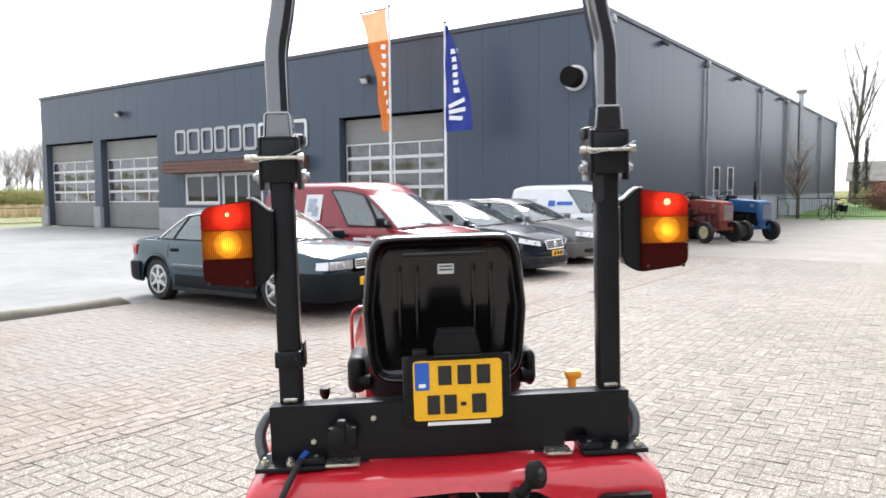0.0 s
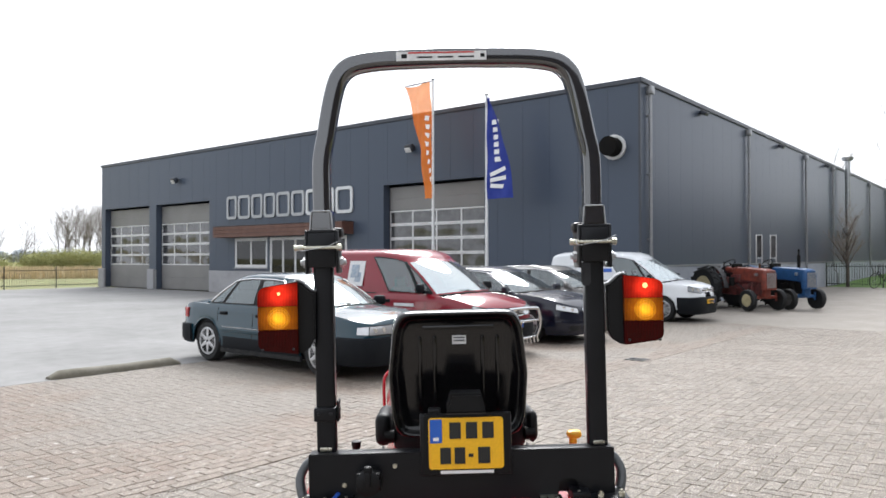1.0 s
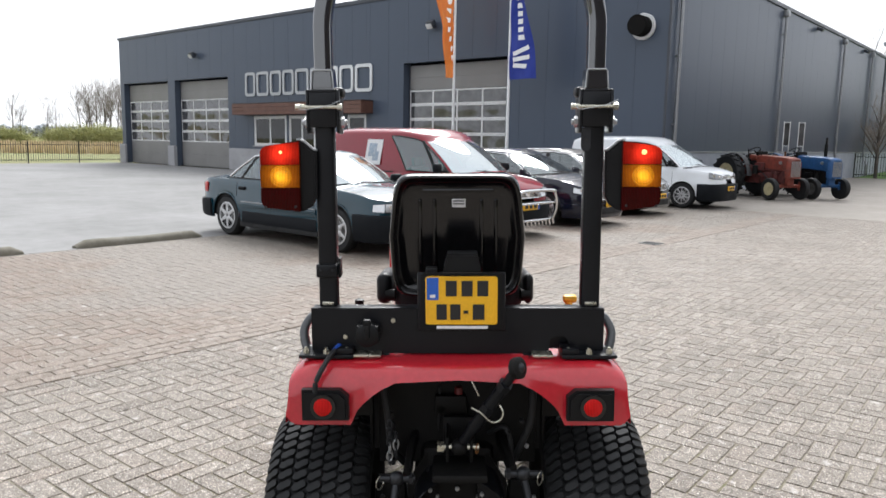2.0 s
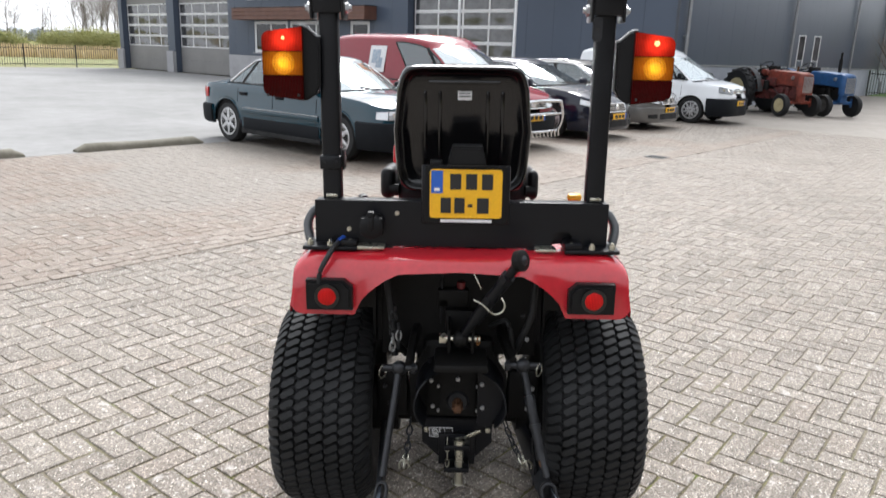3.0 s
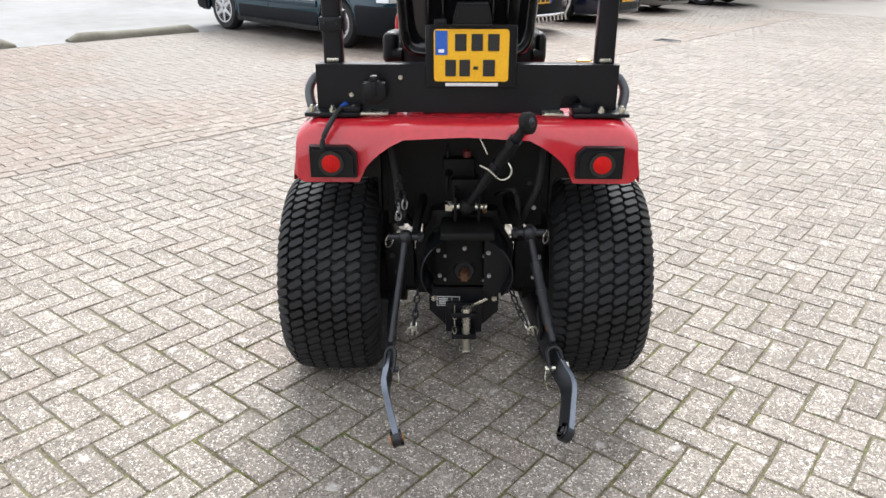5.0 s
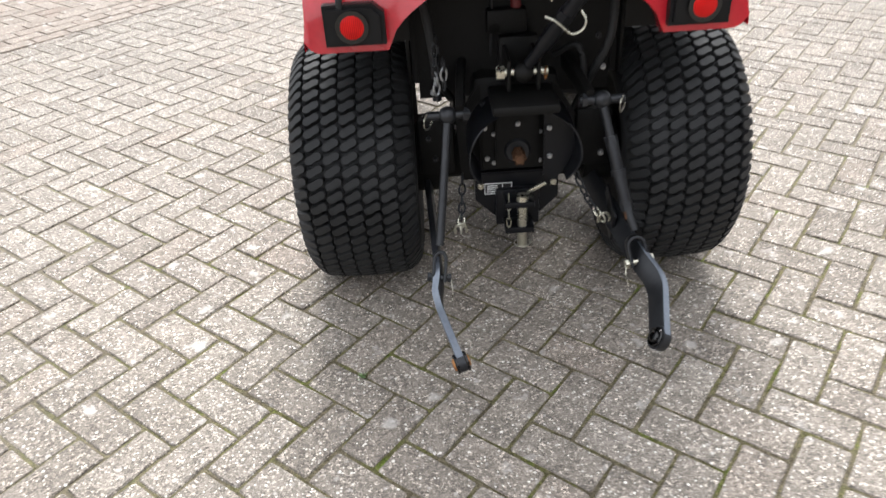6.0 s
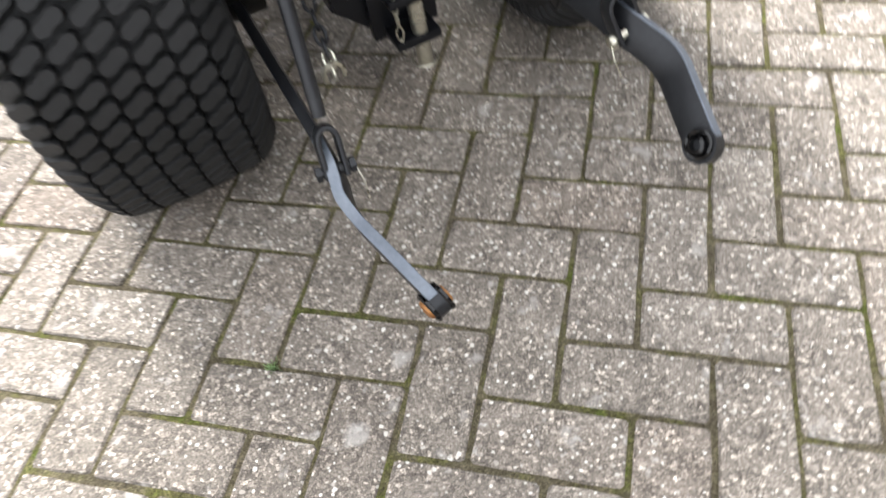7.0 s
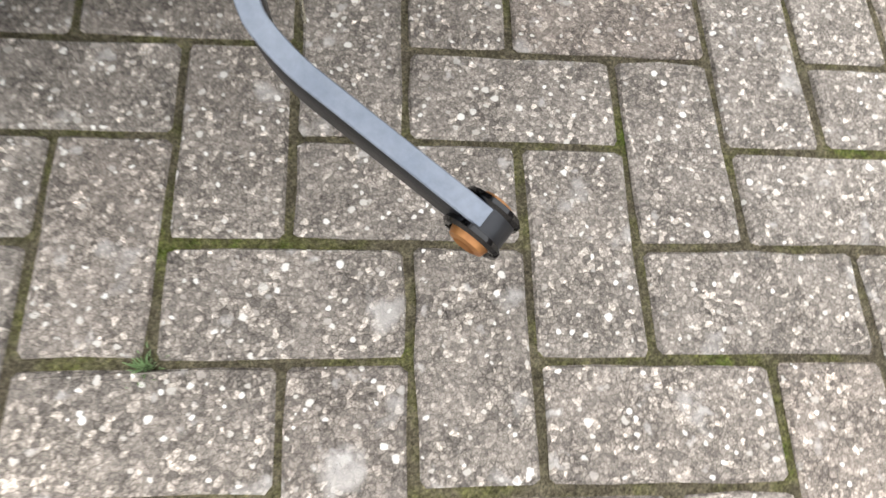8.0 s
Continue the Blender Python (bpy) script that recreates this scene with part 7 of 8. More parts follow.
    ax2 = Vector((0.75, -0.6, 0.25)).normalized()
    add_lathe(be, [(-0.014, 0.012), (-0.014, 0.024), (-0.009, 0.03), (0.009, 0.03), (0.014, 0.024), (0.014, 0.012), (-0.014, 0.012)], 28, "z")
    bmesh.ops.transform(be, matrix=Matrix.Translation(Bq) @ ax2.to_track_quat("Z", "Y").to_matrix().to_4x4(), verts=be.verts)
    part("ball_end", be, BLACK_DIRTY, top)
    b2 = bmesh.new()
    bmesh.ops.create_uvsphere(b2, u_segments=18, v_segments=12, radius=0.02, matrix=Matrix.Translation(Bq))
    part("ball", b2, STEEL_DARK, top)
    b3_ = bmesh.new()
    bmesh.ops.create_uvsphere(b3_, u_segments=18, v_segments=12, radius=0.026, matrix=Matrix.Translation(A))
    part("base_ball", b3_, BLACK_DIRTY, top)
    brk = bmesh.new()
    for x in (-0.03, 0.042):
        add_box(brk, (x, 0.02, 0.662), (0.01, 0.13, 0.08), 0.006)
    add_box(brk, (0.006, 0.09, 0.66), (0.1, 0.03, 0.12), 0.006)
    part("top_link_bracket", brk, BLACK_DIRTY, trac)
    tp = rod((-0.055, -0.03, 0.668), (0.065, -0.03, 0.668), 0.0095)
    add_rod(tp, (-0.06, -0.03, 0.668), (-0.04, -0.03, 0.668), 0.017, seg=6)
    tpin = part("top_link_pin", tp, ZINC, trac)
    part("clip", tube(ring_pts((0.06, -0.034, 0.664), 0.014, 14, (0, 0, 70)), 0.002, 6, True), BRASS, tpin)
    m = A + d * 0.5
    part("wire_clip", tube(smooth_path([m + Vector((-0.045, -0.02, 0.012)), m + Vector((-0.02, -0.026, 0.0)), m + Vector((0.012, -0.03, -0.026)), m + Vector((0.036, -0.028, -0.02)), m + Vector((0.044, -0.026, 0.0)), m + Vector((0.034, -0.02, 0.02))], 6), 0.0028, 8), ZINC, top)
    part("wire_clip", tube(smooth_path([(0.035, -0.06, 0.9), (0.05, -0.075, 0.87), (0.063, -0.08, 0.845)], 5), 0.0028, 8), ZINC, top)
    # hydraulic clutter between the wheels
    for pts, r in (([(-0.235, 0.05, 0.88), (-0.215, 0.03, 0.76), (-0.2, 0.03, 0.64), (-0.17, 0.1, 0.56)], 0.011), ([(0.235, 0.05, 0.88), (0.225, 0.02, 0.74), (0.2, 0.03, 0.66), (0.18, 0.08, 0.58)], 0.011),
                   ([(0.1, 0.1, 0.66), (0.15, 0.04, 0.7), (0.17, 0.05, 0.6), (0.16, 0.12, 0.5)], 0.008), ([(-0.06, 0.16, 0.88), (-0.055, 0.12, 0.78), (-0.06, 0.14, 0.62)], 0.005)):
        part("hose", tube(smooth_path(pts, 6), r, 10), BLACK_RUBBER, trac)
    val = bmesh.new()
    add_box(val, (-0.02, 0.13, 0.75), (0.1, 0.06, 0.06), 0.006)
    add_rod(val, (-0.05, 0.1, 0.735), (-0.05, 0.14, 0.735), 0.014, seg=6)
    vb = part("valve_block", val, BLACK_DIRTY, trac)
    part("valve_cap", lathe([(0.78, 0.014), (0.8, 0.013), (0.806, 0.0)], 14, "z", (0.005, 0.125, 0)), CAP_RED, vb, "small dull red cap")
    turn = bmesh.new()
    for k in range(6):
        add_rod(turn, (-0.205, 0.06, 0.74 - 0.03 * k), (-0.205, 0.06, 0.722 - 0.03 * k), 0.012 if k % 2 else 0.008, seg=8)
    part("turnbuckle", turn, STEEL_DARK, trac)
    for k, (x, z) in enumerate(((-0.195, 0.63), (-0.215, 0.6), (0.2, 0.72), (0.215, 0.64), (-0.235, 0.47), (0.24, 0.47), (-0.22, 0.41), (0.225, 0.4), (-0.09, 0.56), (0.085, 0.56))):
        bolt(gear, (x, 0.05, z), (0, -1, 0), 0.008, 0.01, GALV if k % 2 else STEEL_DARK)
    for s in (-1, 1):
        # black plate added to darken the gap beside each wheel
        part("dark_gap_panel", box2((s * 0.272 - 0.005, 0.1, 0.6), (s * 0.272 + 0.005, 0.7, 0.93), 0.003), BLACK_DIRTY, trac)
        part("axle_bracket", box((s * 0.215, 0.12, 0.42), (0.1, 0.05, 0.17), 0.01), BLACK_DIRTY, trac)


def front_of_tractor():
    bm = bmesh.new()
    secs = []
    for y, hw, z0, z1 in ((0.86, 0.24, 0.55, 1.1), (1.0, 0.27, 0.5, 1.13), (1.3, 0.296, 0.5, 1.12), (1.55, 0.25, 0.5, 1.05), (1.68, 0.22, 0.52, 0.95), (1.72, 0.18, 0.55, 0.85)):
        secs.append([bm.verts.new((x, y, z)) for x, z in ((-hw, z0), (-hw, z1 - 0.12), (-hw * 0.9, z1 - 0.03), (-hw * 0.5, z1), (hw * 0.5, z1), (hw * 0.9, z1 - 0.03), (hw, z1 - 0.12), (hw, z0))])
    for A, B in zip(secs, secs[1:]):
        for i in range(8):
            bm.faces.new((A[i], A[(i + 1) % 8], B[(i + 1) % 8], B[i]))
    bm.faces.new(secs[0])
    bm.faces.new(secs[-1][::-1])
    bmesh.ops.recalc_face_normals(bm, faces=bm.faces)
    part("hood", bm, RED_PAINT, trac, "glossy red engine hood")
    part("floor_deck", box2((-0.46, 0.62, 0.4), (0.46, 1.1, 0.43), 0.008), BLACK_DIRTY, trac)
    part("chassis", box2((-0.16, 0.5, 0.24), (0.16, 1.6, 0.55), 0.02), BLACK_DIRTY, trac)
    part("front_axle", rod((-0.36, 1.45, 0.26), (0.36, 1.45, 0.26), 0.04), BLACK_DIRTY, trac)
    for s in (-1, 1):
        w = empty_part("front_wheel", trac, (s * 0.42, 1.45, 0.225))
        part("tyre", lathe([(-0.09, 0.11), (-0.1, 0.17), (-0.08, 0.215), (0, 0.225), (0.08, 0.215), (0.1, 0.17), (0.09, 0.11)], 36, "x"), BLACK_RUBBER, w)
        part("rim", lathe([(s * 0.08, 0.12), (s * 0.04, 0.1), (s * 0.03, 0.0)], 28, "x"), RED_PAINT, w)
    st = empty_part("steering_wheel", trac, (0.0, 0.78, 1.22))
    st.rotation_euler = (radians(35), 0, 0)
    part("wheel_rim", tube([(0.17 * math.cos(t), 0.17 * math.sin(t), 0) for t in np.linspace(0, 2 * math.pi, 32, endpoint=False)], 0.013, 8, True), BLACK_RUBBER, st)
    part("column", rod((0, 0, 0), (0, 0, -0.3), 0.02), BLACK_DIRTY, st)
    part("rail", tube(smooth_path([(-0.306, 1.3, 0.9), (-0.306, 1.3, 1.06), (-0.298, 1.3, 1.1), (-0.278, 1.3, 1.118), (-0.25, 1.3, 1.12)], 6), 0.007, 8), RED_PAINT, trac, "red rail beside the hood")
    part("side_console", box((-0.3, 0.42, 0.9), (0.1, 0.3, 0.1), 0.02), BLACK_DIRTY, trac)
    part("side_console", box((0.29, 0.38, 0.9), (0.08, 0.3, 0.08), 0.02), BLACK_DIRTY, trac)
    yl = bmesh.new()
    add_rod(yl, (0.394, 0.43, 0.87), (0.394, 0.4, 0.995), 0.008)
    yv = part("lever", yl, STEEL_DARK, trac)
    kn = bmesh.new()
    add_box(kn, (0.391, 0.398, 1.005), (0.026, 0.028, 0.05), 0.01)
    add_box(kn, (0.395, 0.398, 1.03), (0.05, 0.036, 0.028), 0.012)
    part("knob", kn, YELLOW_KNOB, yv, "yellow lever knob")
    bl = rod((-0.33, 0.36, 0.91), (-0.337, 0.36, 1.012), 0.006)
    add_lathe(bl, [(1.004, 0.009), (1.016, 0.015), (1.034, 0.016), (1.04, 0.0)], 14, "z", (-0.337, 0.36, 0))
    part("lever", bl, HOUSING, trac)
    for s in (-1, 1):
        pts = smooth_path([(s * 0.42, 0.06, 0.945), (s * 0.455, 0.06, 0.945), (s * 0.468, 0.07, 0.968), (s * 0.472, 0.085, 1.0), (s * 0.458, 0.1, 1.03), (s * 0.44, 0.11, 1.04), (s * 0.42, 0.11, 1.035)], 6)
        part("grab_handle", tube(pts, 0, section=rounded(0.026, 0.035, 0.01, 3), up=(0, 1, 0)), GREY_HANDLE, trac, "grey-black grab handle on the fender")


rear_wheels()
fender()
roll_bar()
tail_lamps()
plate_and_socket()
seat()
hitch()
front_of_tractor()


# ---- old tractors beside the hall ----
OLD_RED = worn("faded_red_paint", (0.25, 0.042, 0.022), (0.09, 0.026, 0.019), 0.55, 0, 7, 60, 0.2)
OLD_BLUE = worn("faded_blue_paint", (0.018, 0.085, 0.235), (0.012, 0.058, 0.155), 0.5, 0, 7, 60, 0.15)
CREAM = worn("cream_rim", (0.5, 0.43, 0.25), (0.36, 0.3, 0.17), 0.6, 0, 9, 60, 0.15)
RIM_RED = worn("dull_red_rim", (0.13, 0.02, 0.018), (0.04, 0.02, 0.017), 0.7, 0, 9, 60, 0.2)
RIM_DARK = worn("dark_dusty_rim", (0.1, 0.1, 0.105), (0.05, 0.05, 0.05), 0.6, 0.2, 9, 60, 0.15)


def farm_wheel(parent, name, x, y, R, width, rim_mat, lugs, side):
    w = empty_part(name, parent, (x, y, R))
    h = width / 2
    part("tyre", lathe([(-h * 0.8, R * 0.56), (-h, R * 0.7), (-h, R * 0.88), (-h * 0.7, R * 0.95), (0, R * 0.97), (h * 0.7, R * 0.95), (h, R * 0.88), (h, R * 0.7), (h * 0.8, R * 0.56)], 40, "y"), BLACK_RUBBER, w)
    bm = bmesh.new()
    for k in range(lugs):
        for s in (-1, 1):
            a = 2 * math.pi * (k + (0.5 if s > 0 else 0)) / lugs
            rot = Matrix.Rotation(a, 3, "Y") @ Matrix.Rotation(radians(32 * s), 3, "Z")
            add_box(bm, Matrix.Rotation(a, 3, "Y") @ Vector((0, s * h * 0.5, R * 0.965)), (0.045, h * 1.1, 0.05), 0, rot)
    if lugs:
        part("lugs", bm, BLACK_RUBBER, w)
    o = side * h * 0.55
    part("rim", lathe([(side * h * 0.85, R * 0.57), (side * h * 0.8, R * 0.54), (o * 0.6, R * 0.5), (o * 0.3, R * 0.3), (o * 0.9, R * 0.18), (o * 1.2, R * 0.08), (o * 1.2, 0)], 32, "y"), rim_mat, w)
    return w


def old_tractor(m, label, paint_mat, rim_front, rim_rear, exhaust_z, windscreen, screen_x=-1.0):
    t = empty("farm_tractor", m, label, "tractor", "old tractors by the hall")
    for s in (-1, 1):
        farm_wheel(t, "rear_wheel", -1.85, s * 0.6, 0.67, 0.3, rim_rear, 18, s)
        farm_wheel(t, "front_wheel", 0, s * 0.57, 0.34, 0.16, rim_front, 0, s)
        pts = [(-1.85 + 0.72 * math.cos(radians(a)), s * 0.4, 0.67 + 0.71 * math.sin(radians(a))) for a in range(0, 151, 10)]
        part("mudguard", tube(pts, 0, section=[(-0.006, -0.09), (0.006, -0.09), (0.006, 0.09), (-0.006, 0.09)], up=(0, 1, 0)), paint_mat if paint_mat is OLD_BLUE else RIM_DARK, t)
        part("headlamp", lathe([(-0.06, 0.02), (-0.02, 0.05), (0.02, 0.055), (0.03, 0.0)], 18, "x", (0.02, s * 0.28, 1.12)), GALV, t)
    bm = bmesh.new()
    secs = []
    for x, hw, z0, z1 in ((-1.05, 0.22, 0.95, 1.34), (-0.6, 0.23, 0.94, 1.33), (0.0, 0.23, 0.9, 1.3), (0.16, 0.23, 0.88, 1.29), (0.17, 0.235, 0.68, 1.29), (0.29, 0.23, 0.66, 1.27), (0.34, 0.2, 0.66, 1.22)):
        secs.append([bm.verts.new((x, y, z)) for y, z in ((-hw, z0), (-hw, z1 - 0.12), (-hw * 0.85, z1 - 0.03), (-hw * 0.4, z1), (hw * 0.4, z1), (hw * 0.85, z1 - 0.03), (hw, z1 - 0.12), (hw, z0))])
    for A, B in zip(secs, secs[1:]):
        for i in range(8):
            bm.faces.new((A[i], A[(i + 1) % 8], B[(i + 1) % 8], B[i]))
    bm.faces.new(secs[0])
    bm.faces.new(secs[-1][::-1])
    bmesh.ops.recalc_face_normals(bm, faces=bm.faces)
    part("hood", bm, paint_mat, t)
    gr = bmesh.new()
    for k in range(7):
        add_box(gr, (0.345, -0.15 + 0.05 * k, 0.94), (0.02, 0.028, 0.46), 0.005)
    part("grille", gr, GALV, t)
    eng = bmesh.new()
    add_box(eng, (-0.45, 0, 0.72), (1.1, 0.34, 0.44), 0.03)
    for k in range(4):
        add_rod(eng, (-0.1 - 0.2 * k, -0.24, 0.82), (-0.1 - 0.2 * k, 0.24, 0.82), 0.035, seg=10)
    add_rod(eng, (-0.85, -0.2, 0.9), (0.0, -0.2, 0.9), 0.03, seg=10)
    add_box(eng, (-1.4, 0, 0.68), (0.95, 0.42, 0.44), 0.05)
    add_box(eng, (-0.5, -0.22, 0.72), (0.35, 0.12, 0.2), 0.03)
    add_rod(eng, (-0.2, -0.22, 0.62), (-0.2, -0.22, 0.86), 0.06)
    part("engine", eng, RIM_RED if paint_mat is OLD_RED else BLACK_DIRTY, t)
    am = OLD_RED if paint_mat is OLD_RED else OLD_BLUE
    part("rear_axle", rod((-1.85, -0.56, 0.67), (-1.85, 0.56, 0.67), 0.1), am, t)
    ax = bmesh.new()
    add_box(ax, (0, 0, 0.42), (0.12, 1.0, 0.09), 0.02)
    for s in (-1, 1):
        add_rod(ax, (0, s * 0.5, 0.3), (0, s * 0.5, 0.55), 0.035)
    add_box(ax, (0.05, 0, 0.55), (0.3, 0.26, 0.24), 0.04)
    part("front_axle", ax, am, t)
    part("seat", box((-1.95, 0, 1.08), (0.36, 0.42, 0.08), 0.03), BLACK_DIRTY, t)
    part("seat_back", box((-2.13, 0, 1.22), (0.05, 0.4, 0.26), 0.02), BLACK_DIRTY, t)
    part("steering_wheel", tube([(-1.45 + 0.19 * math.cos(a) * 0.8, 0.19 * math.sin(a), 1.46 + 0.19 * math.cos(a) * 0.55) for a in np.linspace(0, 2 * math.pi, 24, endpoint=False)], 0.014, 8, True), BLACK_DIRTY, t)
    part("steering_column", rod((-1.45, 0, 1.46), (-1.05, 0, 1.15), 0.02), BLACK_DIRTY, t)
    part("dashboard", box((-1.1, 0, 1.3), (0.1, 0.4, 0.3), 0.04), BLACK_DIRTY, t)
    ex = bmesh.new()
    add_rod(ex, (-0.3, 0.16, 1.15), (-0.3, 0.16, exhaust_z), 0.03)
    add_rod(ex, (-0.3, 0.16, 1.25), (-0.3, 0.16, exhaust_z - 0.2), 0.05)
    part("exhaust", ex, RUST if paint_mat is OLD_RED else BLACK_DIRTY, t)
    if windscreen:
        for q in (-1, 1):
            fr = bmesh.new()
            y = q * 0.3
            for e in (-1, 1):
                add_box(fr, (screen_x, y + e * 0.12, 1.9), (0.03, 0.024, 1.0), 0.006)
            for z in (1.62, 2.38):
                add_box(fr, (screen_x, y, z), (0.03, 0.216, 0.024), 0.006)
            f = part("windscreen_frame", fr, DOOR_FRAME, t, "pale metal windscreen frame")
            part("pane", box((screen_x, y, 2.0), (0.012, 0.2, 0.72)), PANE, f)
    else:
        # loose gear and levers behind the hood
        for x, y, z, sx, sy, sz, r in ((-1.2, -0.2, 1.26, 0.3, 0.16, 0.14, 8), (-1.45, 0.12, 1.24, 0.22, 0.3, 0.18, -12), (-1.7, -0.22, 1.2, 0.25, 0.2, 0.12, 20), (-0.85, -0.27, 0.98, 0.4, 0.08, 0.24, 0), (-0.75, -0.24, 0.72, 0.3, 0.12, 0.12, 5), (-1.3, -0.3, 0.86, 0.3, 0.12, 0.3, -8)):
            part("fitting", box((x, y, z), (sx, sy, sz), 0.03, Matrix.Rotation(radians(r), 3, "Y")), OLD_RED if z > 1.1 else RIM_RED, t)
        for x, y, h, l in ((-1.0, -0.16, 0.3, 0.1), (-1.3, 0.2, 0.34, -0.12), (-1.55, -0.1, 0.36, -0.06), (-1.15, 0.05, 0.28, 0.05)):
            part("lever", rod((x, y, 1.15), (x + l, y, 1.15 + h), 0.014), BLACK_DIRTY, t)
        part("air_cleaner", lathe([(0.75, 0.09), (1.0, 0.09), (1.02, 0.05), (1.02, 0.0)], 18, "z", (-0.95, -0.34, 0)), BLACK_DIRTY, t)
        part("fuel_pipe", tube(smooth_path([(-0.1, -0.26, 0.6), (-0.4, -0.3, 0.62), (-0.7, -0.3, 0.8), (-1.0, -0.27, 0.84)], 6), 0.014, 8), STEEL_DARK, t)
    return t


TURN_T = -39.7 - 20
old_tractor(pose(10.0, 20.25, 0, 0, 0, TURN_T - 11.5), "faded red old farm tractor with cream front wheels", OLD_RED, CREAM, CREAM, 1.45, False)
old_tractor(pose(11.5, 20.8, 0, 0, 0, TURN_T - 11), "faded blue old farm tractor with grey wheels", OLD_BLUE, RIM_DARK, RIM_RED, 1.9, True, -1.5)


# ---- kerb beams and drain ----
def kerb_beam(b0, b1):
    n = 14
    bm = bmesh.new()
    rings = []
    for i in range(n + 1):
        t = i / n
        b = b0 + (b1 - b0) * t
        e = min(1.0, 10 * min(t, 1 - t) + 0.35)
        rings.append([bm.verts.new((-9.16 + 0.1 * math.cos(radians(a)) * (0.7 + 0.3 * e), b, max(0.0, (0.105 + 0.006 * math.sin(9 * t)) * e * max(0, math.sin(radians(a))) ** 0.8))) for a in range(0, 181, 18)])
    for A, B in zip(rings, rings[1:]):
        for i in range(len(A) - 1):
            bm.faces.new((A[i], A[i + 1], B[i + 1], B[i]))
    bm.faces.new(rings[0])
    bm.faces.new(rings[-1][::-1])
    bmesh.ops.recalc_face_normals(bm, faces=bm.faces)
    ob = tagged(part("parking_kerb", bm, KERB, None), "weathered grey concrete parking kerb lying on the pavers", "kerb", "parking kerbs")
    ob.matrix_world = AB


for b0, b1 in ((2.74, 4.68), (0.1, 2.06), (-2.6, -0.6)):
    kerb_beam(b0, b1)

drain = empty("drain_grate", AB @ Matrix.Translation((-3.72, 9.45, 0.0)), "dark iron drain grate in the gutter", "drain")
bm = bmesh.new()
for s in (-1, 1):
    add_box(bm, (s * 0.14, 0, 0.006), (0.03, 0.31, 0.02), 0.003)
    add_box(bm, (0, s * 0.14, 0.006), (0.25, 0.03, 0.02), 0.003)
part("frame", bm, STEEL_DARK, drain)
# black sheet in place of the shaded pit below the slats
part("pit_sheet", box((0, 0, 0.0), (0.25, 0.25, 0.006)), PRINT_BLACK, drain)
for k in range(5):
    part("slat", box((-0.09 + 0.045 * k, 0, 0.009), (0.02, 0.25, 0.014), 0.003), STEEL_DARK, drain)


# ---- fences ----
def fence(name, a0, b0, a1, b1, height, label):
    L = math.hypot(a1 - a0, b1 - b0)
    turn = math.degrees(math.atan2(b1 - b0, a1 - a0))
    f = empty(name, AB @ pose(a0, b0, 0, 0, 0, turn), label, "fence", "fences round the yard")
    bar = rod((0, 0, 0.06), (0, 0, height), 0.013, seg=6)
    add_rod(bar, (0, 0, height), (0, 0, height + 0.09), 0.018, 0.001, 6)
    me = link_mesh("picket", bar, FENCE_PAINT, 30)
    me.parent = f
    n = int(L / 0.125)
    for i in range(1, n):
        ob = new("picket", me.data)
        ob.parent = f
        ob.location = (L * i / n, 0, 0)
    for z in (0.16, height - 0.12):
        part("rail", box2((0, -0.02, z), (L, 0.02, z + 0.035)), FENCE_PAINT, f, smooth=False)
    k = int(L / 2.6)
    for i in range(k + 1):
        part("post", box((L * i / k, 0, (height + 0.1) / 2), (0.06, 0.06, height + 0.1), 0.008), FENCE_PAINT, f, smooth=False)


fence("railing", -41.7, 19.6, -39.6, -8, 1.1, "black spear-topped metal railing beside the concrete yard")
fence("railing", -7.9, 44.0, 14.0, 44.7, 1.25, "black spear-topped metal railing before the lawn")


# ---- growth beyond the fences ----
BARK = worn("grey_brown_bark", (0.12, 0.1, 0.082), (0.085, 0.07, 0.057), 0.95, 0, 3, 30, 0.3)
TWIG = worn("twigs", (0.29, 0.245, 0.215), (0.22, 0.185, 0.16), 0.95, 0, 3, 30, 0.1)
# twigs of far trees, paled in colour for the haze before them
TWIG_GREY = worn("hazy_twigs", (0.34, 0.31, 0.29), (0.28, 0.25, 0.235), 0.95, 0, 3, 30, 0.0)
TWIG_STAND = worn("grey_brown_twigs", (0.27, 0.24, 0.22), (0.21, 0.185, 0.17), 0.95, 0, 3, 30, 0.1)
IVY = worn("ivy_leaves", (0.085, 0.088, 0.06), (0.06, 0.064, 0.042), 0.8, 0, 2, 20, 0.2)
WILLOW = worn("yellow_green_willow", (0.36, 0.36, 0.15), (0.27, 0.285, 0.105), 0.9, 0, 1, 12, 0.2)
BEECH = worn("russet_beech_leaves", (0.3, 0.135, 0.09), (0.2, 0.085, 0.055), 0.85, 0, 2, 20, 0.2)
REED = worn("tan_reed", (0.66, 0.53, 0.32), (0.52, 0.42, 0.25), 0.95, 0, 1, 12, 0.2)
VERGE = worn("olive_verge_grass", (0.15, 0.18, 0.045), (0.24, 0.21, 0.09), 0.95, 0, 0.5, 20, 0.4)
TUFT = worn("fresh_green_blades", (0.24, 0.36, 0.16), (0.3, 0.43, 0.2), 0.7, 0, 300, 900, 0.0)
LAWN = worn("green_lawn", (0.1, 0.19, 0.025), (0.075, 0.15, 0.02), 0.95, 0, 0.8, 30, 0.4)


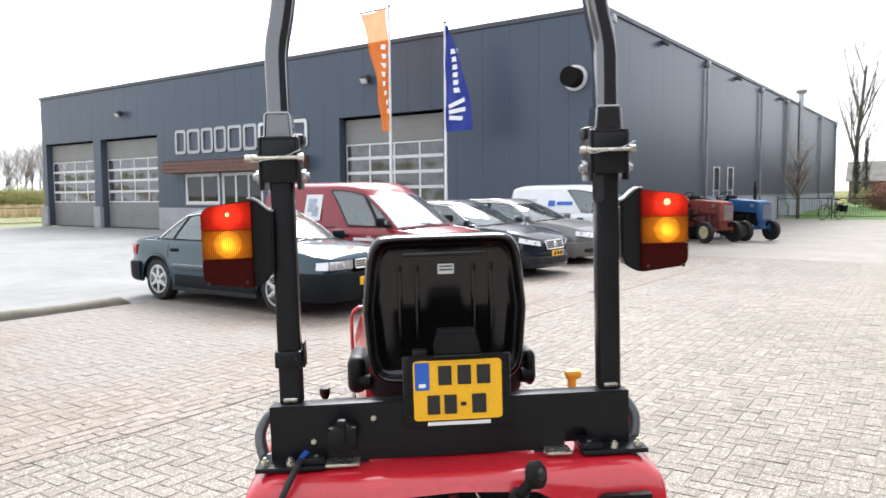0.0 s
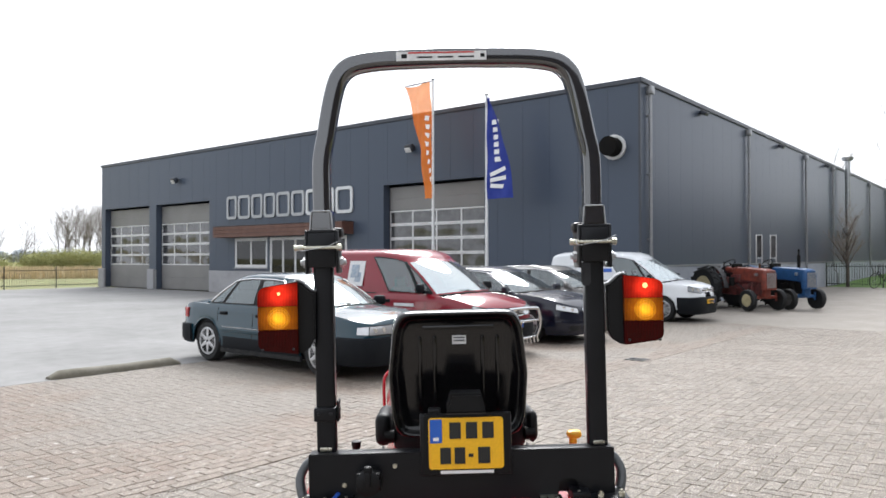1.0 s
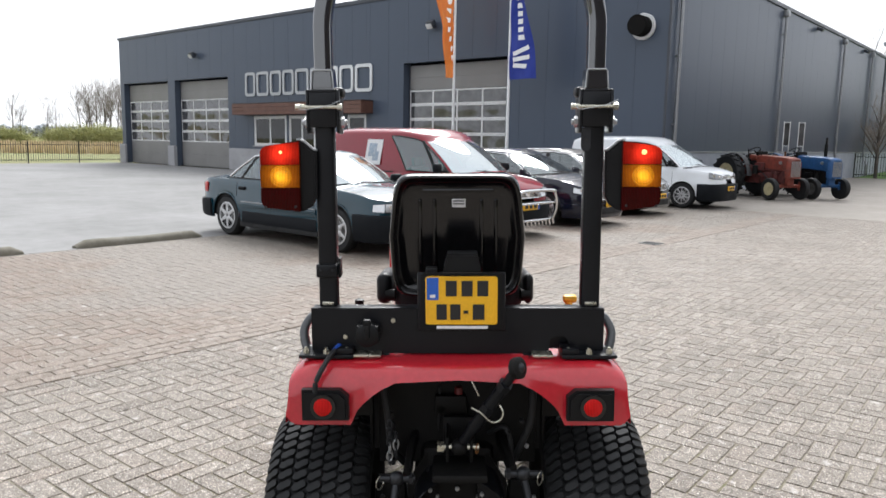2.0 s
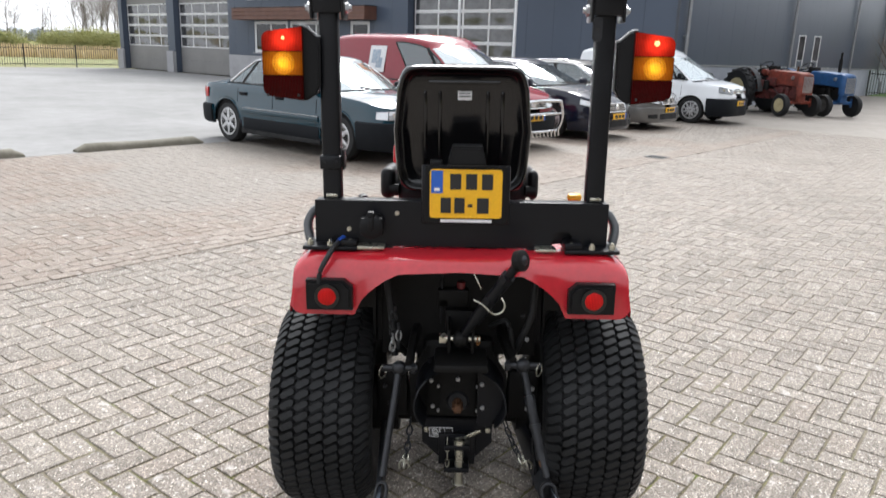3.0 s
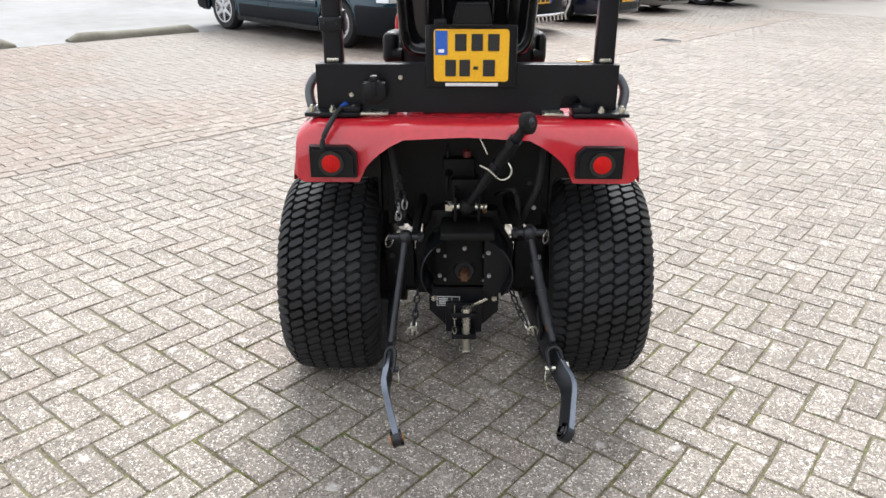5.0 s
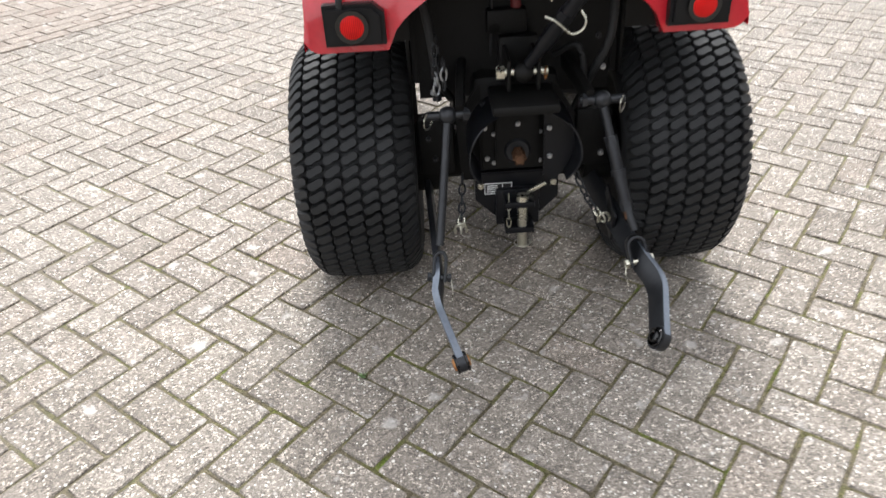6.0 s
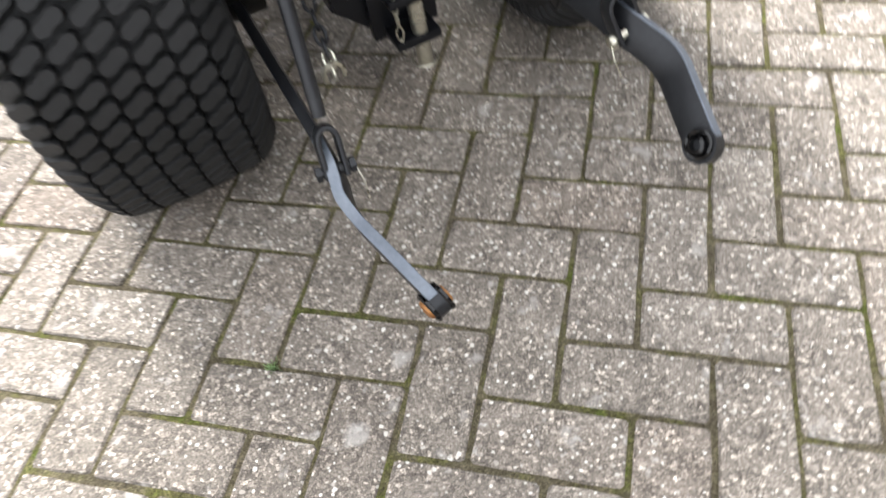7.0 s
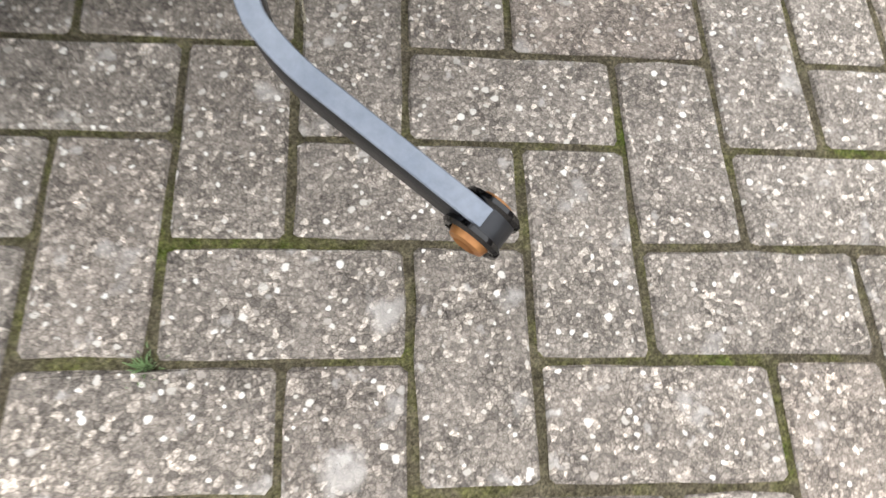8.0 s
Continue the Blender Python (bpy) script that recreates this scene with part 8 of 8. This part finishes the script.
def bare_tree(x, y, height, seed, label, spread=0.42, forks=5, mat=None, ivy=0.0, levels=4, girth=0.013, wander=0.12):
    rng = random.Random(seed)
    t = empty("bare_tree", Matrix.Translation((x, y, -0.09)), label, "tree", "bare trees")
    limb, twig = bmesh.new(), bmesh.new()
    def grow(p, d, length, r, level):
        n = 4 if level == 0 else 3
        pts, q = [p], p
        for i in range(n):
            d = (d + Vector((rng.gauss(0, 0.12 if level else wander), rng.gauss(0, 0.12 if level else wander), 0.06 if level else 0.0))).normalized()
            q = q + d * (length / n)
            pts.append(q)
        bm = limb if level < 2 else twig
        seg = 7 if level == 0 else (5 if level == 1 else 3)
        prev = None
        for i, c in enumerate(pts):
            rr = r * (1 - 0.62 * i / n)
            u = Vector((1, 0, 0)) if abs(d.x) < 0.8 else Vector((0, 1, 0))
            s1 = d.cross(u).normalized()
            s2 = d.cross(s1)
            ring = [bm.verts.new(c + (s1 * math.cos(2 * math.pi * k / seg) + s2 * math.sin(2 * math.pi * k / seg)) * rr) for k in range(seg)]
            if prev:
                for k in range(seg):
                    bm.faces.new((prev[k], prev[(k + 1) % seg], ring[(k + 1) % seg], ring[k]))
            prev = ring
        if level < levels:
            m = forks if level else forks * 2 + 3
            for k in range(m):
                f = rng.uniform(0.3 if level == 0 else 0.2, 1.0)
                i = min(n - 1, int(f * n))
                base = pts[i].lerp(pts[i + 1], f * n - i)
                a = rng.uniform(0, 2 * math.pi)
                out = Vector((math.cos(a), math.sin(a), rng.uniform(0.25, 1.1))).normalized()
                nd = (d * (1 - spread) + out * spread * 1.6).normalized()
                grow(base, nd, length * rng.uniform(0.34, 0.55), r * (0.32 if level == 0 else 0.45) * (1.1 - 0.4 * f), level + 1)
    grow(Vector((0, 0, 0)), Vector((0, 0, 1)), height * 0.8, height * girth, 0)
    part("trunk", limb, BARK, t, smooth=60)
    part("crown", twig, mat or TWIG, t, smooth=False)
    if ivy:
        bm = bmesh.new()
        for k in range(1800):
            z = rng.uniform(0.2, ivy)
            a, r = rng.uniform(0, 6.28), rng.gauss(0.36, 0.11) * (1.15 - z / ivy) * (1 + 0.25 * math.sin(2.3 * z))
            c = Vector((r * math.cos(a), r * math.sin(a), z))
            s = rng.uniform(0.05, 0.09)
            d1 = Vector((rng.gauss(0, 1), rng.gauss(0, 1), rng.gauss(0, 1))).normalized() * s
            d2 = d1.orthogonal().normalized() * s
            bm.faces.new([bm.verts.new(c + v) for v in (d1, d2, -d1, -d2)])
        part("ivy", bm, IVY, t, "dark green ivy on the trunk", smooth=False)
    return t


def leaf_mass(name, m, size, count, leaf, mat, label, category, seed, lumps=9, kind="stuff"):
    """A dense mass of small leaves in several lumps, uneven at its outline."""
    rng = np.random.default_rng(seed)
    lx, ly, lz = size
    cs = np.stack([rng.uniform(-lx / 2, lx / 2, lumps), rng.uniform(-ly / 2, ly / 2, lumps), rng.uniform(0.3, 0.75, lumps) * lz], 1)
    rad = rng.uniform(0.28, 0.5, lumps) * lz
    pick = rng.integers(0, lumps, count)
    d = rng.normal(0, 1, (count, 3))
    d /= np.linalg.norm(d, axis=1)[:, None]
    P = cs[pick] + d * (rad[pick] * rng.uniform(0.55, 1.08, count))[:, None] * np.array([1.5, 1.2, 1.0])
    P[:, 2] = np.abs(P[:, 2])
    a = rng.normal(0, 1, (count, 3))
    a /= np.linalg.norm(a, axis=1)[:, None]
    b = np.cross(a, d)
    b /= np.linalg.norm(b, axis=1)[:, None] + 1e-6
    s = (leaf * rng.uniform(0.6, 1.3, count))[:, None]
    V = np.stack([P + a * s, P + b * s * 0.5, P - a * s, P - b * s * 0.5], 1).reshape(-1, 3)
    F = np.arange(count * 4).reshape(-1, 4)
    me = bpy.data.meshes.new(name)
    me.from_pydata(V.tolist(), [], F.tolist())
    me.materials.append(mat)
    ob = tagged(new(name, me), label, category, kind=kind)
    ob.matrix_world = m
    return ob


def polar(az, d):
    return -0.05 + d * math.sin(radians(az)), -2.1 + d * math.cos(radians(az))


def build_growth():
    # left: single trees, a dense stand, willow scrub, reeds
    for k, (az, d, h) in enumerate(((-30.8, 112, 6.8), (-30.4, 118, 6.2), (-28.9, 112, 6.6), (-28.3, 116, 5.9), (-34.3, 112, 7.0), (-37.0, 112, 7.5))):
        bare_tree(*polar(az, d), h, 20 + k, "slender bare tree standing alone in the fields", 0.5, 6, TWIG_STAND, 0, 3, 0.011, 0.03)
    for k in range(16):
        bare_tree(*polar(-26.7 + 0.25 * k, 118 + 6 * ((k * 7) % 3)), 7.8 + 1.3 * ((k * 5) % 3) / 2, 50 + k, "tall bare poplar in a dense stand", 0.42, 7, TWIG_STAND, 0, 3, 0.011, 0.04)
    for k, (az, d, w, h) in enumerate(((-27.0, 92, 5, 2.3), (-25.3, 92, 6, 2.5), (-23.8, 92, 6, 2.5), (-32.0, 96, 6, 2.3), (-34.3, 96, 9, 2.3))):
        x, y = polar(az, d)
        leaf_mass("willow_scrub", pose(x, y, -0.09, 0, 0, -az), (w, 3, h), 14000, 0.1, WILLOW, "dense yellow-green willow scrub at the field's edge", "bush", 5 + k, 26)
    # distance haze is put into this leaf colour
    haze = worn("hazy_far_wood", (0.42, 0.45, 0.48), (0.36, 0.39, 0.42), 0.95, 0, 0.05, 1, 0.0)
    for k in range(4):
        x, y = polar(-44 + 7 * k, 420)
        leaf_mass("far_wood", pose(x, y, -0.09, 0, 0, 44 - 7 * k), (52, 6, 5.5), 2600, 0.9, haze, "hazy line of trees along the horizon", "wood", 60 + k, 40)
    rng = np.random.default_rng(4)
    n = 9000
    az = np.radians(rng.uniform(-58, -20, n))
    d = rng.uniform(70, 90, n)
    x, y = -0.05 + d * np.sin(az), -2.1 + d * np.cos(az)
    h = rng.uniform(0.55, 1.05, n)
    w = rng.uniform(0.08, 0.22, n)
    t = rng.uniform(0, np.pi, n)
    dx, dy = np.cos(t) * w, np.sin(t) * w
    lean = rng.normal(0, 0.15, (n, 2))
    V = np.stack([np.stack([x - dx, y - dy, np.full(n, -0.09)], 1), np.stack([x + dx, y + dy, np.full(n, -0.09)], 1), np.stack([x + lean[:, 0], y + lean[:, 1], h], 1)], 1).reshape(-1, 3)
    me = bpy.data.meshes.new("reeds")
    me.from_pydata(V.tolist(), [], np.arange(n * 3).reshape(-1, 3).tolist())
    me.materials.append(REED)
    tagged(new("reeds", me), "dry tan reeds in the field beyond the railing", "reeds", kind="stuff")
    bm = bmesh.new()
    rows = [(44.1, -0.03, -0.03), (48, 0.05, 0.0), (56, 0.22, 0.08), (64, 0.36, 0.14), (75, 0.42, 0.14), (92, 0.42, 0.14)]
    grid = [[bm.verts.new((a, b, z0 if a < -6 else z1)) for a in (-7.95, -3, 60)] for b, z0, z1 in rows]
    for r0, r1 in zip(grid, grid[1:]):
        for k in range(2):
            bm.faces.new((r0[k], r0[k + 1], r1[k + 1], r1[k]))
    lawn = tagged(part("lawn", bm, LAWN, None, smooth=60), "bright green lawn rising to the hall's side wall", "lawn", kind="structure")
    lawn.matrix_world = AB
    sheet("verge", -78, -40, -41.35, 60, -0.05, VERGE, "rough olive-green grass verge beyond the railing", "verge")
    # right: trees, hedge, shrub, house
    bare_tree(*polar(33.2, 74), 15.5, 71, "tall bare tree with ivy on its trunk", 0.3, 5, TWIG, 5.6, 4, 0.017, 0.02)
    bare_tree(*polar(33.75, 80), 9.5, 72, "bare tree with an ivy-clad trunk", 0.3, 5, TWIG, 6.3, 3, 0.012, 0.02)
    bare_tree(*polar(29.6, 95), 13.0, 73, "bare tree showing over the hall's roof", 0.4, 6, TWIG, 0, 4)
    bare_tree(*polar(36.8, 96), 12.0, 74, "bare tree far behind the lawn", 0.4, 6, TWIG_GREY, 0, 3)
    bare_tree(*polar(38.5, 98), 12.5, 76, "bare tree far behind the lawn", 0.4, 6, TWIG_GREY, 0, 3)
    v = AB @ Vector((-6.95, 44.6, 0))
    bare_tree(v.x, v.y, 3.9, 75, "young bare tree with a stout trunk behind the railing", 0.4, 8, None, 0, 3, 0.028, 0.02)
    for k, az in enumerate((35.5, 37.2, 38.9, 40.6)):
        x, y = polar(az, 62)
        leaf_mass("beech_hedge", pose(x, y, -0.03, 0, 0, -az), (2.2, 0.9, 2.2), 8000, 0.075, BEECH, "clipped russet beech hedge", "hedge", 30 + k, 14)
    x, y = polar(33.8, 66)
    leaf_mass("shrub", pose(x, y, -0.03), (1.6, 1.2, 1.9), 900, 0.1, WILLOW, "pale yellow-green shrub by the hedge", "shrub", 40)
    x, y = polar(36.6, 110)
    house = empty("house", pose(x, y, -0.09, 0, 0, -36), "low brick house with a grey roof behind the hedge", "house")
    part("wall", box((0, 0, 1.4), (14, 8, 2.8)), worn("brown_brick", (0.2, 0.13, 0.1), (0.16, 0.1, 0.08), 0.9, 0, 1, 12, 0.1), house, smooth=False)
    part("roof", prism([(-4.6, 2.81), (4.6, 2.81), (0, 5.4)], -7.4, 7.4, "yz"), worn("grey_roof_tiles", (0.13, 0.118, 0.105), (0.1, 0.09, 0.08), 0.85, 0, 1, 8, 0.3), house, smooth=False)
    # a plain wall behind the camera, unseen, added to darken reflections
    brick = worn("brown_brick_wall", (0.07, 0.058, 0.052), (0.05, 0.042, 0.038), 0.9, 0, 0.5, 12, 0.1)
    bm = box2((0, -24.4, 0), (30, -24, 3.8))
    add_box2(bm, (-30, -24.4, 0), (-0.004, -24, 2.2))
    tagged(part("unseen_wall_behind", bm, brick, None, smooth=False), "unseen plain brown wall added for dark reflections, lower at one end", "wall", kind="structure")
    # unseen wall, added so that the hall's side mirrors something dark
    side = tagged(part("unseen_wall_across", box2((26, -30, -0.09), (26.4, 300, 12.0)), brick, None, smooth=False), "unseen plain brown wall added to darken the hall's reflections", "wall", kind="structure")
    side.matrix_world = AB


# ---- bicycle against the railing ----
def bicycle():
    b = empty("bicycle", AB @ pose(-5.1, 43.55, 0, 0, 0, 238), "dark city bicycle with panniers leaning on the railing", "bicycle")
    b.rotation_euler.rotate_axis("X", radians(-6))
    b.scale = (1.2, 1.2, 1.2)
    for x in (-0.52, 0.52):
        w = empty_part("wheel", b, (x, 0, 0.34))
        part("tyre", tube([(0.33 * math.cos(t), 0, 0.33 * math.sin(t)) for t in np.linspace(0, 2 * math.pi, 32, endpoint=False)], 0.018, 6, True), BLACK_RUBBER, w)
        bm = bmesh.new()
        for k in range(12):
            a = math.pi * k / 6
            add_rod(bm, (0, 0, 0), (0.32 * math.cos(a), 0, 0.32 * math.sin(a)), 0.002, seg=4)
        part("spokes", bm, GALV, w)
    fr = bmesh.new()
    for p, q in (((-0.52, 0, 0.34), (-0.06, 0, 0.3)), ((-0.06, 0, 0.3), (-0.2, 0, 0.85)), ((-0.52, 0, 0.34), (-0.17, 0, 0.72)), ((-0.06, 0, 0.3), (0.36, 0, 0.78)), ((0.36, 0, 0.82), (0.52, 0, 0.34)), ((0.36, 0, 0.82), (0.33, 0, 1.05)), ((-0.7, 0, 0.72), (-0.2, 0, 0.72))):
        add_rod(fr, p, q, 0.016, seg=8)
    part("frame", fr, FENCE_PAINT, b)
    part("handlebar", tube(smooth_path([(0.15, -0.28, 1.06), (0.33, -0.2, 1.1), (0.36, 0, 1.06), (0.33, 0.2, 1.1), (0.15, 0.28, 1.06)], 5), 0.012, 6), GALV, b)
    part("saddle", box((-0.22, 0, 0.93), (0.26, 0.18, 0.07), 0.03), BLACK_DIRTY, b)
    for s in (-1, 1):
        part("pannier", box((-0.6, s * 0.12, 0.52), (0.36, 0.12, 0.3), 0.03), BLACK_DIRTY, b)


build_growth()
bicycle()


# ---- ground, pavements ----
def grass_material():
    mat, nt, bsdf = mix_tree("field_grass", 0.95, 0, 0.1)
    v = coords(nt)
    n = noise_node(nt, v, 0.06, 6)
    f = noise_node(nt, v, 3.0, 5, 0.7)
    c = ramp(nt, n, [(0.35, (0.10, 0.13, 0.03)), (0.5, (0.16, 0.16, 0.05)), (0.62, (0.26, 0.21, 0.11))])
    c = blend(nt, 1.0, c, ramp(nt, f, [(0.3, (0.7, 0.7, 0.7)), (0.7, (1.15, 1.15, 1.15))]), "MULTIPLY")
    nt.links.new(c, bsdf.inputs["Base Color"])
    bump(nt, bsdf, f, 0.6, 0.05)
    return mat


def build_ground():
    me = bpy.data.meshes.new("ground")
    s = 2500
    me.from_pydata([(-s, -s, -0.09), (s, -s, -0.09), (s, s, -0.09), (-s, s, -0.09)], [], [(0, 1, 2, 3)])
    me.materials.append(grass_material())
    tagged(new("ground", me), "flat grass and reed fields round the yard", "ground", kind="structure")
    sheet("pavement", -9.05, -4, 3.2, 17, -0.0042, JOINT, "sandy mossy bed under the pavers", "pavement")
    sheet("pavement_far", -9.05, 17.004, 14, 44.09, -0.003, FAR_PAVING, "grey brick paving beside the hall", "pavement")
    sheet("pavement_near", 3.204, -30, 14, 17, -0.003, FAR_PAVING, "grey brick paving of the yard", "pavement")
    sheet("pavement_back", -9.05, -30, 3.2, -4.004, -0.003, FAR_PAVING, "grey brick paving behind the small tractor", "pavement")
    sheet("yard", -41.3, -30, -9.054, 19.38, 0.0, CONCRETE, "pale grey concrete yard before the overhead doors", "yard")


U = 0.1065


RING = 16


def brick_shape(length, width, rng):
    """Corner offsets of one paver: bed, shoulder and worn, slightly chipped top."""
    j, c, k = 0.0042, 0.003, 0.005
    hx, hy = length / 2 - j, width / 2 - j
    q = hx / 2
    ring = [(-hx + k, -hy), (-q, -hy), (0, -hy), (q, -hy), (hx - k, -hy), (hx, -hy + k), (hx, 0), (hx, hy - k), (hx - k, hy), (q, hy), (0, hy), (-q, hy), (-hx + k, hy), (-hx, hy - k), (-hx, 0), (-hx, -hy + k)]
    ring = np.array(ring) + rng.normal(0, 0.0009, (RING, 2))
    inner = ring * np.array([(hx - c) / hx, (hy - c) / hy]) + rng.normal(0, 0.0005, (RING, 2))
    out = [np.column_stack([ring, np.full(RING, -0.03)]), np.column_stack([ring, -0.0035 + rng.normal(0, 0.0006, RING)]), np.column_stack([inner, rng.normal(0, 0.0005, RING)])]
    return np.concatenate(out)


BRICK_FACES = [tuple(range(2 * RING, 3 * RING))] + [(a * RING + i, a * RING + (i + 1) % RING, (a + 1) * RING + (i + 1) % RING, (a + 1) * RING + i) for a in (1, 0) for i in range(RING)]


def herringbone(origin, angle, inside):
    """Centres and turns of the pavers of a herringbone bond, one unit U wide and two long."""
    out = []
    ca, sa = math.cos(angle), math.sin(angle)
    n = 190
    for k in range(-n, n):
        for j in range(-n // 4, n // 4 + 1):
            for u, v, turn in ((k + 4 * j + 0.5, k - 1.0, 1), (k + 4 * j, k + 0.5, 0)):
                x, y = origin[0] + U * (u * ca - v * sa), origin[1] + U * (u * sa + v * ca)
                if inside(x, y):
                    out.append((x, y, angle + turn * math.pi / 2))
    return out


def in_ab(x, y):
    e = math.radians(-39.7)
    return x * math.cos(e) + y * math.sin(e), -x * math.sin(e) + y * math.cos(e)


def joined_bricks(name, list_, mat, length, width, parent, label, zoff=0.0, seed=3):
    rng = np.random.default_rng(seed)
    shapes = np.stack([brick_shape(length, width, rng) for _ in range(12)])
    n = len(list_)
    shape = shapes[rng.integers(0, 12, n)]
    P = np.array(list_)
    ang = P[:, 2] + rng.normal(0, 0.006, n)
    c, s = np.cos(ang), np.sin(ang)
    sx = shape[:, :, 0] * (1 + rng.normal(0, 0.004, (n, 1)))
    sy = shape[:, :, 1] * (1 + rng.normal(0, 0.006, (n, 1)))
    X = P[:, 0:1] + c[:, None] * sx - s[:, None] * sy + rng.normal(0, 0.0008, (n, 1))
    Y = P[:, 1:2] + s[:, None] * sx + c[:, None] * sy + rng.normal(0, 0.0008, (n, 1))
    Z = shape[:, :, 2] + zoff + rng.normal(0, 0.0008, (n, 1)) + sx * rng.normal(0, 0.004, (n, 1)) + sy * rng.normal(0, 0.005, (n, 1))
    verts = np.stack([X, Y, Z], 2).reshape(-1, 3)
    faces = [tuple(3 * RING * k + q for q in f) for k in range(n) for f in BRICK_FACES]
    me = bpy.data.meshes.new(name)
    me.from_pydata(verts.tolist(), [], faces)
    me.materials.append(mat)
    ob = new(name, me)
    ob.parent = parent
    return tagged(ob, label, kind="stuff")


def build_pavers():
    bed = bpy.data.objects["pavement"]
    inv = bed.matrix_world.inverted()
    grey_in = lambda x, y: -3.74 < in_ab(x, y)[0] < 3.24 and -4.05 < in_ab(x, y)[1] < 17.04
    grey = herringbone((-0.194, -0.395), radians(-37.6), grey_in)
    near = lambda x, y: -1.32 < x < 1.28 and -1.25 < y < 1.32
    rest = [b for b in grey if not near(b[0], b[1])]
    single = [b for b in grey if near(b[0], b[1])]
    ob = joined_bricks("pavers", rest, PAVER, 2 * U, U, None, "grey concrete pavers in herringbone bond, stretching on", 0, 3)
    ob.parent = bed
    ob.matrix_parent_inverse = inv
    red_in = lambda x, y: -9.02 < in_ab(x, y)[0] < -3.73 and -4.05 < in_ab(x, y)[1] < 17.04
    red = herringbone((-4.0, 5.0), radians(-39.7), red_in)
    ob = joined_bricks("red_pavers", red, PAVER_RED, 2 * U, U, None, "brown-red pavers in herringbone bond in the parking bays", 0, 5)
    ob.parent = bed
    ob.matrix_parent_inverse = inv
    gut = []
    for r in range(4):
        for k in range(98):
            a, b = -3.93 + (r + 0.5) * U, -3.9 + (k + 0.5 * (r % 2)) * 2 * U
            v = AB @ Vector((a, b, 0))
            gut.append((v.x, v.y, radians(50.3)))
    ob = joined_bricks("gutter_pavers", gut, PAVER_GUTTER, 2 * U, U, None, "row of grey-brown pavers along the gutter", 0.007, 7)
    ob.parent = bed
    ob.matrix_parent_inverse = inv
    # the pavers that the camera passes nearest, one by one
    rng = np.random.default_rng(11)
    meshes = []
    for k in range(10):
        sh = brick_shape(2 * U, U, rng)
        me = bpy.data.meshes.new("paver")
        me.from_pydata(sh.tolist(), [], BRICK_FACES)
        me.materials.append(PAVER)
        meshes.append(me)
    for i, (x, y, a) in enumerate(single):
        ob = new("paver", meshes[(i * 7) % 10])
        ob.parent = bed
        ob.matrix_parent_inverse = inv
        ob.matrix_basis = pose(x + rng.normal(0, 0.0008), y + rng.normal(0, 0.0008), rng.normal(0, 0.0008), math.degrees(rng.normal(0, 0.005)), math.degrees(rng.normal(0, 0.004)), math.degrees(a + rng.normal(0, 0.006)))


def grass_tuft(x, y):
    rng = random.Random(8)
    bm = bmesh.new()
    for k in range(90):
        a, r = rng.uniform(0, 6.283), abs(rng.gauss(0, 0.006))
        p = Vector((r * math.cos(a), r * math.sin(a), -0.004))
        h, out = rng.uniform(0.003, 0.008), rng.uniform(0.001, 0.007)
        tip = p + Vector((out * math.cos(a), out * math.sin(a), h))
        w = Vector((-math.sin(a), math.cos(a), 0)) * 0.0006
        mid = p.lerp(tip, 0.55) + Vector((0, 0, 0.002))
        v = [bm.verts.new(q) for q in (p - w, p + w, mid + w, tip, mid - w)]
        bm.faces.new(v)
    tuft = tagged(part("grass_tuft", bm, TUFT, None, smooth=False), "tiny green grass tuft growing in a paver joint", "grass", kind="stuff")
    tuft.matrix_world = Matrix.Translation((x, y, 0))


build_ground()
build_pavers()
grass_tuft(-0.432, -0.350)
